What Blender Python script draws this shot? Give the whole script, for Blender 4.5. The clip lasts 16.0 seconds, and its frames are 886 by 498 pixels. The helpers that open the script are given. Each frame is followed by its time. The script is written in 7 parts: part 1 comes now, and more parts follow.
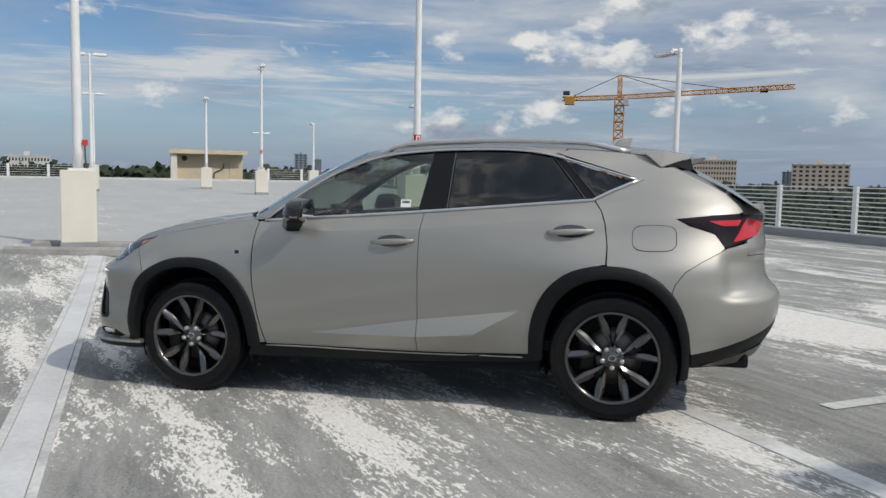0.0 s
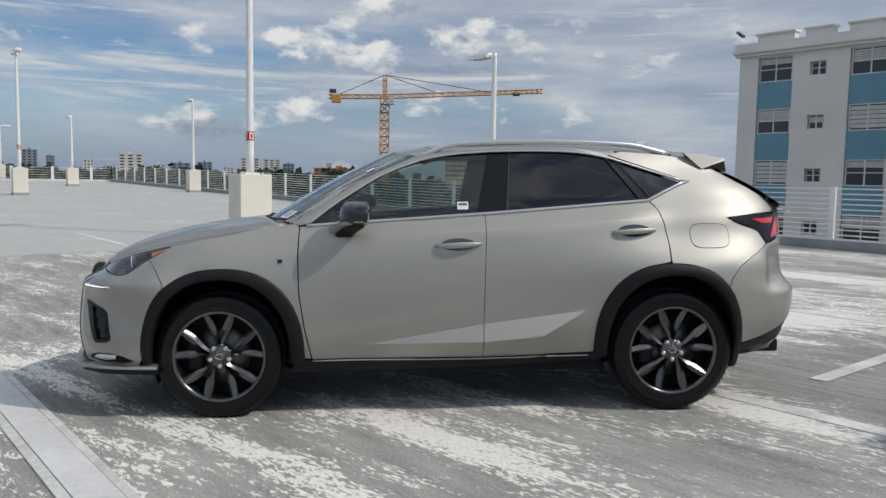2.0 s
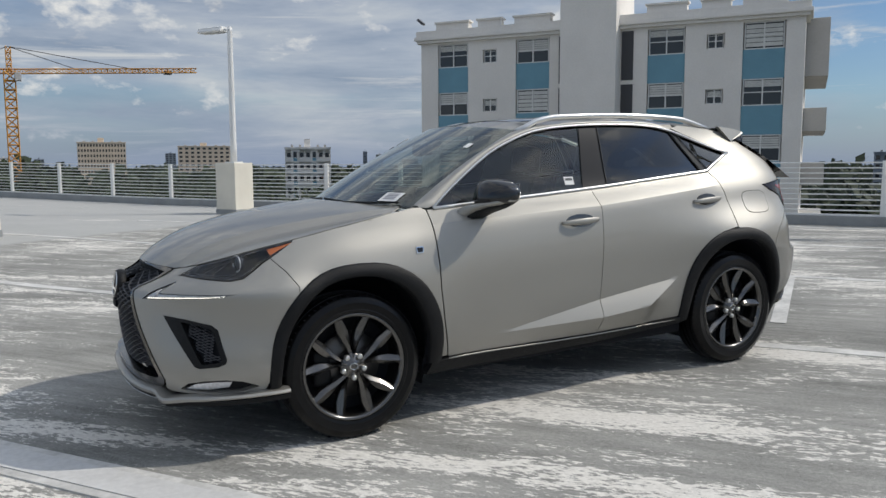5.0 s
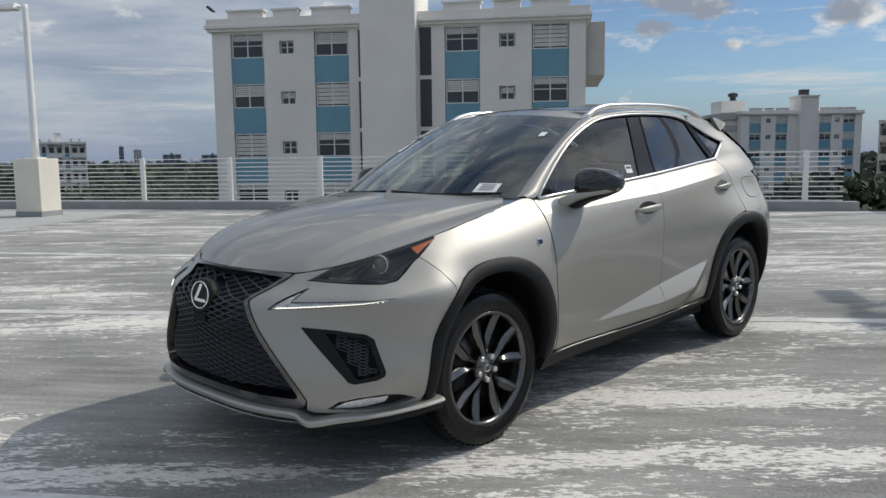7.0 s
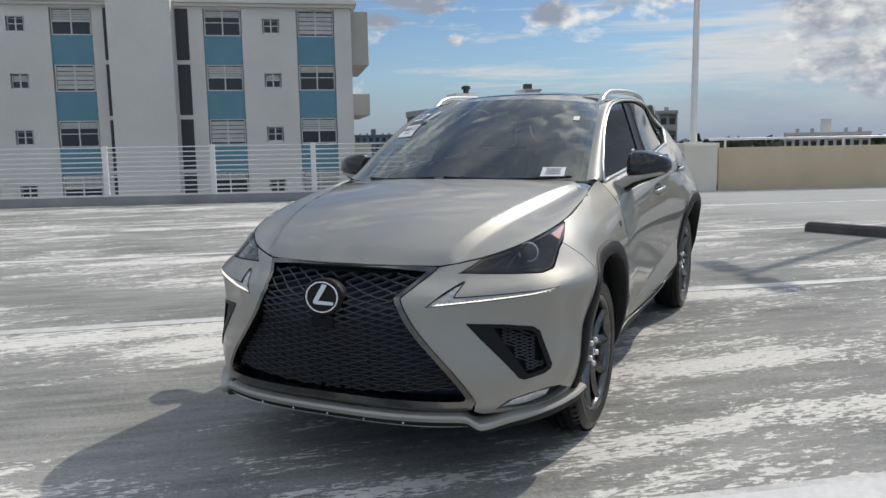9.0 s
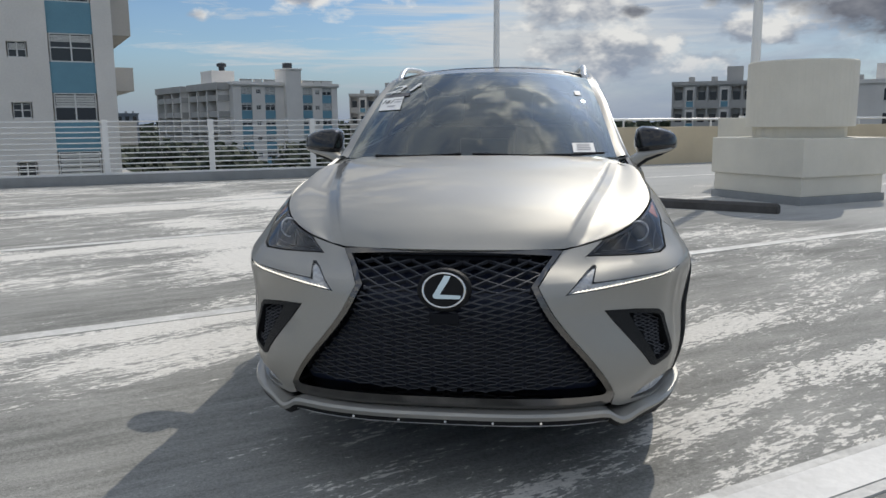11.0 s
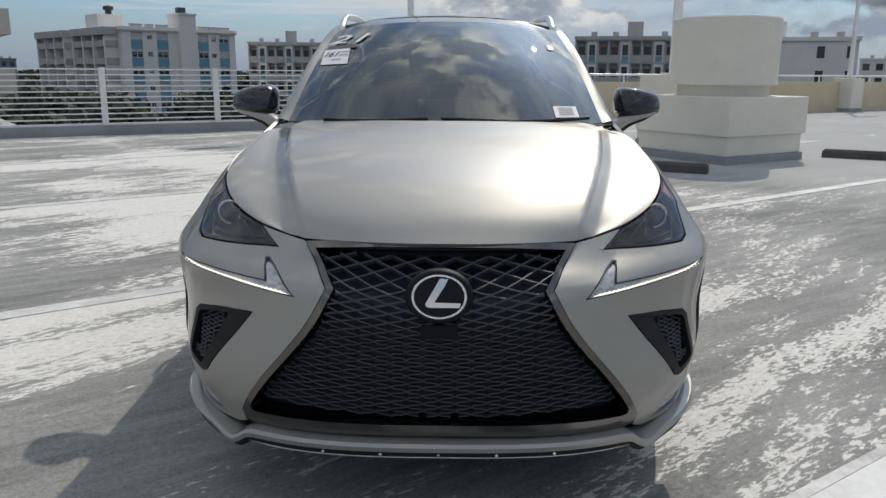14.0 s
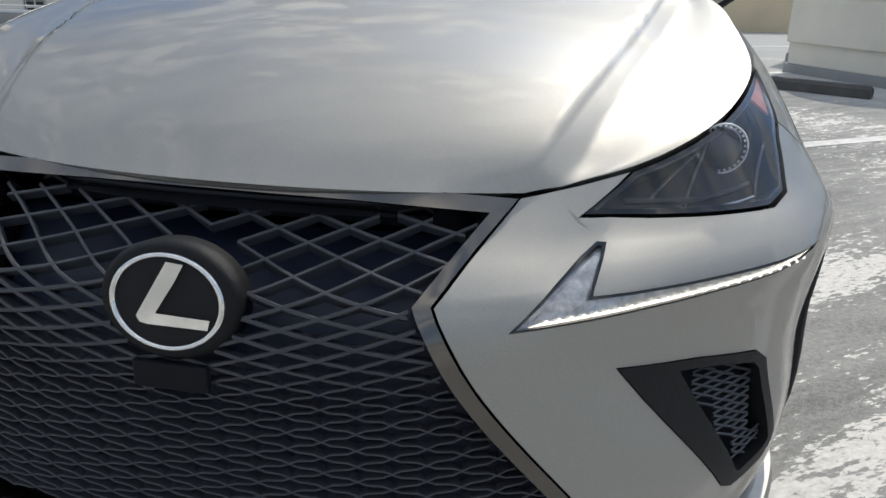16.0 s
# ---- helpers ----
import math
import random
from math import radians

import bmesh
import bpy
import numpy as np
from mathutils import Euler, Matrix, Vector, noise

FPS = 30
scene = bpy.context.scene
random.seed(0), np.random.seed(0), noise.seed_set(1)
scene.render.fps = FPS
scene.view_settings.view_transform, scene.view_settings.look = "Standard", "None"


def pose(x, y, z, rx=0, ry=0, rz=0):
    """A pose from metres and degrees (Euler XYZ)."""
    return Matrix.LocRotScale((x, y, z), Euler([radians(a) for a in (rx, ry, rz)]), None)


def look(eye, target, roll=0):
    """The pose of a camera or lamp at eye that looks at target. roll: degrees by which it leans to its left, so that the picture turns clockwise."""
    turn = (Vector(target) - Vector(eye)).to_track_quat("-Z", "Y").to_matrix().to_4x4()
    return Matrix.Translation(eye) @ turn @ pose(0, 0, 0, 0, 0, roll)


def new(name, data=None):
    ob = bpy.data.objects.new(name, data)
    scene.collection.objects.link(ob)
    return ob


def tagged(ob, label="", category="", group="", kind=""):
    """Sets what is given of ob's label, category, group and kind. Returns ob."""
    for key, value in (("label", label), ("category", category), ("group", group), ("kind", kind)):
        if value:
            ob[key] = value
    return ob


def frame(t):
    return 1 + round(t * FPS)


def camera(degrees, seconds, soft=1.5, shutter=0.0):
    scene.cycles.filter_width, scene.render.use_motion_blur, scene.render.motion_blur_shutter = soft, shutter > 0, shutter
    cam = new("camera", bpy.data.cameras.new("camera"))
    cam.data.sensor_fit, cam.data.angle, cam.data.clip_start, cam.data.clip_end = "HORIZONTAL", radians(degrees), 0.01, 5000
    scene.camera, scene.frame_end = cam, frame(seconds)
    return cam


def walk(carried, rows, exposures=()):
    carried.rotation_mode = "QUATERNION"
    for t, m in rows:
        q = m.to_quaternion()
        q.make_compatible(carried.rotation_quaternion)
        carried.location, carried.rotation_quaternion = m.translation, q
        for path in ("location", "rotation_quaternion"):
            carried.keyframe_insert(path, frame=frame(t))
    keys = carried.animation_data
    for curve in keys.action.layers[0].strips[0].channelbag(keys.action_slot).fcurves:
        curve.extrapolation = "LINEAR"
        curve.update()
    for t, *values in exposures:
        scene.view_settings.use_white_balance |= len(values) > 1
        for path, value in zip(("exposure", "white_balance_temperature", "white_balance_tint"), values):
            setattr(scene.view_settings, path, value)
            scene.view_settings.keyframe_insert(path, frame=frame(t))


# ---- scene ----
cam = camera(59.0, 16.0)
PATH = [
    (0, (1.417, -5.271, 1.386), (0.944, -3.337, 1.204), 1.1),
    (0.5, (0.959, -5.340, 1.355), (0.635, -3.374, 1.172), 1.1),
    (1, (0.515, -5.385, 1.347), (0.345, -3.400, 1.165), 1.1),
    (1.5, (0.081, -5.398, 1.361), (0.060, -3.406, 1.182), 1.0),
    (2, (-0.358, -5.318, 1.377), (-0.226, -3.330, 1.200), 1.0),
    (2.5, (-0.798, -5.301, 1.364), (-0.515, -3.329, 1.188), 0.9),
    (3, (-1.225, -5.178, 1.343), (-0.792, -3.234, 1.163), 0.8),
    (3.5, (-1.634, -5.029, 1.344), (-1.062, -3.122, 1.155), 0.6),
    (4, (-2.045, -4.869, 1.353), (-1.338, -3.009, 1.152), 0.3),
    (4.2, (-2.202, -4.760, 1.335), (-1.441, -2.921, 1.130), 0.2),
    (6.3, (-3.604, -3.586, 1.318), (-2.333, -2.058, 1.092), -0.7),
    (6.5, (-3.728, -3.472, 1.337), (-2.413, -1.983, 1.109), -0.7),
    (7, (-3.991, -3.136, 1.309), (-2.571, -1.747, 1.075), -0.7),
    (7.5, (-4.248, -2.801, 1.307), (-2.728, -1.524, 1.066), -0.6),
    (8, (-4.499, -2.469, 1.315), (-2.881, -1.319, 1.065), -0.7),
    (8.5, (-4.634, -2.063, 1.318), (-2.925, -1.056, 1.059), -0.9),
    (9, (-4.797, -1.701, 1.302), (-3.007, -0.851, 1.034), -1.0),
    (9.2, (-4.866, -1.559, 1.315), (-3.048, -0.773, 1.041), -1.1),
    (11.3, (-4.865, -0.221, 1.280), (-2.903, -0.018, 0.949), -0.4),
    (11.5, (-4.860, -0.158, 1.288), (-2.896, 0.010, 0.951), -0.4),
    (12, (-4.866, -0.008, 1.314), (-2.899, 0.086, 0.965), -0.2),
    (12.5, (-4.870, 0.037, 1.327), (-2.903, 0.082, 0.966), 0.0),
    (13, (-4.827, 0.054, 1.327), (-2.862, 0.074, 0.952), 0.3),
    (13.5, (-4.621, 0.023, 1.319), (-2.662, 0.036, 0.918), 0.5),
    (14, (-4.337, -0.030, 1.309), (-2.386, -0.010, 0.869), 0.4),
    (14.5, (-4.001, -0.038, 1.256), (-2.062, 0.012, 0.768), 0.5),
    (15, (-3.688, -0.115, 1.204), (-1.764, -0.022, 0.665), 0.9),
    (15.5, (-3.399, -0.320, 1.172), (-1.498, -0.145, 0.574), 1.5),
    (16, (-3.106, -0.477, 1.101), (-1.247, -0.143, 0.444), 2.1),
]
walk(cam, [(t, look(eye, target, roll)) for t, eye, target, roll in PATH], exposures=((0.0, 0.0), (5.0, 0.0), (7.0, 0.0), (8.0, 0.10), (9.2, 0.10), (11.3, 0.0), (14.0, 0.0), (15.0, 0.1), (16.0, 0.3)))

# ---- sky and sun ----
world = bpy.data.worlds.new("sky")
scene.world = world
world.use_nodes = True
SUN_AWAY = Vector((0.99, -0.40, 1.0)).normalized()


def link(nt, a, b):
    nt.links.new(a, b)


def node(nt, kind, **values):
    n = nt.nodes.new(kind)
    for key, value in values.items():
        if key in n.inputs:
            n.inputs[key].default_value = value
    return n


def math_node(nt, op, a, b=None, c=None, clamp=False):
    n = nt.nodes.new("ShaderNodeMath")
    n.operation, n.use_clamp = op, clamp
    for i, v in enumerate((a, b, c)):
        if v is None:
            continue
        if isinstance(v, (int, float)):
            n.inputs[i].default_value = v
        else:
            link(nt, v, n.inputs[i])
    return n.outputs[0]


def ramp(nt, value, stops):
    n = nt.nodes.new("ShaderNodeValToRGB")
    els = n.color_ramp.elements
    while len(els) < len(stops):
        els.new(0.5)
    for e, (p, c) in zip(els, stops):
        e.position = p
        e.color = (c, c, c, 1) if isinstance(c, (int, float)) else (*c, 1)
    link(nt, value, n.inputs[0])
    return n.outputs[0]


def mix_rgb(nt, fac, a, b, kind="MIX"):
    n = nt.nodes.new("ShaderNodeMix")
    n.data_type, n.blend_type = "RGBA", kind
    for i, v in ((0, fac), (6, a), (7, b)):
        if isinstance(v, (int, float)):
            n.inputs[i].default_value = v
        elif isinstance(v, (tuple, list)):
            n.inputs[i].default_value = (*v, 1)
        else:
            link(nt, v, n.inputs[i])
    return n.outputs[2]


def build_sky(nt):
    nt.nodes.clear()
    sky = node(nt, "ShaderNodeTexSky")
    sky.sky_type, sky.sun_disc = "NISHITA", False
    sky.sun_elevation = math.asin(SUN_AWAY.z)
    sky.sun_rotation = math.atan2(SUN_AWAY.x, SUN_AWAY.y)
    sky.air_density, sky.dust_density, sky.ozone_density = 1.0, 0.5, 3.2
    coord = node(nt, "ShaderNodeTexCoord")
    sep = node(nt, "ShaderNodeSeparateXYZ")
    link(nt, coord.outputs["Generated"], sep.inputs[0])
    up = math_node(nt, "MAXIMUM", sep.outputs[2], 0.0)
    def noise_of(vec, scale, detail, rough, add=(0, 0, 0), dist=0.0):
        shift = node(nt, "ShaderNodeVectorMath")
        shift.operation = "ADD"
        shift.inputs[1].default_value = add
        link(nt, vec, shift.inputs[0])
        n = node(nt, "ShaderNodeTexNoise", Scale=scale, Detail=detail, Roughness=rough, Distortion=dist)
        link(nt, shift.outputs[0], n.inputs["Vector"])
        return n.outputs[0]

    def mul(a, b):
        return math_node(nt, "MULTIPLY", a, b)

    def add(a, b):
        return math_node(nt, "ADD", a, b)

    # bearing and height of the direction, in degrees
    bearing = mul(math_node(nt, "ARCTAN2", sep.outputs[1], sep.outputs[0]), 57.2958)
    height = mul(math_node(nt, "ARCSINE", sep.outputs[2]), 57.2958)

    def mass(az, el, wide, tall):
        """A soft oval round a place in the sky, one in its middle."""
        p = math_node(nt, "POWER", math_node(nt, "ABSOLUTE", mul(add(bearing, -az), 1 / wide)), 2.0)
        q = math_node(nt, "POWER", math_node(nt, "ABSOLUTE", mul(add(height, -el), 1 / tall)), 2.0)
        return math_node(nt, "EXPONENT", mul(add(p, q), -1.0))

    def total(masses):
        out = None
        for k, row in masses:
            m = mul(mass(*row), k)
            out = m if out is None else math_node(nt, "MAXIMUM", out, m)
        return out

    # a high veil drawn out in level bands, thick over the town, thin beyond the apartment blocks
    stretch = node(nt, "ShaderNodeMapping")
    stretch.inputs["Scale"].default_value = (1.0, 1.0, 5.0)
    link(nt, coord.outputs["Generated"], stretch.inputs[0])
    veil_n = noise_of(stretch.outputs[0], 2.1, 6.0, 0.58, (4.2, 1.3, 0.4), 0.2)
    thin = total(((0.30, (22.0, 7.0, 17.0, 8.0)), (0.07, (118.0, 12.0, 22.0, 5.0)), (0.12, (122.0, 2.0, 14.0, 3.0))))
    thickb = total(((0.16, (66.0, 7.0, 24.0, 7.0)), (0.10, (2.0, 4.5, 13.0, 3.0))))
    veil = ramp(nt, math_node(nt, "SUBTRACT", add(veil_n, thickb), thin), [(0.36, 0.05), (0.60, 0.85)])
    veil_c = ramp(nt, noise_of(stretch.outputs[0], 3.4, 6.0, 0.6, (0.7, 9.1, 2.2), 0.2), [(0.34, (2.9, 3.5, 4.5)), (0.50, (4.3, 4.8, 5.6)), (0.66, (6.2, 6.5, 6.7))])
    full = mix_rgb(nt, 1.0, sky.outputs[0], (0.66, 0.77, 0.88), "MULTIPLY")
    full = mix_rgb(nt, veil, full, veil_c)
    # thin bright streaks of high cloud
    flatter = node(nt, "ShaderNodeMapping")
    flatter.inputs["Scale"].default_value = (1.0, 1.0, 14.0)
    link(nt, coord.outputs["Generated"], flatter.inputs[0])
    wisp_n = noise_of(flatter.outputs[0], 3.0, 9.0, 0.66, (3.1, 0.2, 8.3), 0.5)
    where = total(((0.22, (119.0, 7.0, 12.0, 1.6)), (0.17, (108.0, 5.6, 9.0, 1.2)), (0.22, (3.0, 6.0, 12.0, 2.4)), (0.12, (66.0, 4.0, 16.0, 3.0)), (0.12, (22.0, 5.0, 8.0, 1.0))))
    full = mix_rgb(nt, ramp(nt, add(wisp_n, where), [(0.58, 0.0), (0.72, 0.85)]), full, (6.6, 6.8, 6.9))
    # heaped clouds: grey underneath, white where the sun reaches them
    heap_map = node(nt, "ShaderNodeMapping")
    heap_map.inputs["Scale"].default_value = (1.0, 1.0, 1.9)
    link(nt, coord.outputs["Generated"], heap_map.inputs[0])
    heap = noise_of(heap_map.outputs[0], 11.0, 9.0, 0.57, (2.3, 5.4, 0.0), 0.1)
    heap_up = noise_of(heap_map.outputs[0], 11.0, 4.0, 0.57, (2.3, 5.4, 0.08), 0.1)
    masses = ((0.25, (96.0, 7.6, 10.0, 3.2)), (0.50, (102.4, 3.3, 3.6, 1.0)), (0.36, (90.5, 11.6, 4.5, 2.4)), (0.24, (80.0, 11.0, 8.0, 2.0)), (0.30, (56.0, 13.0, 12.0, 3.0)),
              (0.62, (27.0, 11.0, 4.6, 2.2)), (0.55, (29.5, 8.6, 2.0, 0.9)), (0.62, (17.5, 8.9, 2.2, 1.2)), (0.36, (24.3, 7.2, 1.2, 0.6)), (0.55, (13.0, 11.8, 4.5, 3.0)),
              (0.46, (-2.0, 8.6, 8.0, 2.6)), (0.46, (-7.0, 4.6, 10.0, 2.0)), (0.50, (12.0, 9.2, 4.0, 1.2)), (0.44, (26.0, 9.4, 2.0, 0.7)), (0.56, (-25.0, 3.0, 6.0, 0.9)), (0.52, (-13.0, 5.6, 3.5, 1.3)), (0.46, (-17.5, 3.2, 4.0, 0.8)), (0.20, (124.0, 12.5, 9.0, 2.0)))
    high = ramp(nt, up, [(0.22, -0.5), (0.36, 0.22), (0.8, 0.24)])
    over = noise_of(heap_map.outputs[0], 2.6, 7.0, 0.60, (5.3, 1.4, 0.7), 0.4)
    amount = math_node(nt, "MAXIMUM", add(add(mul(heap, 1.8), -0.40), total(masses)), add(add(mul(over, 1.5), -0.22), high))
    cover = ramp(nt, amount, [(0.72, 0.0), (0.91, 0.95)])
    lit = add(mul(math_node(nt, "SUBTRACT", heap, heap_up), 4.2), 0.52)
    lit = mul(lit, ramp(nt, amount, [(0.86, 1.0), (1.12, 0.72)]))
    heap_c = ramp(nt, lit, [(0.25, (3.0, 3.4, 4.1)), (0.45, (4.2, 4.5, 5.0)), (0.66, (6.4, 6.5, 6.6)), (0.85, (8.2, 8.2, 8.0))])
    full = mix_rgb(nt, cover, full, heap_c)
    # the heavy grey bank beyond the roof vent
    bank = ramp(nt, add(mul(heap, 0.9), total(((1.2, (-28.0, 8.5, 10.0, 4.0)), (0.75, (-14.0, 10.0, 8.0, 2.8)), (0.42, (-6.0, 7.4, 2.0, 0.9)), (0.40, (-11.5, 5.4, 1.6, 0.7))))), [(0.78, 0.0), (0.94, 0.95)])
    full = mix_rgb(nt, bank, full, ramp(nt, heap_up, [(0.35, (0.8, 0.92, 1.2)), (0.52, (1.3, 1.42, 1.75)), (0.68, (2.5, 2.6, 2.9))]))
    haze = ramp(nt, up, [(0.0, 0.8), (0.085, 0.0)])
    full = mix_rgb(nt, haze, full, (2.5, 3.15, 4.5))
    # sky high overhead, out of view, is scaled brighter to lift the fill
    full = mix_rgb(nt, 1.0, full, ramp(nt, up, [(0.32, (0.66, 0.66, 0.66)), (0.62, (0.96, 0.95, 0.93))]), "MULTIPLY")
    # the brighter air and cloud round the sun
    near = node(nt, "ShaderNodeVectorMath")
    near.operation = "DOT_PRODUCT"
    link(nt, coord.outputs["Generated"], near.inputs[0])
    near.inputs[1].default_value = SUN_AWAY
    full = mix_rgb(nt, 1.0, full, ramp(nt, near.outputs[1], [(0.86, 0.4), (0.94, 0.58), (1.0, 1.0)]), "MULTIPLY")
    back = node(nt, "ShaderNodeBackground", Strength=0.352)
    link(nt, full, back.inputs[0])
    out = node(nt, "ShaderNodeOutputWorld")
    link(nt, back.outputs[0], out.inputs[0])


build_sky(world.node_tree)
sun = new("sun", bpy.data.lights.new("sun", "SUN"))
sun.data.energy, sun.data.angle, sun.data.color = 2.45, radians(0.6), (1.0, 0.93, 0.82)
sun.matrix_world = look(SUN_AWAY * 50, (0, 0, 0))
scene.view_settings.exposure = 0.0

# ---- materials ----


def material(name, base, rough=0.6, metal=0.0, vary=0.0, scale=4.0, fine=60.0, bump=0.0, coat=0.0, spec=0.5, dark=None):
    m = bpy.data.materials.new(name)
    m.use_nodes = True
    nt = m.node_tree
    b = nt.nodes["Principled BSDF"]
    b.inputs["Base Color"].default_value = (*base, 1)
    b.inputs["Roughness"].default_value, b.inputs["Metallic"].default_value = rough, metal
    b.inputs["Coat Weight"].default_value, b.inputs["Specular IOR Level"].default_value = coat, spec
    b.inputs["Coat Roughness"].default_value = 0.03
    if vary or bump:
        coord = node(nt, "ShaderNodeTexCoord")
        a = node(nt, "ShaderNodeTexNoise", Scale=scale, Detail=6.0, Roughness=0.6)
        f = node(nt, "ShaderNodeTexNoise", Scale=fine, Detail=4.0, Roughness=0.6)
        link(nt, coord.outputs["Object"], a.inputs["Vector"])
        link(nt, coord.outputs["Object"], f.inputs["Vector"])
        both = math_node(nt, "ADD", math_node(nt, "MULTIPLY", a.outputs[0], 0.65), math_node(nt, "MULTIPLY", f.outputs[0], 0.35))
        low = dark or tuple(c * (1 - vary) for c in base)
        high = tuple(min(1, c * (1 + 0.5 * vary)) for c in base)
        link(nt, ramp(nt, both, [(0.36, low), (0.64, high)]), b.inputs["Base Color"])
        if bump:
            bn = node(nt, "ShaderNodeBump", Strength=bump, Distance=0.01)
            link(nt, f.outputs[0], bn.inputs["Height"])
            link(nt, bn.outputs[0], b.inputs["Normal"])
    return m


U_DIR = Vector((0.58, -0.815, 0))  # along the parking bays
N_DIR = Vector((0.815, 0.58, 0))
U_ANGLE = math.atan2(-0.847, 0.531)  # along the railing


def deck_material():
    """Pale grey traffic coating, scraped to white in streaks along the bays."""
    m = bpy.data.materials.new("deck_coating")
    m.use_nodes = True
    nt = m.node_tree
    b = nt.nodes["Principled BSDF"]
    coord = node(nt, "ShaderNodeTexCoord")
    turn = node(nt, "ShaderNodeMapping")
    turn.vector_type = "POINT"
    turn.inputs["Rotation"].default_value = (0, 0, radians(54.6))
    link(nt, coord.outputs["Object"], turn.inputs[0])

    scrub = node(nt, "ShaderNodeMapping")
    scrub.inputs["Rotation"].default_value = (0, 0, radians(42))
    link(nt, coord.outputs["Object"], scrub.inputs[0])

    def noise_at(scale, sx, sy, detail=6.0, rough=0.6, way=turn):
        mp = node(nt, "ShaderNodeMapping")
        mp.inputs["Scale"].default_value = (sx, sy, 1)
        link(nt, way.outputs[0], mp.inputs[0])
        n = node(nt, "ShaderNodeTexNoise", Scale=scale, Detail=detail, Roughness=rough)
        link(nt, mp.outputs[0], n.inputs["Vector"])
        return n.outputs[0]

    def dot_with(v):
        d = node(nt, "ShaderNodeVectorMath")
        d.operation = "DOT_PRODUCT"
        link(nt, coord.outputs["Object"], d.inputs[0])
        d.inputs[1].default_value = v
        return d.outputs[1]

    def mul(a, b):
        return math_node(nt, "MULTIPLY", a, b)

    def add(a, b):
        return math_node(nt, "ADD", a, b)

    grain = noise_at(60.0, 1, 1, 6.0, 0.75)
    speck = noise_at(240.0, 1, 1, 2.0, 0.6)
    cloud = noise_at(0.7, 0.7, 1.4, 5.0, 0.55)
    rub = noise_at(2.2, 0.5, 5.0, 6.0, 0.6)
    zone = noise_at(0.62, 0.8, 1.4, 4.0, 0.6)
    lane = noise_at(1.3, 0.6, 3.0, 5.0, 0.6, scrub)
    flake = noise_at(9.0, 0.75, 2.6, 7.0, 0.68, scrub)
    chip = noise_at(30.0, 0.65, 1.9, 5.0, 0.68)
    tone = add(add(mul(cloud, 0.30), mul(grain, 0.28)), add(mul(speck, 0.20), mul(rub, 0.22)))
    base = ramp(nt, tone, [(0.42, (0.165, 0.166, 0.155)), (0.50, (0.280, 0.279, 0.261)), (0.58, (0.390, 0.385, 0.360))])
    # distance to the nearest bay line: the coating is scraped most beside the lines
    off_line = math_node(nt, "PINGPONG", add(dot_with((0.815, 0.58, 0)), -1.0 + 3.56 * 20), 1.78)
    beside = ramp(nt, off_line, [(0.0, 1.0), (0.9, 0.0)])
    along = dot_with((0.058, -0.0815, 0))
    edge = add(along, mul(add(rub, -0.5), 0.05))
    clean = ramp(nt, add(edge, 1.5), [(0.50, 1.0), (0.53, 0.0)])
    u_at, n_at = dot_with((0.58, -0.815, 0)), dot_with((0.815, 0.58, 0))
    # newer, paler coating beyond the bays
    past = mul(ramp(nt, add(n_at, mul(rub, 0.3)), [(1.25, 0.0), (1.4, 1.0)]), ramp(nt, add(add(u_at, 6.0), mul(lane, 2.0)), [(2.6, 1.0), (4.0, 0.0)]))
    past = math_node(nt, "MAXIMUM", past, ramp(nt, mul(add(u_at, mul(lane, 2.0)), 0.1), [(0.56, 0.0), (0.80, 1.0)]))
    clean = math_node(nt, "MAXIMUM", clean, mul(past, 0.9))
    base = mix_rgb(nt, mul(clean, 0.75), base, (0.46, 0.463, 0.452))
    amount = add(add(mul(zone, 0.44), mul(lane, 0.46)), add(mul(flake, 0.44), mul(chip, 0.48)))
    amount = add(amount, mul(beside, 0.05))
    # stretches by the car where tyres have scrubbed most of the coating off, and some left whole:
    # gain, place along and across the bays, half length, half width
    for gain, u0, n0, ru, rn in ((0.12, 1.2, -0.74, 1.15, 0.20), (0.06, 0.45, -1.80, 0.8, 0.26), (0.11, 1.3, -1.58, 1.1, 0.16), (0.12, 0.95, 0.0, 0.5, 0.16), (0.11, 1.75, 1.0, 0.4, 0.2),
                                 (0.17, 0.0, 4.2, 1.3, 0.7), (0.17, 0.9, 7.0, 0.8, 1.8), (0.17, -0.75, 3.1, 0.5, 0.8), (0.17, -0.7, 6.0, 0.5, 0.6), (0.16, -1.6, 4.35, 0.9, 0.25), (0.14, -1.3, 2.5, 0.5, 0.35), (0.15, -1.2, 8.0, 1.5, 0.5),
                                 (0.13, -1.8, 0.50, 0.7, 0.13), (0.13, -2.0, 0.95, 1.7, 0.14), (0.12, -2.0, 0.06, 0.5, 0.09), (0.13, -1.5, -2.03, 0.9, 0.14), (0.13, -2.0, -2.78, 1.6, 0.13),
                                 (-0.08, 1.75, -0.1, 0.5, 0.25), (-0.10, -2.4, -0.75, 0.9, 0.5), (-0.09, -2.4, 2.0, 1.2, 0.5), (-0.07, 2.3, 2.4, 0.8, 0.9), (-0.07, -1.5, -4.2, 3.0, 1.3), (-0.05, 1.6, -2.1, 1.2, 0.25), (-0.05, 3.2, -0.2, 1.2, 0.9)):
        p = math_node(nt, "POWER", math_node(nt, "ABSOLUTE", mul(add(u_at, -u0), 1 / ru)), 2.0)
        q = math_node(nt, "POWER", math_node(nt, "ABSOLUTE", mul(add(add(n_at, -n0), mul(add(u_at, -u0), -0.14)), 1 / rn)), 2.0)
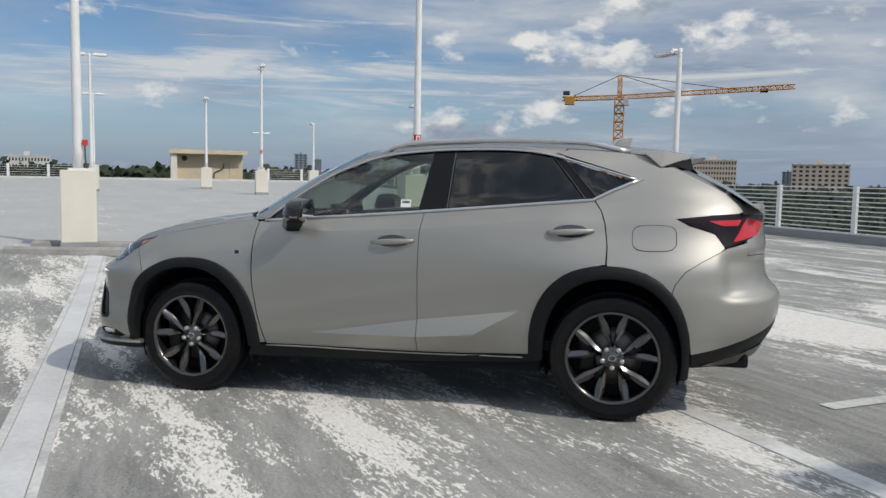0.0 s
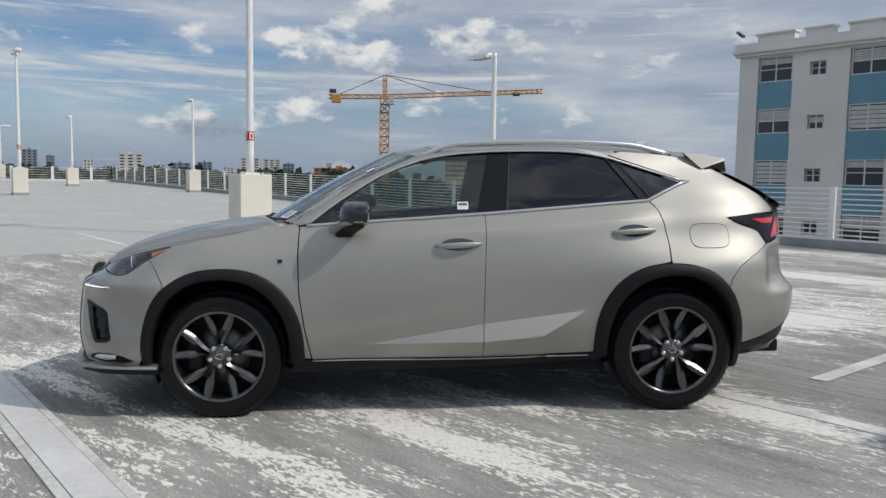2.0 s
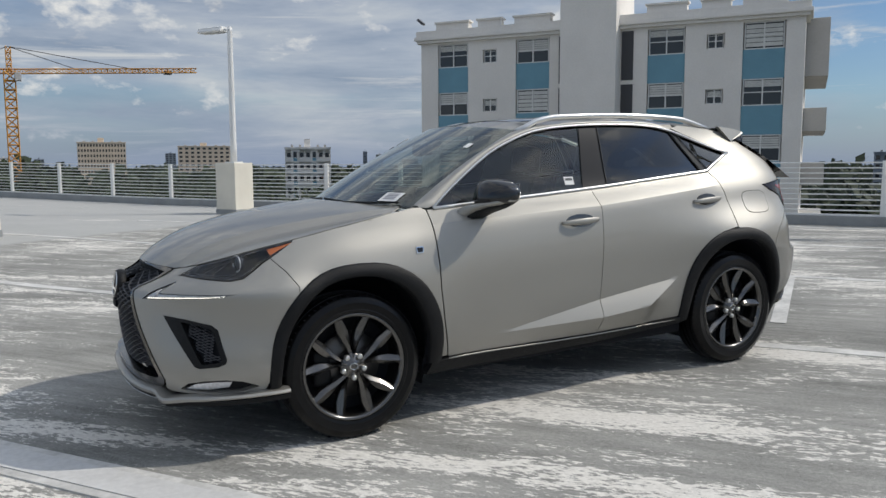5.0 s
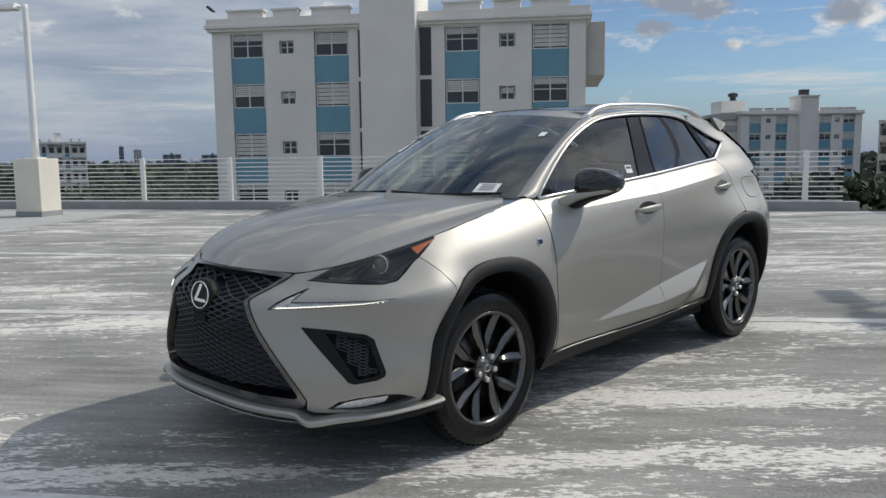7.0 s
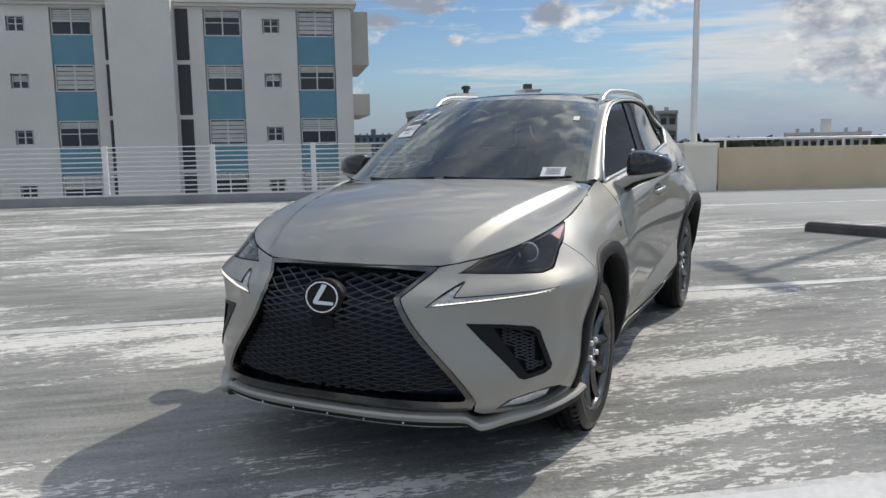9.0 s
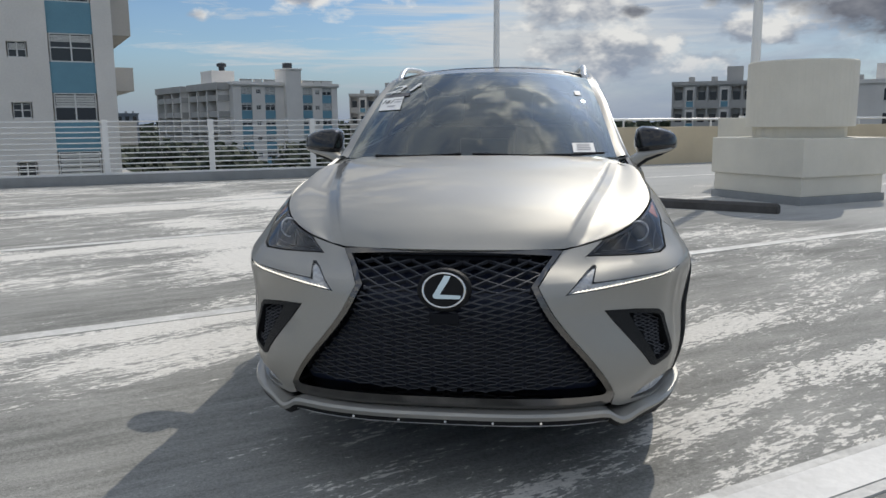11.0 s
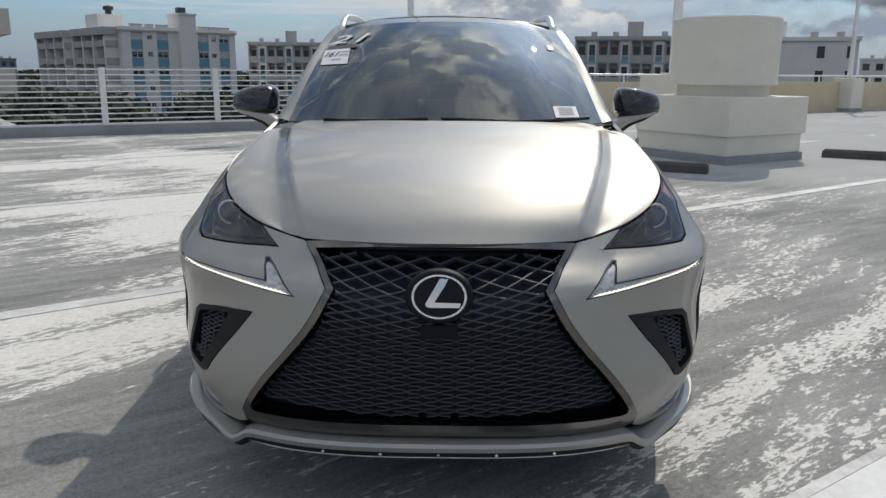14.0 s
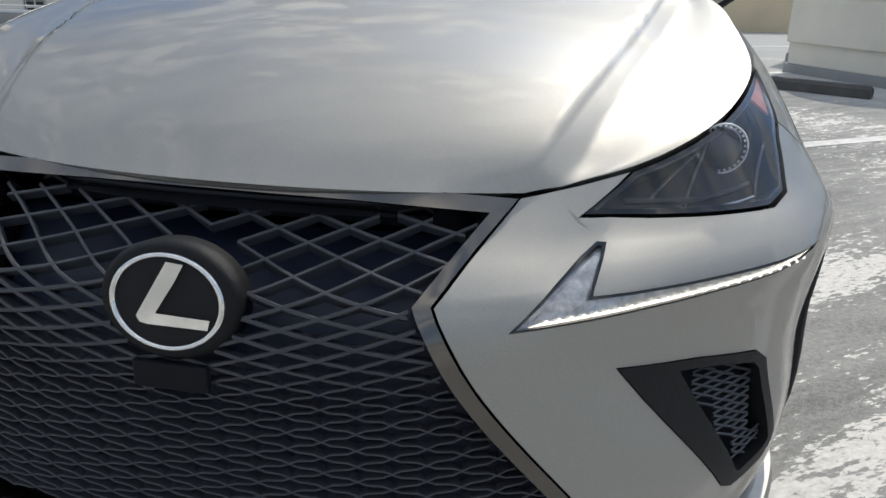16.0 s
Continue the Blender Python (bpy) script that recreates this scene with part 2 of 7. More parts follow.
        amount = add(amount, mul(math_node(nt, "EXPONENT", mul(add(p, q), -1.0)), gain))
    amount = math_node(nt, "SUBTRACT", amount, mul(clean, 0.10))
    worn = ramp(nt, amount, [(0.975, 0.0), (0.989, 1.0)])
    scuff = ramp(nt, amount, [(0.86, 0.0), (0.975, 0.32)])
    white = ramp(nt, add(mul(chip, 0.5), mul(grain, 0.5)), [(0.36, (0.47, 0.452, 0.412)), (0.46, (0.65, 0.627, 0.58)), (0.60, (0.79, 0.766, 0.715))])
    full = mix_rgb(nt, scuff, base, (0.42, 0.41, 0.385))
    full = mix_rgb(nt, worn, full, white)
    link(nt, full, b.inputs["Base Color"])
    b.inputs["Roughness"].default_value, b.inputs["Specular IOR Level"].default_value, b.inputs["Diffuse Roughness"].default_value = 0.9, 0.15, 0.1
    bn = node(nt, "ShaderNodeBump", Strength=0.35, Distance=0.004)
    link(nt, add(grain, mul(worn, 0.5)), bn.inputs["Height"])
    link(nt, bn.outputs[0], b.inputs["Normal"])
    return m


M_DECK = deck_material()
M_LINE = material("worn_white_paint", (0.62, 0.612, 0.585), 0.7, vary=0.34, scale=2.2, fine=26.0, bump=0.3)
M_STRIP = material("smooth_grey_coating", (0.62, 0.615, 0.60), 0.6, vary=0.2, scale=1.2, fine=30.0, bump=0.1)
M_CURB = material("grey_curb_coating", (0.30, 0.31, 0.31), 0.7, vary=0.2, scale=1.5, bump=0.2)
M_WHITE = material("white_metal_paint", (0.78, 0.78, 0.76), 0.4, vary=0.06, scale=3.0)
M_CREAM = material("cream_stucco", (0.74, 0.70, 0.60), 0.85, vary=0.1, scale=1.2, fine=90.0, bump=0.25)
M_TAN = material("tan_stucco", (0.62, 0.52, 0.36), 0.85, vary=0.12, scale=1.0, fine=60.0, bump=0.2)
M_STUCCO = material("white_stucco", (0.78, 0.75, 0.705), 0.9, vary=0.09, scale=0.35, fine=12.0, bump=0.15)
M_STUCCO_GREY = material("grey_stucco", (0.46, 0.45, 0.43), 0.9, vary=0.12, scale=0.4, fine=12.0)
M_BLUE = material("blue_wall_paint", (0.16, 0.33, 0.42), 0.8, vary=0.1, scale=0.6, fine=20.0)
M_PANE = material("dark_window_glass", (0.03, 0.035, 0.04), 0.08, spec=0.6)
M_BLIND = material("pale_window_blind", (0.60, 0.60, 0.57), 0.6, vary=0.2, scale=2.0)
M_FRAME = material("white_window_frame", (0.68, 0.68, 0.66), 0.5)
M_STEEL = material("crane_orange_paint", (0.62, 0.30, 0.06), 0.6, vary=0.2, scale=1.0)
M_DARK = material("dark_metal", (0.05, 0.05, 0.055), 0.5)
M_RED = material("red_enamel", (0.55, 0.05, 0.03), 0.45)
M_RUBBER_STOP = material("dark_concrete_stop", (0.09, 0.085, 0.08), 0.85, vary=0.3, scale=5.0, bump=0.4)
M_STOP_PALE = material("pale_concrete_stop", (0.34, 0.33, 0.31), 0.85, vary=0.3, scale=5.0, bump=0.4)
M_GROUND = material("distant_ground", (0.055, 0.065, 0.04), 0.95, vary=0.5, scale=0.02, fine=0.2, spec=0.0)
M_ROAD = material("asphalt", (0.075, 0.075, 0.078), 0.9, vary=0.2, scale=0.2)
M_LEAF = material("tree_leaves", (0.031, 0.046, 0.020), 0.8, vary=0.6, scale=0.6, fine=6.0)

# ---- helpers for building ----


def thing(name, label, category, m=None, group="", kind=""):
    ob = new(name)
    if m is not None:
        ob.matrix_world = m
    return tagged(ob, label, category, group, kind)


def mesh_from(bm, name, smooth=False):
    me = bpy.data.meshes.new(name)
    bm.normal_update()
    bm.to_mesh(me)
    bm.free()
    if smooth:
        for p in me.polygons:
            p.use_smooth = True
    return me


def part(name, bm, mat, parent=None, label="", smooth=False):
    me = bm if isinstance(bm, bpy.types.Mesh) else mesh_from(bm, name, smooth)
    if mat and not me.materials:
        me.materials.append(mat)
    ob = new(name, me)
    ob.parent = parent
    if label:
        ob["label"] = label
    return ob


def add_box(bm, lo, hi, bevel=0.0, m=None):
    vs = [bm.verts.new((x, y, z)) for x in (lo[0], hi[0]) for y in (lo[1], hi[1]) for z in (lo[2], hi[2])]
    fs = [bm.faces.new([vs[i] for i in q]) for q in ((0, 1, 3, 2), (4, 6, 7, 5), (0, 4, 5, 1), (2, 3, 7, 6), (0, 2, 6, 4), (1, 5, 7, 3))]
    if bevel:
        bmesh.ops.bevel(bm, geom=list({e for f in fs for e in f.edges}), offset=bevel, segments=2, affect="EDGES", profile=0.6)
    if m is not None:
        bmesh.ops.transform(bm, matrix=m, verts=bm.verts[:])
    return bm


def box(lo, hi, bevel=0.0):
    return add_box(bmesh.new(), lo, hi, bevel)


def lathe(profile, n=24, axis="z", cap=True):
    """A turned body from (radius, height) pairs."""
    bm = bmesh.new()
    rings = []
    for r, h in profile:
        ring = []
        for i in range(n):
            a = 2 * math.pi * i / n
            p = (r * math.cos(a), r * math.sin(a), h)
            ring.append(bm.verts.new(p if axis == "z" else (p[0], p[2], p[1])))
        rings.append(ring)
    for a, b in zip(rings, rings[1:]):
        for i in range(n):
            bm.faces.new((a[i], a[(i + 1) % n], b[(i + 1) % n], b[i]))
    if cap:
        bm.faces.new(rings[0][::-1])
        bm.faces.new(rings[-1])
    bmesh.ops.recalc_face_normals(bm, faces=bm.faces[:])
    return bm


def tube(points, radius, n=8, closed=False):
    bm = bmesh.new()
    pts = [Vector(p) for p in points]
    rings = []
    for i, p in enumerate(pts):
        a = pts[i - 1] if (i or closed) else p
        b = pts[(i + 1) % len(pts)] if (i < len(pts) - 1 or closed) else p
        d = (b - a).normalized()
        side = d.cross(Vector((0, 0, 1)))
        side = side.normalized() if side.length > 1e-4 else Vector((1, 0, 0))
        top = side.cross(d)
        rings.append([bm.verts.new(p + radius * (math.cos(t) * side + math.sin(t) * top)) for t in [2 * math.pi * k / n for k in range(n)]])
    pairs = list(zip(rings, rings[1:])) + ([(rings[-1], rings[0])] if closed else [])
    for a, b in pairs:
        for k in range(n):
            bm.faces.new((a[k], a[(k + 1) % n], b[(k + 1) % n], b[k]))
    if not closed:
        bm.faces.new(rings[0][::-1])
        bm.faces.new(rings[-1])
    bmesh.ops.recalc_face_normals(bm, faces=bm.faces[:])
    return bm


# ---- the roof deck ----


def deck_z(x, y):
    r = math.hypot(x, y)
    k = min(1, max(0, (r - 5) / 7))
    k = k * k * (3 - 2 * k)
    s = -0.5 * x + 0.87 * y
    return (1 - k) * 0.08 * math.tanh(0.2 * x) + k * 0.08 + 0.0135 * max(0, s - 18)


RAIL0, RAIL_U, RAIL_N = Vector((2.8, 19.5, 0)), Vector((0.531, -0.847, 0)), Vector((0.847, 0.531, 0))


def rail_at(s, off=0.0):
    p = RAIL0 + RAIL_U * s + RAIL_N * off
    return p.x, p.y


def build_deck():
    """One sheet in bay coordinates (along the railing, across it)."""
    bm = bmesh.new()
    us = np.concatenate([np.arange(-50, -14, 4.0), np.arange(-14, 22, 1.0), np.arange(22, 45, 4.0)])
    ws = np.concatenate([np.arange(-75, -24, 4.0), np.arange(-24, 0.1, 1.0)])
    rows = []
    for u in us:
        row = []
        for w in ws:
            x, y = rail_at(u, w)
            row.append(bm.verts.new((x, y, deck_z(x, y))))
        rows.append(row)
    for a, b in zip(rows, rows[1:]):
        for i in range(len(ws) - 1):
            bm.faces.new((a[i], b[i], b[i + 1], a[i + 1]))
    ob = part("floor", bm, M_DECK, smooth=True)
    tagged(ob, "pale grey coated parking deck scraped white in streaks", "floor", kind="structure")
    if ob.data.polygons[0].normal.z < 0:
        ob.data.flip_normals()


build_deck()


def band(name, n0, n1, s0, s1, h, mat, label):
    """A strip on the deck between two offsets across the bays, following the deck."""
    bm = bmesh.new()
    prev = None
    steps = max(2, int(abs(s1 - s0)))
    for i in range(steps + 1):
        s = s0 + (s1 - s0) * i / steps
        q = []
        for nn, top in ((n0, 0), (n0, 1), (n1, 1), (n1, 0)):
            p = N_DIR * nn + U_DIR * s
            q.append(bm.verts.new((p.x, p.y, deck_z(p.x, p.y) + (h if top else -0.02))))
        if prev:
            for a in range(3):
                bm.faces.new((prev[a], prev[a + 1], q[a + 1], q[a]))
        prev = q
    bmesh.ops.recalc_face_normals(bm, faces=bm.faces[:])
    return tagged(part(name, bm, mat), label, "paint line", "bay lines on the deck", "structure")


for n0, n1, s0, s1 in ((1.10, 1.24, -14, 14), (4.66, 4.80, -14, 12), (8.22, 8.36, -12, 12), (11.8, 11.94, -12, 12)):
    band("trim", n0, n1, s0, s1, 0.005, M_LINE, "worn white painted bay line on the deck")
for n0, n1 in ((-2.585, -2.535), (-2.345, -2.30)):
    band("trim", n0, n1, -9.3, 14, 0.009, M_LINE, "white painted edge of the joint strip")
band("trim", -2.53, -2.35, -9.3, 14, 0.012, M_STRIP, "raised pale expansion joint strip across the deck")


def cross_line(s, n0, n1, w=0.12):
    """A short painted line across the bays."""
    bm = bmesh.new()
    rows = []
    for i in range(13):
        nn = n0 + (n1 - n0) * i / 12
        q = []
        for ds in (-w / 2, w / 2):
            p = N_DIR * nn + U_DIR * (s + ds)
            q.append(bm.verts.new((p.x, p.y, deck_z(p.x, p.y) + 0.006)))
        rows.append(q)
    for a, b in zip(rows, rows[1:]):
        bm.faces.new((a[0], b[0], b[1], a[1]))
    bmesh.ops.recalc_face_normals(bm, faces=bm.faces[:])
    tagged(part("trim", bm, M_LINE), "short worn white line across the bay", "paint line", "bay lines on the deck", "structure")


cross_line(1.66, 2.0, 4.64)

# ---- railing, wall and lamps along the edge of the deck ----
POSTS = [19.56, 17.37, 15.19, 13.14, 10.95, 8.68, 6.31, 3.91, 0.4] + [-2.18 - 2.72 * i for i in range(18)]


def turned(x, y, z, angle=U_ANGLE):
    return Matrix.Translation((x, y, z)) @ Matrix.Rotation(angle, 4, "Z")


def strip_along(s0, s1, off0, off1, z0, z1, step=3.0):
    """A bar of rectangular section along the railing line, following the deck."""
    bm = bmesh.new()
    n = max(1, int(abs(s1 - s0) / step))
    prev = None
    for i in range(n + 1):
        s = s0 + (s1 - s0) * i / n
        q = []
        for off, z in ((off0, z0), (off1, z0), (off1, z1), (off0, z1)):
            x, y = rail_at(s, off)
            q.append(bm.verts.new((x, y, deck_z(x, y) + z)))
        if prev:
            for a in range(4):
                bm.faces.new((prev[a], prev[(a + 1) % 4], q[(a + 1) % 4], q[a]))
        else:
            bm.faces.new(q[::-1])
        prev = q
    bm.faces.new(prev)
    bmesh.ops.recalc_face_normals(bm, faces=bm.faces[:])
    return bm


def build_railing():
    curb = part("curb", strip_along(-50, 20.6, -0.02, 0.30, -0.05, 0.19), M_CURB)
    tagged(curb, "grey coated concrete curb under the white railing", "curb", kind="structure")
    rail = thing("railing", "white metal deck railing with thin horizontal bars", "railing")
    post_mesh = mesh_from(box((-0.055, -0.04, 0), (0.055, 0.04, 1.15), 0.006), "post")
    for s in POSTS:
        x, y = rail_at(s, 0.12)
        p = part("post", post_mesh, M_WHITE, rail)
        p.matrix_world = turned(x, y, deck_z(x, y) + 0.13)
    for i in range(10):
        z = 0.30 + i * 0.105
        pts = []
        for k in range(24):
            s = -50 + 70.3 * k / 23
            x, y = rail_at(s, 0.12)
            pts.append((x, y, deck_z(x, y) + z))
        part("bar", tube(pts, 0.014, 6), M_WHITE, rail)
    part("base_rail", strip_along(-50, 20.3, 0.09, 0.15, 0.19, 0.225), M_WHITE, rail)


build_railing()


def build_far_railing():
    rail = thing("railing", "white posts of the railing on the far edge of the deck", "railing")
    post_mesh = mesh_from(box((-0.09, -0.09, 0), (0.09, 0.09, 1.15), 0.01), "post")
    a = Vector((*rail_at(-50, 0.0), 0))
    for i in range(27):
        p = a - RAIL_N * (1.5 + 2.9 * i)
        if 8 < 2.9 * i < 21:
            continue
        o = part("post", post_mesh, M_WHITE, rail)
        o.matrix_world = turned(p.x, p.y, deck_z(p.x, p.y))
    for k in range(5):
        for d0, d1 in ((0.0, 8.7), (21.8, 78.0)):
            pts = [a - RAIL_N * (d0 + (d1 - d0) * j / 8) for j in range(9)]
            part("bar", tube([(p.x, p.y, deck_z(p.x, p.y) + 0.3 + 0.19 * k) for p in pts], 0.012, 6), M_WHITE, rail)
    curb = bmesh.new()
    rows = []
    for j in range(14):
        p = a - RAIL_N * 6.0 * j
        z = deck_z(p.x, p.y)
        rows.append([curb.verts.new(p + RAIL_U * o + Vector((0, 0, z + h))) for o, h in ((0.15, -0.1), (0.15, 0.16), (-0.15, 0.16), (-0.15, -0.1))])
    for p, q in zip(rows, rows[1:]):
        for k in range(3):
            curb.faces.new((p[k], q[k], q[k + 1], p[k + 1]))
    bmesh.ops.recalc_face_normals(curb, faces=curb.faces[:])
    tagged(part("curb", curb, M_STRIP), "pale concrete curb along the far edge of the deck", "curb", kind="structure")


build_far_railing()


def build_edge_wall():
    w = part("wall_east", strip_along(22.6, 62, 0.0, 0.22, -0.05, 1.0), M_TAN)
    tagged(w, "low tan stucco parapet wall on the deck edge", "wall", kind="structure")
    rail = thing("handrail", "white metal handrail on top of the parapet wall", "handrail")
    pts = [(*rail_at(22.4 + 40 * i / 8, 0.11), 0) for i in range(9)]
    part("bar", tube([(x, y, deck_z(x, y) + 1.2) for x, y, _ in pts], 0.03, 8), M_WHITE, rail)
    for i in range(14):
        x, y = rail_at(22.8 + 3 * i, 0.11)
        part("post", lathe([(0.025, 0), (0.025, 0.22)], 8), M_WHITE, rail).location = (x, y, deck_z(x, y) + 0.99)


build_edge_wall()


def lamp_head(length):
    bm = bmesh.new()
    add_box(bm, (-0.15, 0.18, -0.02), (0.15, 0.18 + length, 0.11), 0.035)
    for v in bm.verts:
        if v.co.z > 0.07:
            v.co.x *= 0.7
    return bm


def build_lamp(name, x, y, ped, top, heads, ang, width=0.62, sign=None):
    """A pole with one or two box heads on a square plinth."""
    z = deck_z(x, y)
    lamp = thing(name, "tall white deck lamp pole on a cream plinth", "street lamp", turned(x, y, z, ang), "lamp poles on the deck")
    h = width / 2
    part("plinth", box((-h, -h, -0.05), (h, h, ped), 0.02), M_CREAM, lamp)
    part("plinth_base", box((-h - 0.012, -h - 0.012, -0.03), (h + 0.012, h + 0.012, 0.12), 0.004), M_CURB, lamp, "grey coated base band")
    part("base_plate", box((-0.16, -0.16, ped), (0.16, 0.16, ped + 0.03), 0.005), M_WHITE, lamp)
    part("pole", lathe([(0.085, ped + 0.03), (0.082, ped + 0.4), (0.062, top - 0.1), (0.062, top)], 16), M_WHITE, lamp, smooth=True)
    for k in range(heads):
        turn_by = Matrix.Rotation(math.pi * k, 4, "Z")
        arm = part("arm", tube([(0, 0, top - 0.08), (0, 0.22, top - 0.04)], 0.03), M_WHITE, lamp)
        arm.matrix_local = turn_by
        hd = part("lamp_head", lamp_head(0.62 if heads == 2 else 0.82), M_WHITE, lamp)
        hd.matrix_local = turn_by @ Matrix.Translation((0, 0, top - 0.08))
        ln = part("lens", box((-0.1, 0.24, -0.035), (0.1, 0.74, -0.02)), M_BLIND, lamp)
        ln.matrix_local = turn_by @ Matrix.Translation((0, 0, top - 0.08))
    if sign:
        sg = part("sign_sleeve", lathe([(0.084, sign), (0.084, sign + 0.19)], 16, cap=False), M_RED, lamp, "red enamel level sign wrapped round the pole")
        for k in range(4):
            part("sign_field", box((-0.045, -0.092, sign + 0.025), (0.045, -0.085, sign + 0.165)), M_WHITE, sg).matrix_local = Matrix.Rotation(k * math.pi / 2, 4, "Z")
            part("sign_bar", box((-0.022, -0.095, sign + 0.05), (0.022, -0.0925, sign + 0.14)), M_RED, sg).matrix_local = Matrix.Rotation(k * math.pi / 2, 4, "Z")
    return lamp


build_lamp("street_lamp", -7.9, 6.35, 1.34, 6.8, 2, U_ANGLE + 0.1, 0.56)
build_lamp("street_lamp", -3.38, 11.69, 1.34, 6.8, 2, U_ANGLE, 0.70, sign=2.05)
build_lamp("street_lamp", -25.3, 29.05, 1.14, 6.85, 2, U_ANGLE)
build_lamp("street_lamp", -17.34, 31.8, 1.24, 6.5, 2, U_ANGLE + 1.57, sign=2.1)
build_lamp("street_lamp", -23.57, 37.0, 1.27, 5.35, 2, U_ANGLE + 1.57)
build_lamp("street_lamp", -36.5, 43.7, 1.2, 6.3, 2, U_ANGLE)
build_lamp("street_lamp", -32.6, 61.9, 1.2, 4.4, 2, U_ANGLE)
build_lamp("street_lamp", 2.36, 15.97, 1.3, 4.7, 1, U_ANGLE + 1.57, 0.66)
build_lamp("street_lamp", -11.76, 40.76, 1.28, 5.3, 1, U_ANGLE + 1.57, 0.66)
build_lamp("street_lamp", -21.04, 47.11, 1.16, 4.5, 1, U_ANGLE + 1.57, 0.66)
build_lamp("street_lamp", 15.0, 0.97, 1.12, 6.4, 1, U_ANGLE + 1.57, 0.9)
build_lamp("street_lamp", *rail_at(39.2, -0.1), 1.12, 4.0, 1, U_ANGLE - 1.57, 0.7)
build_lamp("street_lamp", 9.6, -3.86, 1.22, 6.8, 2, U_ANGLE, 0.8)


def build_corner_block():
    x, y = rail_at(22.05, 0.1)
    b = part("corner_block", box((-0.4, -0.33, 0), (0.4, 0.33, 1.1), 0.015), M_CREAM)
    b.matrix_world = turned(x, y, deck_z(x, y) - 0.02)
    tagged(b, "cream stucco block at the end of the parapet", "plinth")


build_corner_block()


def build_alarm_box():
    x, y, z = -7.9, 6.35, deck_z(-7.9, 6.35) + 1.75
    a = thing("alarm_box", "small red alarm box strapped to the lamp pole", "alarm box", turned(x, y, z))
    part("case", box((0.0, 0.085, 0.01), (0.085, 0.165, 0.11), 0.012), M_RED, a)
    part("conduit", tube([(0.05, 0.12, 0.02), (0.05, 0.12, -0.2), (0.08, 0.16, -0.40)], 0.012), M_DARK, a)


build_alarm_box()


def build_vent():
    """The square plinth with a drum on it."""
    c = Vector((6.6, -3.83, 0.06))
    v = thing("roof_vent", "cream rooftop exhaust vent with a round drum on a square plinth", "roof vent", turned(c.x, c.y, c.z - 0.02))
    part("base_band", box((-0.03, -0.03, -0.03), (1.69, 1.69, 0.15), 0.006), M_CURB, v, "grey coated base band")
    part("lower_plinth", box((0, 0, 0.15), (1.66, 1.66, 0.42), 0.01), M_CREAM, v)
    part("upper_plinth", box((-0.04, -0.04, 0.42), (1.70, 1.70, 0.96), 0.015), M_CREAM, v)
    neck = part("neck", lathe([(0.66, 0.95), (0.66, 1.12)], 40), M_CREAM, v, smooth=False)
    neck.location = (0.83, 0.83, 0)
    drum = part("drum", lathe([(0.74, 1.12), (0.765, 1.12), (0.765, 2.05), (0.75, 2.07), (0.70, 2.07), (0.70, 1.98), (0.01, 1.98)], 48), M_CREAM, v)
    drum.location = (0.83, 0.83, 0)
    # a junction box and pipe stub beside it
    j = thing("junction_box", "small cream junction box on a pipe stub", "box", turned(8.35, -3.2, 0.08))
    part("stub", lathe([(0.04, 0), (0.04, 0.2)], 10), M_CURB, j)
    part("case", box((-0.1, -0.1, 0.2), (0.1, 0.1, 0.38), 0.01), M_CREAM, j)


build_vent()


def build_stop(a, b, mat, label):
    a, b = Vector((*a, 0)), Vector((*b, 0))
    d = b - a
    mid = (a + b) / 2
    bm = bmesh.new()
    L = d.length / 2
    prof = [(-0.085, 0), (-0.075, 0.09), (-0.045, 0.125), (0.045, 0.125), (0.075, 0.09), (0.085, 0)]
    ends = [[bm.verts.new((s * (L - (0.03 if z > 0.1 else 0)), y, z)) for y, z in prof] for s in (-1, 1)]
    for i in range(5):
        bm.faces.new((ends[0][i], ends[0][i + 1], ends[1][i + 1], ends[1][i]))
    bm.faces.new(ends[0][::-1])
    bm.faces.new(ends[1])
    bmesh.ops.recalc_face_normals(bm, faces=bm.faces[:])
    o = part("wheel_stop", bm, mat)
    o.matrix_world = turned(mid.x, mid.y, deck_z(mid.x, mid.y), math.atan2(d.y, d.x))
    tagged(o, label, "wheel stop", "wheel stops on the deck")


build_stop((6.55, -1.65), (5.68, -3.3), M_RUBBER_STOP, "dark weathered concrete wheel stop on the deck")
build_stop((7.85, -5.75), (6.95, -7.35), M_RUBBER_STOP, "dark weathered concrete wheel stop on the deck")
build_stop((-8.6, 6.05), (-6.5, 6.9), M_STOP_PALE, "pale broken concrete wheel stop beside the plinth")
build_stop((-8.4, 5.2), (-6.2, 5.9), M_STOP_PALE, "pale concrete wheel stop on the deck")


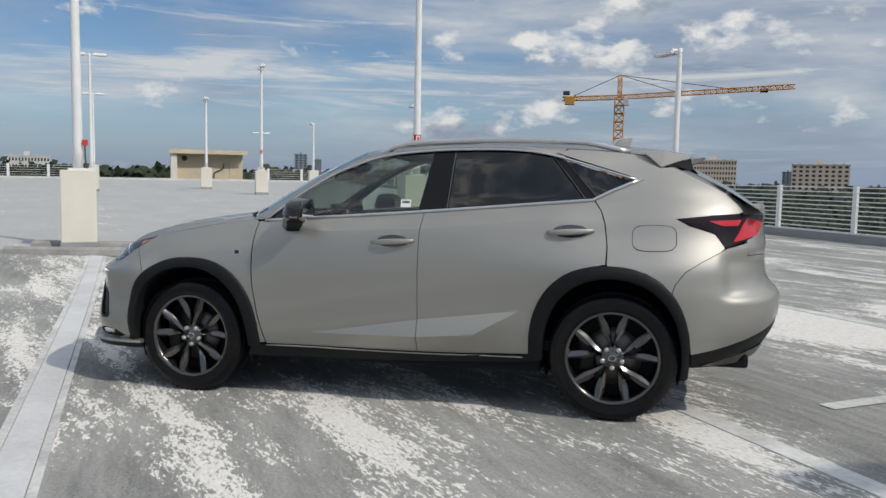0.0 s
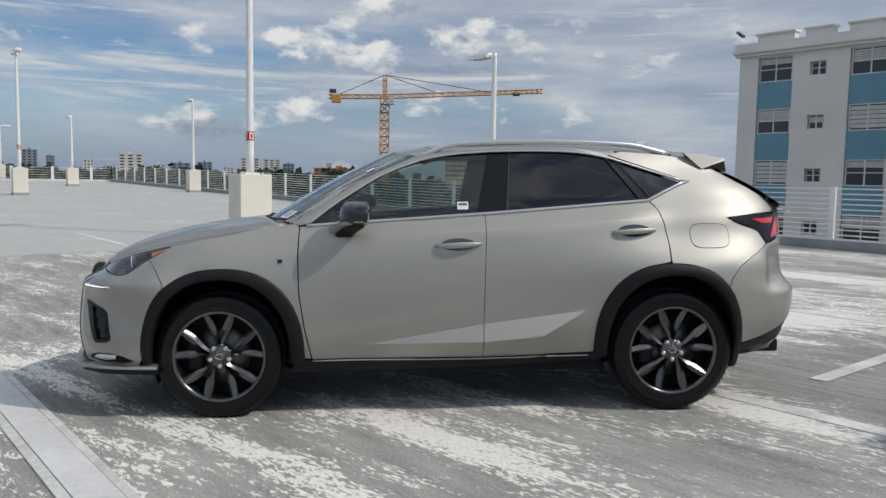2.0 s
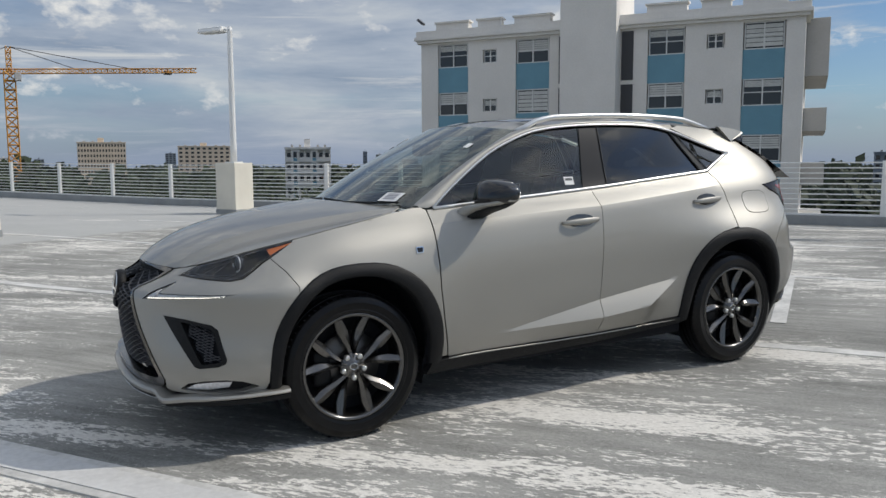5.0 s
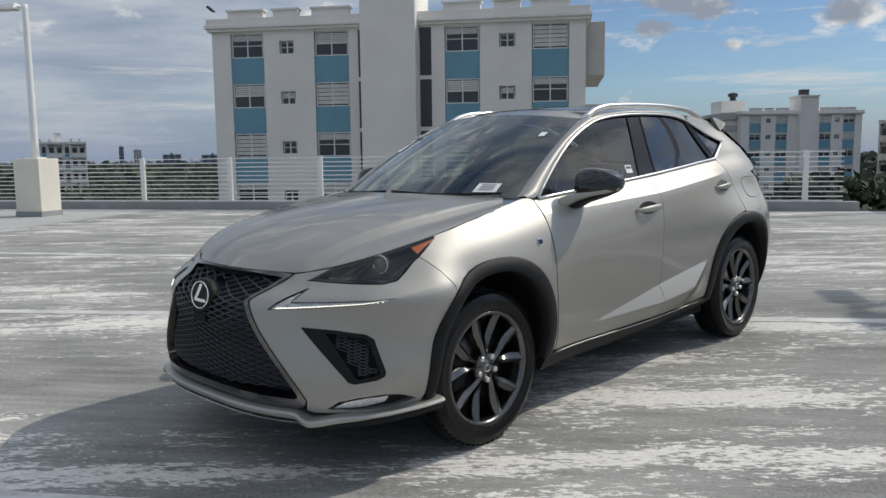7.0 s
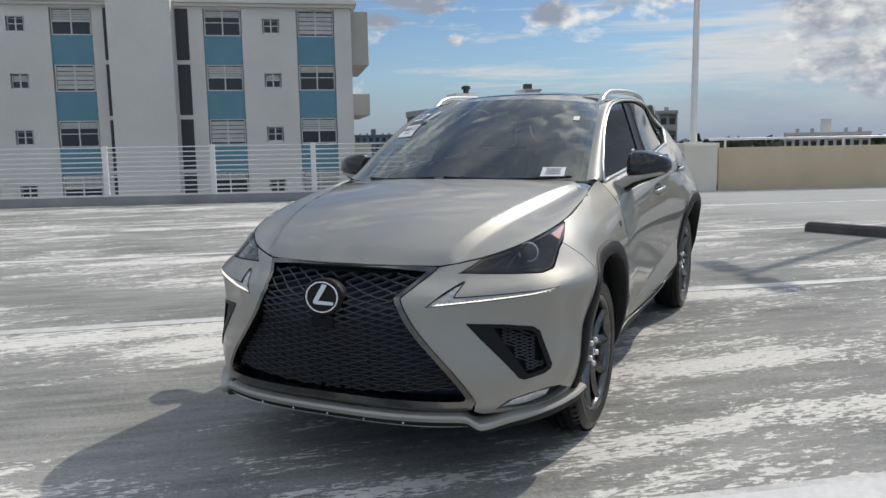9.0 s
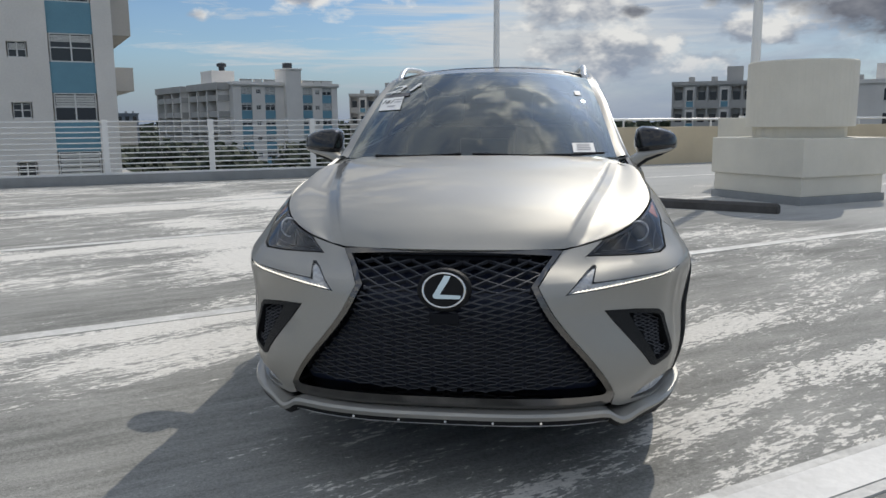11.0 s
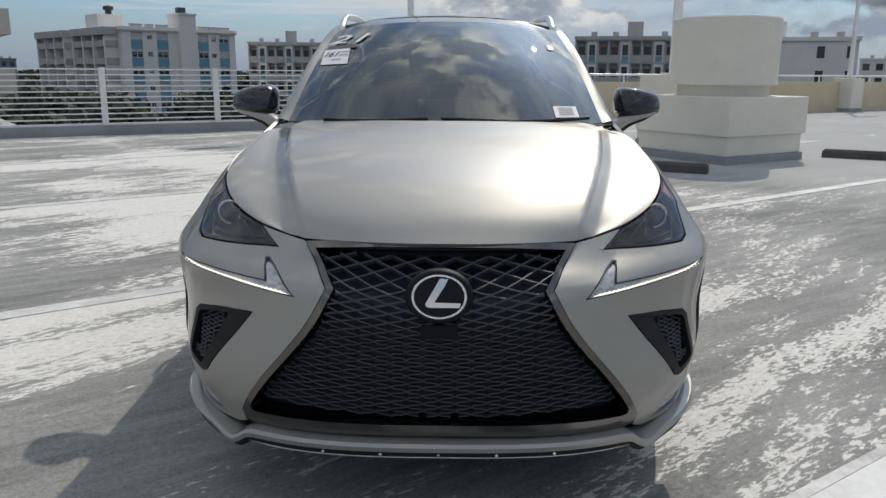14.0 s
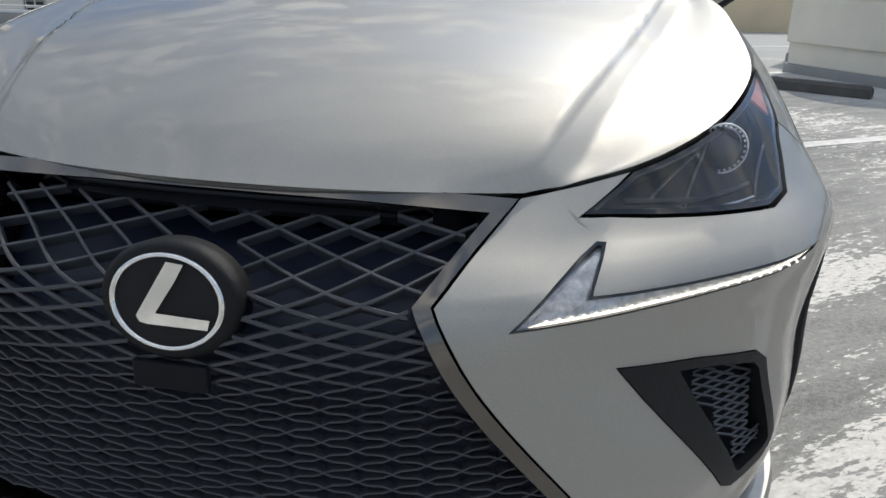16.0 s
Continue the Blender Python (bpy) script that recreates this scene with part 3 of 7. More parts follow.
def build_shelter():
    """The stair head house at the far end of the deck."""
    x, y = -37.2, 60.4
    h = thing("stair_house", "tan stair head house with an open front on the deck", "house", turned(x, y, deck_z(x, y), math.atan2(3.5, 5.25)))
    part("wall", box((-3.1, 0, 0), (3.1, 3.0, 2.35), 0.02), M_TAN, h)
    part("side_wall", box((-3.3, -0.9, 0), (-2.75, 3.02, 2.4), 0.02), M_CREAM, h)
    part("roof", box((-3.4, -1.1, 2.4), (3.4, 3.2, 2.62), 0.03), M_CREAM, h)
    part("fascia", box((-3.45, -1.15, 2.3), (3.45, -1.1, 2.66)), M_TAN, h)
    part("door", box((1.9, -0.05, 0), (2.8, 0.01, 2.05), 0.01), M_TAN, h)
    part("pipe", tube([(0.5, -0.1, 0.1), (0.5, -0.1, 0.6), (1.3, -0.1, 1.0), (1.4, -0.1, 1.5)], 0.05), M_DARK, h)
    part("clock_rim", lathe([(0.25, 0), (0.25, 0.06), (0.16, 0.06), (0.16, 0)], 20, axis="y"), M_DARK, h).location = (-2.1, -0.08, 1.9)


build_shelter()

# ---- the town round the deck ----
GROUND_Z = -13.0


def build_ground():
    bm = bmesh.new()
    r = [0, 40, 100, 250, 600, 1500, 4000]
    rings = []
    for k, rad in enumerate(r):
        rings.append([bm.verts.new((rad * math.cos(a), rad * math.sin(a), GROUND_Z)) for a in [2 * math.pi * i / 48 for i in range(48)]] if k else None)
    c = bm.verts.new((0, 0, GROUND_Z))
    for i in range(48):
        bm.faces.new((c, rings[1][i], rings[1][(i + 1) % 48]))
        for k in range(1, len(r) - 1):
            bm.faces.new((rings[k][i], rings[k + 1][i], rings[k + 1][(i + 1) % 48], rings[k][(i + 1) % 48]))
    bmesh.ops.recalc_face_normals(bm, faces=bm.faces[:])
    g = part("ground", bm, M_GROUND)
    tagged(g, "flat green and grey town ground far below", "ground", kind="structure")
    x, y = rail_at(6, 45)
    rd = part("road", box((-150, -9, 0), (150, 9, 0.05)), M_ROAD)
    rd.matrix_world = turned(x, y, GROUND_Z + 0.01)
    tagged(rd, "grey asphalt road and parking strip below the deck", "road", kind="structure")
    # the body of the garage under the deck
    body = part("wall_garage", strip_along(-51, 62, -80, 0.28, -13.2, -0.25, 6.0), M_STUCCO_GREY)
    tagged(body, "plain grey body of the parking garage", "wall", kind="structure")


build_ground()


def window_mesh(w, h, blind):
    """A two-by-two sliding window as separate small meshes: frame, pane, blind."""
    t = min(0.05, 0.045 * w)
    xs, zs = (0, t, w / 2 - 0.03, w / 2 + 0.03, w - t, w), (0, t, h / 2 - 0.02, h / 2 + 0.02, h - t, h)
    f = bmesh.new()
    front = [[f.verts.new((x, -0.03, z)) for z in zs] for x in xs]
    for i in range(5):
        for k in range(5):
            if not (i in (1, 3) and k in (1, 3)):
                f.faces.new((front[i][k], front[i + 1][k], front[i + 1][k + 1], front[i][k + 1]))
    deep = bmesh.ops.extrude_face_region(f, geom=f.faces[:])["geom"]
    for v in deep:
        if isinstance(v, bmesh.types.BMVert):
            v.co.y = 0.02
    bmesh.ops.recalc_face_normals(f, faces=f.faces[:])
    p = box((0.02, 0.01, 0.02), (w - 0.02, 0.03, h - 0.02))
    b = bmesh.new()
    n = 5
    for i in range(n):
        z = h * (1 - blind) + (h * blind - 0.08) * i / n
        add_box(b, (t + 0.02, -0.004, z), (w - t - 0.02, 0.008, z + (h * blind - 0.08) / n * 0.86))
    return mesh_from(f, "frame"), mesh_from(p, "pane"), mesh_from(b, "blind")


def apartment(origin, ang, storeys, top, big, small, width, depth, tower, group=""):
    """A white block with blue window bays. The facade runs along local x; -y faces the deck."""
    b = thing("apartment_building", "white stucco apartment block with blue window bays", "building", turned(origin[0], origin[1], 0, ang), group)
    base = GROUND_Z
    cuts = sorted([(s0, s1, "big") for s0, s1 in big] + [(s0, s1, "small") for s0, s1 in small])
    x = 0.0
    wall = bmesh.new()
    for s0, s1, kind in cuts:
        add_box(wall, (x, 0, base), (s0, 0.35, top))
        x = s1
        for k in range(storeys):
            zt = top - 0.12 - 2.5 * k
            za, zb = (zt - 1.2, zt) if kind == "big" else (zt - 1.05, zt - 0.4)
            below = zt - 2.5 if k < storeys - 1 else base
            if kind == "small":
                add_box(wall, (s0, 0, below if k < storeys - 1 else base), (s1, 0.35, za))
                add_box(wall, (s0, 0, zb), (s1, 0.35, zt))
        add_box(wall, (s0, 0, top - 0.12), (s1, 0.35, top))
    add_box(wall, (x, 0, base), (width, 0.35, top))
    add_box(wall, (0, 0.35, base), (width, depth, top))
    part("wall", wall, M_STUCCO, b)
    corn = part("cornice", box((-0.18, -0.2, top - 0.02), (width + 0.18, depth + 0.2, top + 0.12), 0.02), M_STUCCO, b)
    part("cornice_step", box((-0.28, -0.32, top + 0.12), (width + 0.28, depth + 0.32, top + 0.32), 0.04), M_STUCCO, corn)
    part("parapet", box((-0.2, -0.22, top + 0.32), (width + 0.2, depth + 0.2, top + 0.62), 0.02), M_STUCCO, b)
    if tower:
        t0, t1, th = tower
        part("tower", box((t0, -1.0, base), (t1, 3.0, top + th), 0.02), M_STUCCO, b)
        part("tower_cap", box((t0 - 0.15, -1.15, top + th), (t1 + 0.15, 3.15, top + th + 0.25), 0.03), M_STUCCO, b)
    for s0, s1, kind in cuts:
        w = s1 - s0
        out = 0.05 if kind == "big" else 0.25
        a, c = s0 - out, s1 + out
        hump = bmesh.new()
        add_box(hump, (a, -0.1, top + 0.62), (c, 0.35, top + 0.95), 0.0)
        part("parapet_hump", hump, M_STUCCO, b)
        part("hump_cap", box((a - 0.08, -0.18, top + 0.95), (c + 0.08, 0.43, top + 1.05), 0.02), M_STUCCO, b)
        h = 1.2 if kind == "big" else 0.65
        meshes = [window_mesh(w - 0.1, h, q) for q in ((0.9, 0.5, 0.3) if kind == "big" else (0.45, 0.16, 0.16))]
        for k in range(storeys):
            zt = top - 0.12 - 2.5 * k
            z0 = zt - 1.2 if kind == "big" else zt - 1.05
            fr, pa, bl = meshes[(k * 2 + int(s0 * 3)) % 3]
            win = part("window", fr, M_FRAME, b)
            win.location = (s0 + 0.05, 0.12, z0)
            part("pane", pa, M_PANE, win)
            part("blind", bl, M_BLIND, win)
            if kind == "big":
                lo = zt - 2.5 if k < storeys - 1 else base
                part("blue_panel", box((s0, 0.08, lo), (s1, 0.34, z0)), M_BLUE, b, "blue painted panel under the window")
    return b


A1 = (17.08, 33.75)
ANG1 = -0.943
block = apartment(A1, ANG1, 7, 7.72, [(0.98, 2.73), (5.36, 7.14), (11.96, 13.68), (16.19, 17.96)], [(3.56, 4.33), (14.63, 15.4)],
                  18.75, 11.0, (7.97, 10.68, 5.0), "apartment blocks")
# dark plates stand in for the shade in the open stair slots
for x0, x1 in ((7.63, 7.92), (10.73, 11.3)):
    for k in range(7):
        part("stair_slot_shade", box((x0, -0.02, 7.6 - 2.5 * k - 2.3), (x1, 0.2, 7.6 - 2.5 * k)), M_DARK, block, "dark plate painted in for the shaded stair slot")
for k in range(7):
    z = 7.9 - 2.5 * k
    part("balcony", box((18.75, 2.0, z - 2.62), (19.75, 9.0, z - 1.55 if k else z), 0.02), M_STUCCO_GREY, block)
for x in (0.15, 18.9):
    fl = part("floodlight", box((-0.2, -0.25, 0), (0.2, 0.05, 0.12), 0.02), M_DARK, block)
    fl.matrix_local = Matrix.Translation((x, -0.3, 8.75)) @ Matrix.Rotation(0.7, 4, "Y")


def polar(az, dist):
    return -4.0 + dist * math.cos(radians(az)), -1.0 + dist * math.sin(radians(az))


p2 = (-4.87 + 128 * math.cos(radians(22.2)), 0.03 + 128 * math.sin(radians(22.2)))
far_block = apartment(p2, -0.785, 8, 7.0, [(1.3, 3.1), (5.3, 7.1), (12.0, 13.8), (15.6, 17.4)], [(3.8, 4.6), (14.3, 15.1)], 18.5, 33.0, (8.6, 11.3, 2.6), "apartment blocks")
for y0 in (1.5, 18.0):
    for k in range(8):
        z = 7.3 - 2.5 * k
        part("balcony", box((-1.8, y0, z - 2.62), (0.0, y0 + 13.0, z - 1.7), 0.02), M_STUCCO_GREY, far_block)
    for dy in (0.2, 4.4, 8.6, 12.6):
        part("balcony_fin", box((-1.95, y0 + dy, GROUND_Z), (-0.02, y0 + dy + 0.3, 6.4)), M_STUCCO, far_block)
    # dark panes added to give the balcony recesses their shade
    for k in range(8):
        for dy in (0.8, 5.0, 9.2):
            part("balcony_dark_pane", box((-0.06, y0 + dy, 5.0 - 2.5 * k - 0.2), (0.02, y0 + dy + 3.0, 5.0 - 2.5 * k + 1.7)), M_PANE, far_block)
    part("balcony_roof", box((-2.1, y0 - 0.2, 6.4), (0.0, y0 + 13.2, 7.5), 0.03), M_STUCCO_GREY, far_block)
part("roof_house", box((1.0, 11.0, 7.6), (5.0, 16.0, 9.9), 0.05), M_STUCCO, far_block)
part("roof_fan", lathe([(0.5, 9.9), (0.5, 10.6), (0.8, 10.7), (0.8, 11.2), (0.1, 11.4)], 14), M_DARK, far_block).location = (3.6, 13.0, 0)
part("roof_fan", box((9.3, 0.5, 9.85), (10.5, 1.6, 10.8), 0.05), M_DARK, far_block)


def simple_block(az0, az1, dist, top, label, mat, group="far buildings", storeys=5, bays=6, base=GROUND_Z, skew=0.0, pane=None, loggias=False, only=None):
    """A distant block with a grid of real window recesses."""
    a, c = Vector((*polar(az0, dist), 0)), Vector((*polar(az1, dist), 0))
    d = c - a
    w = d.length
    b = thing("distant_building", label, "building", turned(a.x, a.y, 0, math.atan2(d.y, d.x) + skew), group)
    dep = min(w * 0.6, 30)
    h = min(3.0, (top - base) / max(1, storeys))
    step = w / bays
    deep = 0.8 if loggias else 0.0
    part("wall", box((0, deep, base), (w, dep, top)), mat, b)
    part("roof", box((-0.2, -0.2, top), (w + 0.2, dep + 0.2, top + 0.5)), mat, b)
    part("roof_house", box((w * 0.42, dep * 0.3, top + 0.5), (w * 0.55, dep * 0.7, top + 2.6)), mat, b)
    win = mesh_from(box((0.24 * step, -0.06, 0.3 * h), (0.76 * step, 0.1, 0.78 * h)), "window")
    wide = mesh_from(box((0.22 * step, -0.06, 0.08 * h), (0.80 * step, 0.05, 0.70 * h)), "window")
    if loggias:
        # open balconies between closed bays: piers and slabs stand before the wall
        grid, closed = bmesh.new(), bmesh.new()
        for i in range(bays + 1):
            add_box(grid, (i * step - 0.12, 0, base), (i * step + 0.12, deep, top))
        for k in range(storeys + 1):
            add_box(grid, (0, 0.004, top - k * h - 0.2), (w, deep - 0.004, top - k * h + 0.02))
        for i in range(bays):
            if i % 3 == 1:
                add_box(closed, (i * step + 0.12, 0.1, base), ((i + 1) * step - 0.12, deep - 0.02, top - 0.2))
        part("balcony_frame", grid, mat, b)
        part("bay", closed, M_STUCCO, b)
        rail = mesh_from(box((0.12, -0.05, 0.02), (step - 0.12, 0.06, 0.95)), "balcony_parapet")
    for i in only or range(bays):
        for k in range(storeys):
            z = top - (k + 1) * h
            if z < base:
                break
            if loggias and i % 3 != 1:
                o = part("window", wide, pane or M_PANE, b)
                o.location = (i * step, deep, z)
                part("balcony_parapet", rail, mat, b).location = (i * step, 0, z)
            else:
                o = part("window", win, pane or M_PANE, b)
                o.location = (i * step, 0.1 if loggias else 0, z)
                if loggias:
                    part("blue_panel", box((0.2 * step, -0.03, 0), (0.8 * step, 0.1, 0.26 * h)), M_BLUE, b).location = (i * step, 0.1, z)
    # tanks and fans on the roof
    for q in (0.12, 0.3, 0.7, 0.86):
        part("roof_unit", box((w * q, 1.0, top + 0.5), (w * q + min(1.6, 0.05 * w), 2.2, top + 1.15)), M_STUCCO_GREY, b)
    return b


M_PINK = material("pink_tan_stucco", (0.70, 0.58, 0.45), 0.9, vary=0.1, scale=0.2)
M_BRICKRED = material("orange_brick_wall", (0.45, 0.17, 0.08), 0.9, vary=0.2, scale=0.2)
M_TOWER = material("grey_blue_tower", (0.20, 0.23, 0.27), 0.6, vary=0.2, scale=0.05)
M_PALE = material("pale_concrete", (0.58, 0.57, 0.55), 0.9, vary=0.12, scale=0.1)

simple_block(14.6, 8.6, 150, 6.0, "grey white apartment block with balconies", M_STUCCO_GREY, storeys=5, bays=10, loggias=True)
simple_block(-8.2, -16.5, 115, 5.9, "long grey apartment block with blue bays", M_STUCCO_GREY, storeys=5, bays=11, loggias=True)
simple_block(-16.6, -26.2, 112, 5.5, "white apartment block with two columns of windows", M_STUCCO, storeys=6, bays=11, only=(2, 5, 8, 10))
simple_block(31.6, 28.8, 300, 4.4, "low dark grey block behind the woods", M_TOWER, storeys=4, bays=6)
simple_block(1.6, -3.4, 140, 1.5, "low white apartment block with balconies", M_STUCCO, storeys=4, bays=10, loggias=True)
simple_block(-26.5, -31.0, 200, 4.5, "low white house among trees", M_STUCCO, storeys=3, bays=6)
simple_block(-34.0, -44.0, 160, 4.5, "long grey apartment block far off", M_STUCCO_GREY, storeys=4, bays=10, loggias=True)
# hotels, towers and low houses on the skyline
simple_block(85.6, 82.6, 420, 12.4, "tan hotel block with many balconies", M_PINK, storeys=10, bays=16)
simple_block(79.3, 75.8, 520, 13.0, "tall tan hotel tower far off", M_PINK, storeys=10, bays=9)
simple_block(71.6, 68.4, 200, 5.3, "white flat-roofed building behind trees", M_STUCCO, storeys=4, bays=7, loggias=True)
simple_block(95.3, 91.6, 600, 8.0, "orange brick building among trees", M_BRICKRED, storeys=5, bays=9)
simple_block(132.8, 130.2, 420, 7.6, "white apartment slab beyond the deck", M_PALE, storeys=5, bays=14)
rnd = random.Random(7)
for az, wid, el in ((113.9, 0.9, 1.45), (112.7, 0.5, 1.1), (110.4, 0.6, 0.9), (107.8, 1.6, 1.35), (106.0, 0.8, 0.7), (104.6, 1.3, 0.8), (103.0, 1.0, 0.9),
                    (99.9, 1.3, 1.25), (98.4, 1.2, 1.2), (97.2, 0.8, 0.9), (101.4, 0.7, 0.6), (90.0, 0.8, 0.5), (88.0, 0.6, 0.4), (79.9, 0.7, 0.8), (52.0, 0.6, 0.8), (47.0, 0.5, 0.5),
                    (43.0, 0.9, 0.4), (40.0, 0.5, 0.55), (120.0, 1.0, 0.5), (125.0, 0.7, 0.4), (109.2, 0.5, 0.6), (94.4, 0.4, 1.0), (66.4, 0.3, 0.9), (65.4, 0.5, 0.7), (63.2, 1.2, 0.35), (60.5, 1.5, 0.3), (57.0, 1.0, 0.3)):
    dist = rnd.uniform(800, 1300)
    simple_block(az + wid / 2, az - wid / 2, dist, 1.3 + dist * math.tan(radians(el)), "distant tower on the skyline", rnd.choice((M_TOWER, M_TOWER, M_PALE)), storeys=6, bays=3)


def truss(bm, a, b, w, n, r):
    """A square lattice boom between two points."""
    a, b = Vector(a), Vector(b)
    d = (b - a).normalized()
    side = d.cross(Vector((0, 0, 1)))
    side = side.normalized() if side.length > 0.1 else Vector((1, 0, 0))
    top = side.cross(d)

    def bar(p, q):
        t = tube([p, q], r, 4)
        me = bpy.data.meshes.new("bar")
        t.to_mesh(me)
        t.free()
        bm.from_mesh(me)
        bpy.data.meshes.remove(me)

    corners = [side * x * w / 2 + top * y * w / 2 for x, y in ((-1, -1), (1, -1), (1, 1), (-1, 1))]
    for c in corners:
        bar(a + c, b + c)
    for i in range(n):
        p, q = a + (b - a) * i / n, a + (b - a) * (i + 1) / n
        for k in range(4):
            c0, c1 = corners[k], corners[(k + 1) % 4]
            bar(p + (c0 if i % 2 else c1), q + (c1 if i % 2 else c0))
            bar(p + c0, p + c1)


def build_crane():
    cx, cy, top = -1.6, 118.0, 14.0
    c = thing("tower_crane", "orange lattice tower crane with a long jib", "crane", Matrix.Translation((cx, cy, 0)))
    bm = bmesh.new()
    truss(bm, (0, 0, GROUND_Z), (0, 0, top), 1.35, 22, 0.085)
    part("mast", bm, M_STEEL, c)
    right = Vector((0.998, -0.02, 0.055))
    hub = Vector((0, 0, top))
    bm = bmesh.new()
    truss(bm, hub, hub + right * 24.6, 0.62, 30, 0.05)
    part("jib", bm, M_STEEL, c)
    bm = bmesh.new()
    truss(bm, hub, hub - Vector((8.6, 0, 0.2)), 0.6, 8, 0.06)
    part("counter_jib", bm, M_STEEL, c)
    bm = bmesh.new()
    truss(bm, (0, 0, top), (0, 0, top + 3.3), 0.6, 4, 0.06)
    part("peak", bm, M_STEEL, c)
    apex = Vector((0, 0, top + 3.3))
    for e in (Vector((-7, 0, top + 0.2)), hub + right * 9, hub + right * 17):
        part("tie_rope", tube([apex, e], 0.05, 4), M_DARK, c)
    part("counterweight", box((-8.2, -0.5, top - 1.1), (-6.8, 0.5, top + 0.1), 0.05), M_STEEL, c)
    part("winch", box((-8.5, -0.5, top + 0.4), (-7.5, 0.5, top + 0.95), 0.05), M_DARK, c)
    part("trolley", box((20, -0.4, top + 0.6), (21, 0.4, top + 1.1), 0.03), M_DARK, c)
    part("cab", box((0.6, -1.3, top - 1.3), (1.4, -0.4, top - 0.2), 0.05), M_PALE, c)


build_crane()


def leaf_cloud(rng, centers, count, size):
    """Many small leaf clumps round the given (x, y, z, radius) centres."""
    verts, faces = [], []
    for x, y, z, r in centers:
        for _ in range(count):
            v = Vector((rng.gauss(0, 1), rng.gauss(0, 1), rng.gauss(0, 0.8))).normalized() * r * rng.uniform(0.45, 1.05)
            c = Vector((x, y, z)) + v
            a = Vector((rng.uniform(-1, 1), rng.uniform(-1, 1), rng.uniform(-1, 1))).normalized() * size * rng.uniform(0.6, 1.3)
            b = a.orthogonal().normalized() * size * rng.uniform(0.6, 1.2)
            n = len(verts)
            verts += [tuple(c - a), tuple(c + b), tuple(c + a), tuple(c - b)]
            faces.append((n, n + 1, n + 2, n + 3))
    me = bpy.data.meshes.new("leaves")
    me.from_pydata(verts, [], faces)
    return me


def build_woods():
    rng = random.Random(3)
    near, far = [], []
    for _ in range(2400):
        az, dist = rng.uniform(-60, 140), rng.uniform(70, 330)
        x, y = polar(az, dist)
        off = (Vector((x, y, 0)) - RAIL0).dot(RAIL_N)
        s = (Vector((x, y, 0)) - RAIL0).dot(RAIL_U)
        if (off < 14 and s > -54) or 36 < off < 54:
            continue
        if -4 < s < 24 and 8 < off < 34:
            continue
        r = rng.uniform(2.2, 4.2)
        near.append((x, y, GROUND_Z + rng.uniform(3.0, 6.5), r))
    for _ in range(900):
        az, dist = rng.uniform(88, 142), rng.uniform(112, 175)
        x, y = polar(az, dist)
        near.append((x, y, rng.uniform(-4.5, 0.1), rng.uniform(2.2, 3.2)))
    for lo, hi, n in ((22.5, 33.0, 330), (13.0, 19.5, 190), (-6.0, 3.0, 120)):
        for _ in range(n):
            x, y = polar(rng.uniform(lo, hi), rng.uniform(90, 114))
            near.append((x, y, rng.uniform(-9.0, -3.6), rng.uniform(2.0, 3.0)))
    for _ in range(3800):
        az, dist = rng.uniform(-65, 145), 330 + 1500 * rng.random() ** 1.6
        x, y = polar(az, dist)
        far.append((x, y, GROUND_Z + rng.uniform(3, 7.5), rng.uniform(4, 9)))
    w = part("distant_woods", leaf_cloud(rng, near, 60, 0.7), M_LEAF)
    tagged(w, "green tree crowns below the deck", "woods", kind="stuff")
    w = part("distant_woods", leaf_cloud(rng, far, 16, 3.0), M_LEAF)
    tagged(w, "dark green woods out to the horizon", "woods", kind="stuff")


build_woods()

# ---- the car: its outer skin as one function, panels cut from it ----
CAR_TILT = 0.0175


def smooth(t):
    t = min(1.0, max(0.0, t))
    return t * t * (3 - 2 * t)


def spline(pts):
    """A smooth curve through (t, value) pairs."""
    xs, ys = [p[0] for p in pts], [p[1] for p in pts]
    n = len(xs)
    m = []
    for i in range(n):
        a, b = max(0, i - 1), min(n - 1, i + 1)
        m.append((ys[b] - ys[a]) / (xs[b] - xs[a]))

    def at(t):
        t = min(xs[-1], max(xs[0], t))
        i = 0
        while i < n - 2 and t > xs[i + 1]:
            i += 1
        h = xs[i + 1] - xs[i]
        s = (t - xs[i]) / h
        return ((2 * s**3 - 3 * s * s + 1) * ys[i] + (s**3 - 2 * s * s + s) * h * m[i]
                + (-2 * s**3 + 3 * s * s) * ys[i + 1] + (s**3 - s * s) * h * m[i + 1])

    return at


XC, XR, REAR_U = -1.33, 1.45, 0.9
U2 = 1 + XR - XC
nose_x = spline([(0.2, -2.22), (0.3, -2.265), (0.42, -2.295), (0.6, -2.315), (0.72, -2.305), (0.77, -2.28), (0.81, -2.20), (0.85, -2.138), (0.90, -2.085), (1.0, -2.01), (1.1, -1.96)])
nose_n = spline([(0.25, 3.1), (0.45, 2.8), (0.65, 2.36), (0.76, 2.36), (0.86, 2.45), (1.1, 2.45)])
tail_x = spline([(0.2, 2.12), (0.4, 2.22), (0.52, 2.285), (0.66, 2.305), (0.72, 2.295), (0.80, 2.245), (0.95, 2.225), (1.1, 2.205), (1.2, 2.21), (1.3, 2.15), (1.42, 1.98), (1.56, 1.8)])
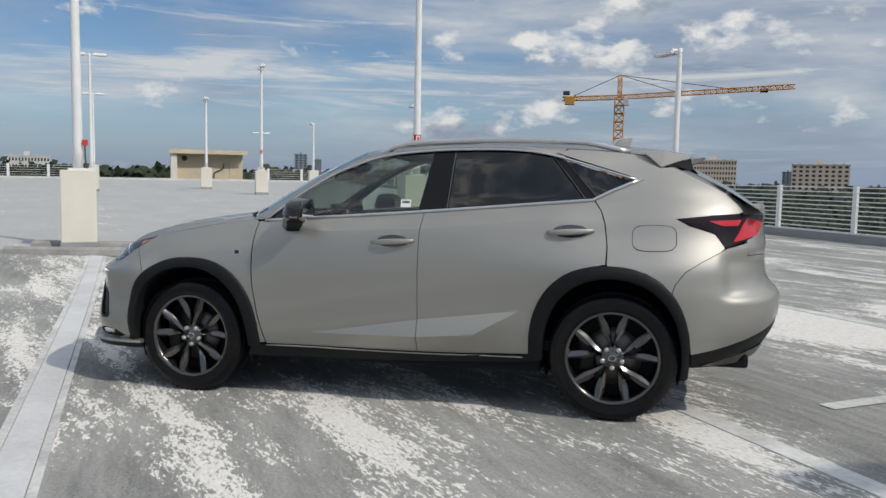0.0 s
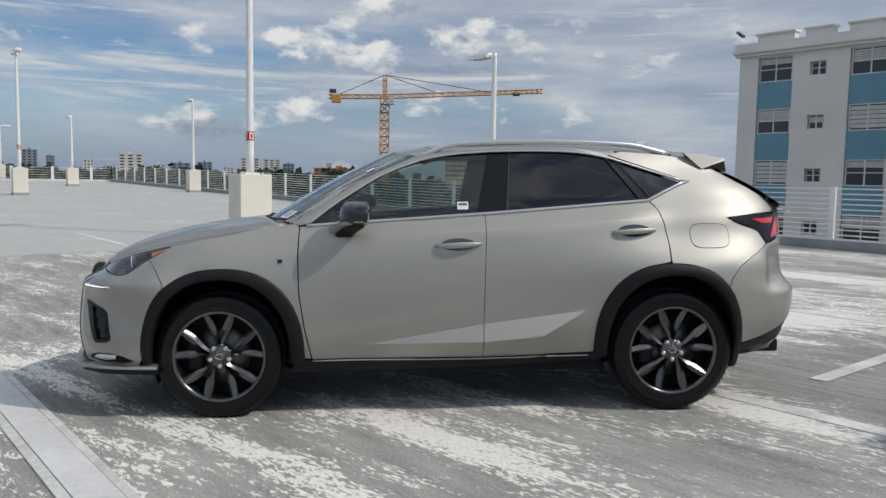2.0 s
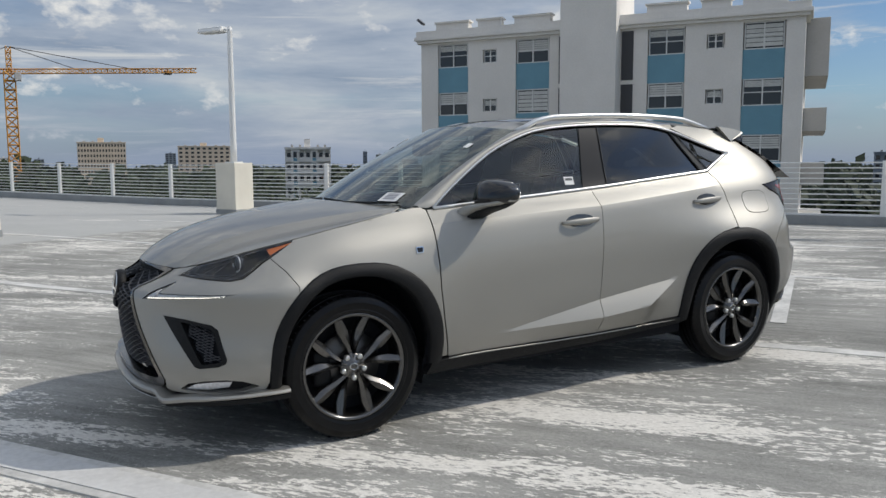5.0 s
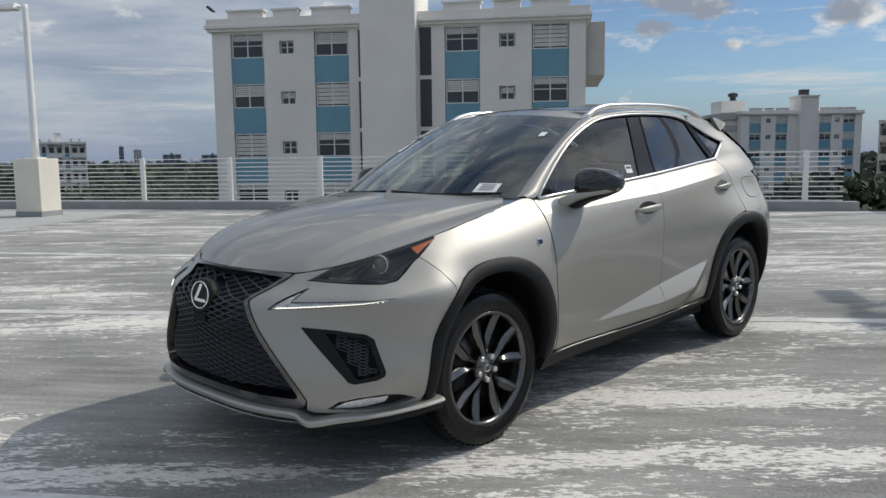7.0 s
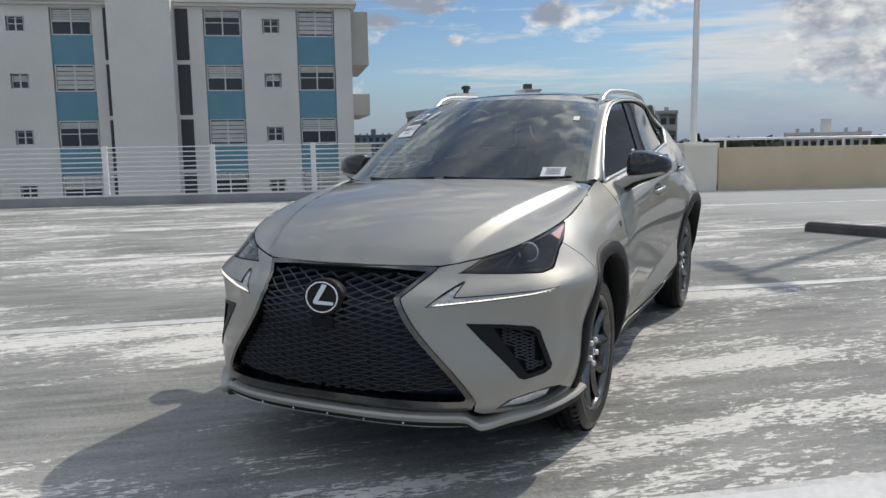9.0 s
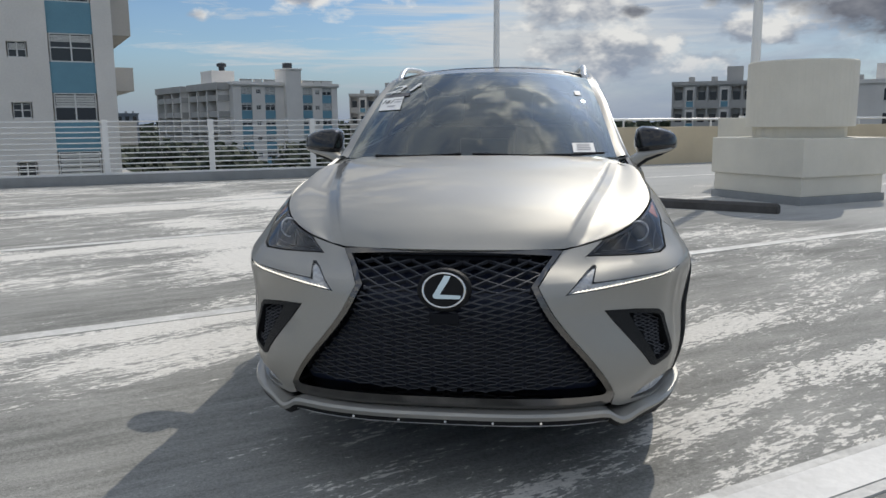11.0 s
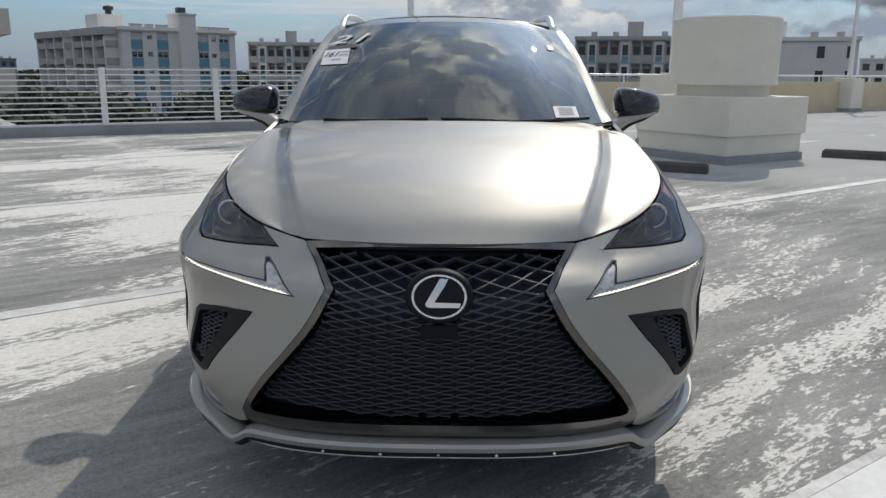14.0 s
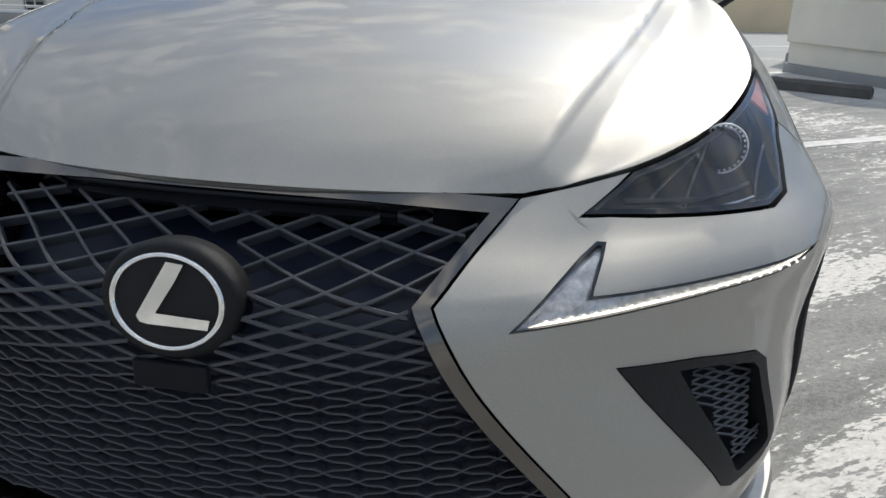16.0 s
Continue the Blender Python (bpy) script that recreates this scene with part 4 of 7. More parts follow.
side_w = spline([(0.2, 0.77), (0.27, 0.80), (0.33, 0.822), (0.42, 0.85), (0.52, 0.866), (0.65, 0.872), (0.8, 0.868), (0.9, 0.855), (1.0, 0.832), (1.06, 0.803), (1.11, 0.768), (1.15, 0.735),
                 (1.2, 0.712), (1.3, 0.675), (1.45, 0.62), (1.56, 0.575)])
belt_z = spline([(-2.3, 1.02), (-1.6, 1.05), (-1.2, 1.08), (-0.83, 1.108), (0.2, 1.175), (1.2, 1.25), (1.6, 1.27), (2.2, 1.28)])
BLADE_TOP = [(-0.45, 0.432), (0.194, 0.54), (0.794, 0.616)]
BLADE_LOW = [(-0.45, 0.425), (0.195, 0.441), (0.535, 0.472), (0.794, 0.612)]


def polyline(pts):
    def at(x):
        for (x0, y0), (x1, y1) in zip(pts, pts[1:]):
            if x <= x1 or (x1, y1) == pts[-1]:
                return y0 + (y1 - y0) * (x - x0) / (x1 - x0)

    return at


SHOULDER = [(-0.9, 1.035), (0.2, 1.080), (1.25, 1.163)]
shoulder = polyline(SHOULDER)
blade_top, blade_low = polyline(BLADE_TOP), polyline(BLADE_LOW)


corner_w = spline([(0.3, 0.0), (0.4, 0.008), (0.5, 0.026), (0.6, 0.042), (0.7, 0.062), (0.79, 0.070), (0.85, 0.046), (0.92, 0.022), (1.0, 0.0), (1.1, 0.0)])


door_lean = spline([(0.2, -0.026), (0.4, -0.026), (0.6, -0.018), (0.78, -0.002), (0.92, 0.012), (1.06, 0.020), (1.2, 0.020)])


def body_w(x, z):
    zz = z - (belt_z(x) - 1.15) * smooth((z - 0.6) / 0.5)
    w = side_w(zz)
    w *= 1 - 0.07 * smooth((x - 0.3) / 1.2) * smooth((z - 0.85) / 0.25)
    w *= 1 - 0.15 * smooth((x - 0.85) / 0.85) * smooth((z - 1.27) / 0.26)
    w += 0.020 * math.exp(-(((x + 1.33) / 0.42) ** 2)) * math.exp(-(((z - 0.80) / 0.16) ** 2))
    w += 0.038 * math.exp(-(((x - 1.36) / 0.42) ** 2)) * math.exp(-(((z - 0.80) / 0.17) ** 2))
    w += 0.04 * smooth((-1.45 - x) / 0.35) * smooth((0.62 - z) / 0.25)
    # the shoulder fold over the handles
    zs = shoulder(x)
    k = smooth((x + 0.98) / 0.4) * smooth((1.36 - x) / 0.4)
    w += k * 0.010 * max(0.0, 1 - abs(z - zs) / 0.07)
    # under the fold the doors lean in towards the sill
    w += k * (door_lean(z + 1.06 - zs) if z < zs else door_lean(1.06) * max(0.0, 1 - (z - zs) / 0.075))
    # the lit blade pressed into the foot of the doors
    if -0.45 < x < 0.80 and z < 0.7:
        top, low = blade_top(x), blade_low(x)
        rise = 0.55 * max(0.0, top - low)
        if z < top:
            w += rise * ((top - z) / max(0.004, top - low) if z > low else max(0.0, 1 - (low - z) / 0.16))
    return w


def skin(u, z):
    """A point of the right-hand outer skin: u runs from the nose's middle round the side to the tail's middle."""
    if u < 1:
        t, n = max(0.0, u) * math.pi / 2, nose_n(z)
        x = XC - (XC - nose_x(z)) * math.cos(t) ** (2 / n)
        flare = corner_w(z) * smooth((x + 2.17) / 0.27) * (1 - smooth((x + 1.72) / 0.28))
        y = body_w(x, z) * math.sin(t) ** (2 / n) + flare * smooth(u / 0.45)
        if 0.70 < z < 0.86 and 0.24 < u < 0.80:
            # a shelf under the headlight and a groove up from the lamp blade's tip to the headlight's corner
            k = smooth((u - 0.31) / 0.08) * (1 - smooth((u - 0.62) / 0.12))
            push = 0.013 * k * math.exp(-(((z - 0.797) / (0.017 if z > 0.797 else 0.05)) ** 2))
            d = z - 0.775 - 0.9 * (u - 0.29)
            push -= 0.009 * smooth((u - 0.255) / 0.03) * (1 - smooth((u - 0.33) / 0.05)) * math.exp(-((d / 0.018) ** 2))
            x, y = x - 0.85 * push, y + 0.4 * push
        return Vector((x, y, z))
    if u <= U2:
        x = XC + u - 1
        return Vector((x, body_w(x, z), z))
    t = min(1.0, (u - U2) / REAR_U) * math.pi / 2
    x = XR + (tail_x(z) - XR) * math.sin(t) ** (2 / 2.6)
    # behind an upright fold the corner is scooped out over the bumper's shelf
    scoop = 0.032 * smooth((x - 1.88) / 0.10) * smooth((z - 0.700) / 0.045) * (1 - smooth((z - 0.90) / 0.10))
    y = body_w(x, z) * max(0.0, math.cos(t)) ** (2 / 2.6)
    return Vector((x - 0.4 * scoop, max(0.0, y - scoop) if t < 1.57 else 0.0, z))


def skin_normal(u, z):
    d = 0.004
    a = skin(min(u + d, U2 + REAR_U), z) - skin(max(0.0, u - d), z)
    b = skin(u, z + d) - skin(u, z - d)
    n = b.cross(a)
    return n.normalized() if n.length > 1e-9 else Vector((-1, 0, 0) if u < 1 else (1, 0, 0))


def skin_full(u, z):
    p = skin(abs(u), z)
    return p if u >= 0 else Vector((p.x, -p.y, p.z))


def normal_full(u, z):
    n = skin_normal(max(0.02, abs(u)), z)
    if abs(u) < 0.02:
        n.y *= abs(u) / 0.02
        n.normalize()
    return n if u >= 0 else Vector((n.x, -n.y, n.z))


def by_x(x, z):
    """u of the point with this x."""
    if x < XC:
        return math.acos(min(1.0, ((XC - x) / (XC - nose_x(z)))) ** (nose_n(z) / 2)) / (math.pi / 2)
    if x <= XR:
        return 1 + x - XC
    return U2 + REAR_U * math.asin(min(1.0, (x - XR) / (tail_x(z) - XR)) ** 1.3) / (math.pi / 2)


def by_y(y, z):
    """u of the point of the nose with this y."""
    x = -2.0
    for _ in range(8):
        n = nose_n(z)
        t = math.asin(min(1.0, y / body_w(x, z)) ** (n / 2))
        x = XC - (XC - nose_x(z)) * max(0.0, math.cos(t)) ** (2 / n)
    return t / (math.pi / 2)


def X(*pts):
    return [(by_x(x, z), z) for x, z in pts]


# ---- car materials ----
def paint_material():
    """Metal flake under a clear coat."""
    m = bpy.data.materials.new("silver_metallic_paint")
    m.use_nodes = True
    nt = m.node_tree
    nt.nodes.clear()
    coord = node(nt, "ShaderNodeTexCoord")
    fl = node(nt, "ShaderNodeTexNoise", Scale=900.0, Detail=2.0)
    link(nt, coord.outputs["Object"], fl.inputs["Vector"])
    tone = ramp(nt, fl.outputs[0], [(0.3, (0.340, 0.329, 0.300)), (0.7, (0.420, 0.407, 0.372))])
    flake = node(nt, "ShaderNodeBsdfGlossy", Roughness=0.45)
    broad = node(nt, "ShaderNodeBsdfGlossy", Roughness=0.72)
    flake.distribution = broad.distribution = "BECKMANN"
    under = node(nt, "ShaderNodeBsdfDiffuse", Roughness=0.3)
    for lobe in (under, broad, flake):
        link(nt, tone, lobe.inputs["Color"])
    dull = node(nt, "ShaderNodeMixShader", Fac=0.64)
    link(nt, under.outputs[0], dull.inputs[1])
    link(nt, broad.outputs[0], dull.inputs[2])
    base = node(nt, "ShaderNodeMixShader", Fac=0.33)
    link(nt, dull.outputs[0], base.inputs[1])
    link(nt, flake.outputs[0], base.inputs[2])
    coat = node(nt, "ShaderNodeBsdfGlossy", Roughness=0.02)
    fr = node(nt, "ShaderNodeFresnel", IOR=1.5)
    mix = node(nt, "ShaderNodeMixShader")
    link(nt, fr.outputs[0], mix.inputs[0])
    link(nt, base.outputs[0], mix.inputs[1])
    link(nt, coat.outputs[0], mix.inputs[2])
    out = node(nt, "ShaderNodeOutputMaterial")
    link(nt, mix.outputs[0], out.inputs[0])
    return m


def glass_material(name, tint, gloss=(1.0, 1.0, 1.0), f0=0.05):
    """A thin pane: tinted clear, with gloss that grows towards grazing angles."""
    m = bpy.data.materials.new(name)
    m.use_nodes = True
    nt = m.node_tree
    nt.nodes.clear()
    clear = node(nt, "ShaderNodeBsdfTransparent", Color=(*tint, 1))
    shine = node(nt, "ShaderNodeBsdfGlossy", Roughness=0.01, Color=(*gloss, 1))
    lw = node(nt, "ShaderNodeLayerWeight", Blend=0.5)
    steep = math_node(nt, "POWER", lw.outputs["Facing"], 4.0)
    fac = math_node(nt, "ADD", math_node(nt, "MULTIPLY", steep, 1.0 - f0), f0, clamp=True)
    mix = node(nt, "ShaderNodeMixShader")
    link(nt, fac, mix.inputs[0])
    link(nt, clear.outputs[0], mix.inputs[1])
    link(nt, shine.outputs[0], mix.inputs[2])
    out = node(nt, "ShaderNodeOutputMaterial")
    link(nt, mix.outputs[0], out.inputs[0])
    return m


M_PAINT = paint_material()
M_CLAD = material("black_grained_plastic", (0.009, 0.0095, 0.0105), 0.5, vary=0.2, scale=20.0, fine=400.0, bump=0.25, spec=0.22)
M_GLOSS = material("gloss_black_plastic", (0.008, 0.008, 0.009), 0.08, coat=0.5)
M_PILLAR = material("satin_black_pillar_film", (0.007, 0.007, 0.008), 0.32, spec=0.3)
M_VOID = material("black_liner", (0.006, 0.007, 0.010), 0.7, spec=0.2)
M_TYRE = material("tyre_rubber", (0.006, 0.006, 0.0065), 0.32, vary=0.2, scale=30.0, bump=0.1, spec=0.12, coat=0.25)
M_RIM = material("dark_grey_alloy", (0.145, 0.142, 0.138), 0.22, metal=0.95, vary=0.08, scale=12.0)
M_ALU = material("brushed_aluminium", (0.66, 0.66, 0.65), 0.28, metal=0.9)
M_CHROME = material("bright_chrome", (0.82, 0.82, 0.80), 0.08, metal=1.0)
M_SMOKE = material("dark_smoked_chrome", (0.17, 0.162, 0.152), 0.15, metal=1.0)
M_GLASS = glass_material("clear_car_glass", (0.58, 0.66, 0.60), f0=0.07)
M_SCREEN = glass_material("windscreen_glass", (0.36, 0.41, 0.39), (0.95, 1.0, 1.0), f0=0.104)
M_PRIVACY = glass_material("privacy_car_glass", (0.03, 0.033, 0.033), f0=0.06)
M_LENS = glass_material("lamp_lens", (0.80, 0.82, 0.85), f0=0.045)
M_BUCKET = material("headlight_inner", (0.009, 0.010, 0.013), 0.3, spec=0.3)
M_AMBER = material("amber_reflector", (0.80, 0.20, 0.04), 0.3, coat=0.5)
M_TAIL = material("red_tail_lens", (0.55, 0.012, 0.016), 0.15, coat=0.8)
M_TAILDARK = material("smoked_tail_lens", (0.012, 0.006, 0.007), 0.12, spec=0.3)
M_CABIN = material("dark_cabin_trim", (0.022, 0.022, 0.023), 0.8, vary=0.2, scale=15.0)
M_SEAT = material("black_seat_leather", (0.03, 0.03, 0.032), 0.5, vary=0.2, scale=20.0)
M_LINING = material("grey_headliner", (0.22, 0.22, 0.21), 0.9)
M_LABEL = material("white_paper_label", (0.80, 0.80, 0.78), 0.6)
M_PRINT = material("grey_print", (0.36, 0.36, 0.38), 0.6)
M_INK = material("grey_ink", (0.10, 0.10, 0.11), 0.7)
M_DISC = material("brake_steel", (0.12, 0.115, 0.11), 0.4, metal=0.9)


def led_material():
    m = material("clear_daylight_lamp", (0.80, 0.80, 0.78), 0.15, coat=0.6)
    b = m.node_tree.nodes["Principled BSDF"]
    b.inputs["Emission Color"].default_value = (1, 0.93, 0.80, 1)
    b.inputs["Emission Strength"].default_value = 1.1
    return m


M_LED = led_material()
M_LEDBODY = material("clear_lamp_body", (0.50, 0.50, 0.49), 0.22, metal=0.55, vary=0.35, scale=60.0, coat=0.8)
M_FOG = material("clear_fog_lamp", (0.62, 0.63, 0.65), 0.22, metal=0.6, vary=0.3, scale=50.0, coat=0.8)
# the sky's blue reflection is put into this black base colour
M_GRILLEBACK = material("black_sky_tinted", (0.017, 0.022, 0.042), 0.36, spec=0.3)
M_GRILLE = material("satin_black_plastic", (0.048, 0.050, 0.057), 0.46, spec=0.4)
M_PROJECTOR = material("projector_glass", (0.05, 0.055, 0.062), 0.06, coat=0.6)
M_RING = material("frosted_lamp_ring", (0.75, 0.76, 0.78), 0.35, coat=0.5)

# ---- cutting panels from the skin ----


def inset(poly, d):
    """The polygon drawn in by d on all sides."""
    n = len(poly)
    area = sum(poly[i][0] * poly[(i + 1) % n][1] - poly[(i + 1) % n][0] * poly[i][1] for i in range(n))
    sgn = 1 if area > 0 else -1
    out = []
    for i in range(n):
        p0, p1, p2 = Vector(poly[i - 1]), Vector(poly[i]), Vector(poly[(i + 1) % n])
        a, b = (p1 - p0), (p2 - p1)
        if a.length < 1e-6 or b.length < 1e-6:
            out.append(tuple(p1))
            continue
        na, nb = Vector((-a.y, a.x)).normalized() * sgn, Vector((-b.y, b.x)).normalized() * sgn
        m = na + nb
        k = max(0.35, 1 + na.dot(nb))
        q = p1 + m * d / k
        out.append((q.x, q.y))
    return out


def inside(poly, x, y):
    hit = False
    n = len(poly)
    for i in range(n):
        (x0, y0), (x1, y1) = poly[i], poly[(i + 1) % n]
        if (y0 > y) != (y1 > y) and x < (x1 - x0) * (y - y0) / (y1 - y0) + x0:
            hit = not hit
    return hit


def cut_panel(outline, gap=0.0025, holes=(), off=0.0, depth=0.014, du=0.045, dz=0.03, surface=None, normal=None, off_fn=None, creases=()):
    """Cuts an outline in (u, z) from the skin, with turned-in edges. Returns the right-hand and left-hand meshes."""
    surf, norm = surface or skin, normal or skin_normal
    poly = inset(outline, gap) if gap else outline
    bm = bmesh.new()
    bm.faces.new([bm.verts.new((p[0], p[1], 0)) for p in poly])
    us, zs = [p[0] for p in poly], [p[1] for p in poly]

    def slice_at(co, no):
        bmesh.ops.bisect_plane(bm, geom=bm.verts[:] + bm.edges[:] + bm.faces[:], plane_co=co, plane_no=no, dist=1e-6)

    k = math.floor(min(us) / du) + 1
    while k * du < max(us):
        slice_at((k * du, 0, 0), (1, 0, 0))
        k += 1
    k = math.floor(min(zs) / dz) + 1
    while k * dz < max(zs):
        slice_at((0, k * dz, 0), (0, 1, 0))
        k += 1
    for h in holes:
        for i in range(len(h)):
            a, b = Vector((*h[i], 0)), Vector((*h[(i + 1) % len(h)], 0))
            d = b - a
            lo, hi = Vector((min(a.x, b.x) - 0.1, min(a.y, b.y) - 0.1)), Vector((max(a.x, b.x) + 0.1, max(a.y, b.y) + 0.1))
            near = [f for f in bm.faces if lo.x < f.calc_center_median().x < hi.x and lo.y < f.calc_center_median().y < hi.y]
            geom = list({v for f in near for v in f.verts} | {e for f in near for e in f.edges}) + near
            bmesh.ops.bisect_plane(bm, geom=geom, plane_co=a, plane_no=(-d.y, d.x, 0), dist=1e-6)
        gone = [f for f in bm.faces if inside(h, *f.calc_center_median()[:2])]
        bmesh.ops.delete(bm, geom=gone, context="FACES")
    for line in creases:
        for i in range(len(line) - 1):
            a, b = Vector((*line[i], 0)), Vector((*line[i + 1], 0))
            d = b - a
            near = [f for f in bm.faces if min(a.x, b.x) - 0.05 < f.calc_center_median().x < max(a.x, b.x) + 0.05]
            geom = list({v for f in near for v in f.verts} | {e for f in near for e in f.edges}) + near
            bmesh.ops.bisect_plane(bm, geom=geom, plane_co=a, plane_no=(-d.y, d.x, 0), dist=1e-6)
            n2 = Vector((-d.y, d.x, 0)).normalized()
            for e in bm.edges:
                if all(abs((v.co - a).dot(n2)) < 1e-4 and min(a.x, b.x) - 1e-4 <= v.co.x <= max(a.x, b.x) + 1e-4 for v in e.verts):
                    e.smooth = False
    place = {}
    for v in bm.verts:
        u, z = v.co.x, v.co.y
        n = norm(u, z)
        o = off_fn(u, z) if off_fn else off
        place[v] = (surf(u, z) + n * o, n)
    rim = [e for e in bm.edges if e.is_boundary]
    if depth:
        res = bmesh.ops.extrude_edge_only(bm, edges=rim)
        new_v = [g for g in res["geom"] if isinstance(g, bmesh.types.BMVert)]
        for e in rim:
            e.smooth = False
        flat = {}
        for v in place:
            flat[(round(v.co.x, 6), round(v.co.y, 6))] = v
        for v in new_v:
            p, n = place[flat[(round(v.co.x, 6), round(v.co.y, 6))]]
            place[v] = (p - n * depth, n)
    for v, (p, n) in place.items():
        v.co = p
    bm.normal_update()
    top = max(bm.faces, key=lambda f: f.calc_area())
    vs = top.verts[0]
    if top.normal.dot(place[vs][1]) < 0:
        bmesh.ops.reverse_faces(bm, faces=bm.faces[:])
    right = mesh_from(bm, "panel", True)
    left = right.copy()
    left.transform(Matrix.Diagonal((1, -1, 1, 1)))
    left.flip_normals()
    return right, left


def both(name, pair, mat, parent, label=""):
    """The panel on either side of the car."""
    return [part(name, me, mat, parent, label) for me in pair]


def mirrored(bm):
    """Two meshes: as given, and with y turned over."""
    right = mesh_from(bm, "piece", True)
    left = right.copy()
    left.transform(Matrix.Diagonal((1, -1, 1, 1)))
    left.flip_normals()
    return right, left


def grid_mesh(rows, thick=0.0):
    """A smooth patch through rows of points."""
    bm = bmesh.new()
    vs = [[bm.verts.new(p) for p in row] for row in rows]
    for a, b in zip(vs, vs[1:]):
        for i in range(len(a) - 1):
            bm.faces.new((a[i], b[i], b[i + 1], a[i + 1]))
    bm.normal_update()
    if thick:
        rim = [e for e in bm.edges if e.is_boundary]
        norms = {v: v.normal.copy() for e in rim for v in e.verts}
        res = bmesh.ops.extrude_edge_only(bm, edges=rim)
        for e in rim:
            e.smooth = False
        at = {tuple(round(c, 6) for c in v.co): n for v, n in norms.items()}
        for g in res["geom"]:
            if isinstance(g, bmesh.types.BMVert):
                g.co = g.co - at[tuple(round(c, 6) for c in g.co)] * thick
    return bm


def arc(cx, cz, a, b, n, t0, t1, steps):
    """Points of a squarish arch in (x, z), angles in degrees from the front (180) over the top (90) to the back (0)."""
    out = []
    for i in range(steps + 1):
        t = radians(t0 + (t1 - t0) * i / steps)
        c, s = math.cos(t), math.sin(t)
        out.append((cx + a * math.copysign(abs(c) ** (2 / n), c), cz + b * math.copysign(abs(s) ** (2 / n), s)))
    return out


FRONT_OUT, FRONT_IN = (-1.300, 0.363, 0.458, 0.513, 2.35), (-1.313, 0.363, 0.392, 0.452, 2.2)
REAR_OUT, REAR_IN = (1.300, 0.370, 0.448, 0.522, 2.35), (1.318, 0.370, 0.384, 0.452, 2.2)

# ---- the car itself ----
car = thing("car", "silver compact sport utility car parked on the deck", "car", Matrix.Rotation(-CAR_TILT, 4, "Y"))

front_arch = arc(*FRONT_OUT, 172, 8, 22)
rear_arch = arc(*REAR_OUT, 172, 8, 22)


def arch_part(pts, keep):
    return [p for p in pts if keep(p)]


def build_doors():
    belt = [(-0.45, 1.136), (-0.1, 1.157), (0.2, 1.176)]
    front = X((-0.868, 1.105), (-0.87, 0.955), (-0.864, 0.728), (-0.838, 0.532), (-0.80, 0.337), (-0.3, 0.338), (0.19, 0.340), (0.195, 0.588), (0.203, 0.951), (0.211, 1.176), *belt[1::-1])
    fold = [X(*BLADE_TOP), X(*BLADE_LOW), X(*SHOULDER)]
    pair = cut_panel(front, gap=0.0018, creases=fold)
    made = both("front_door", pair, M_PAINT, car)
    arch = arch_part(rear_arch, lambda p: p[0] < 1.285 and p[1] > 0.43)
    rear = X((0.211, 1.176), (0.203, 0.951), (0.195, 0.588), (0.19, 0.340), (0.55, 0.348), (0.856, 0.358), *arch, (1.284, 0.90), (1.288, 1.0), (1.272, 1.12), (1.25, 1.19), (1.205, 1.253), (1.02, 1.232), (0.7, 1.209), (0.45, 1.193))
    rear_made = both("rear_door", cut_panel(rear, gap=0.0018, creases=fold), M_PAINT, car)
    # handles: a bowed grip over a dark oval, the recess's shade as flat colour
    for doors, x0, z0 in ((made, 0.045, 1.003), (rear_made, 1.085, 1.076)):
        grip = bmesh.new()
        rings = []
        n = 14
        for i in range(n + 1):
            t = i / n
            x = x0 - 0.132 + 0.264 * t
            z = z0 + 0.012 * (t - 0.5)
            bow = 0.004 + 0.03 * math.sin(math.pi * t) ** 0.6
            h = 0.009 + 0.010 * math.sin(math.pi * t) ** 0.7
            c = skin(by_x(x, z), z)
            rings.append([grip.verts.new((c.x, c.y + bow + 0.009 * math.cos(a), c.z + h * math.sin(a))) for a in [2 * math.pi * k / 10 for k in range(10)]])
        for a, b in zip(rings, rings[1:]):
            for k in range(10):
                grip.faces.new((a[k], a[(k + 1) % 10], b[(k + 1) % 10], b[k]))
        grip.faces.new(rings[0])
        grip.faces.new(rings[-1])
        bmesh.ops.recalc_face_normals(grip, faces=grip.faces[:])
        shade_oval = [(x0 - 0.10 * math.cos(a), z0 + 0.002 + 0.036 * math.sin(a)) for a in [2 * math.pi * k / 20 for k in range(20)]]
        shade_pair = cut_panel(X(*shade_oval), gap=0, off=0.0015, depth=0.002, du=0.03, dz=0.02)
        for door, g, c in zip(doors, mirrored(grip), shade_pair):
            part("handle", g, M_PAINT, door)
            part("handle_shade", c, M_SMOKE, door, "flat dark oval for the shade in the handle recess")


build_doors()


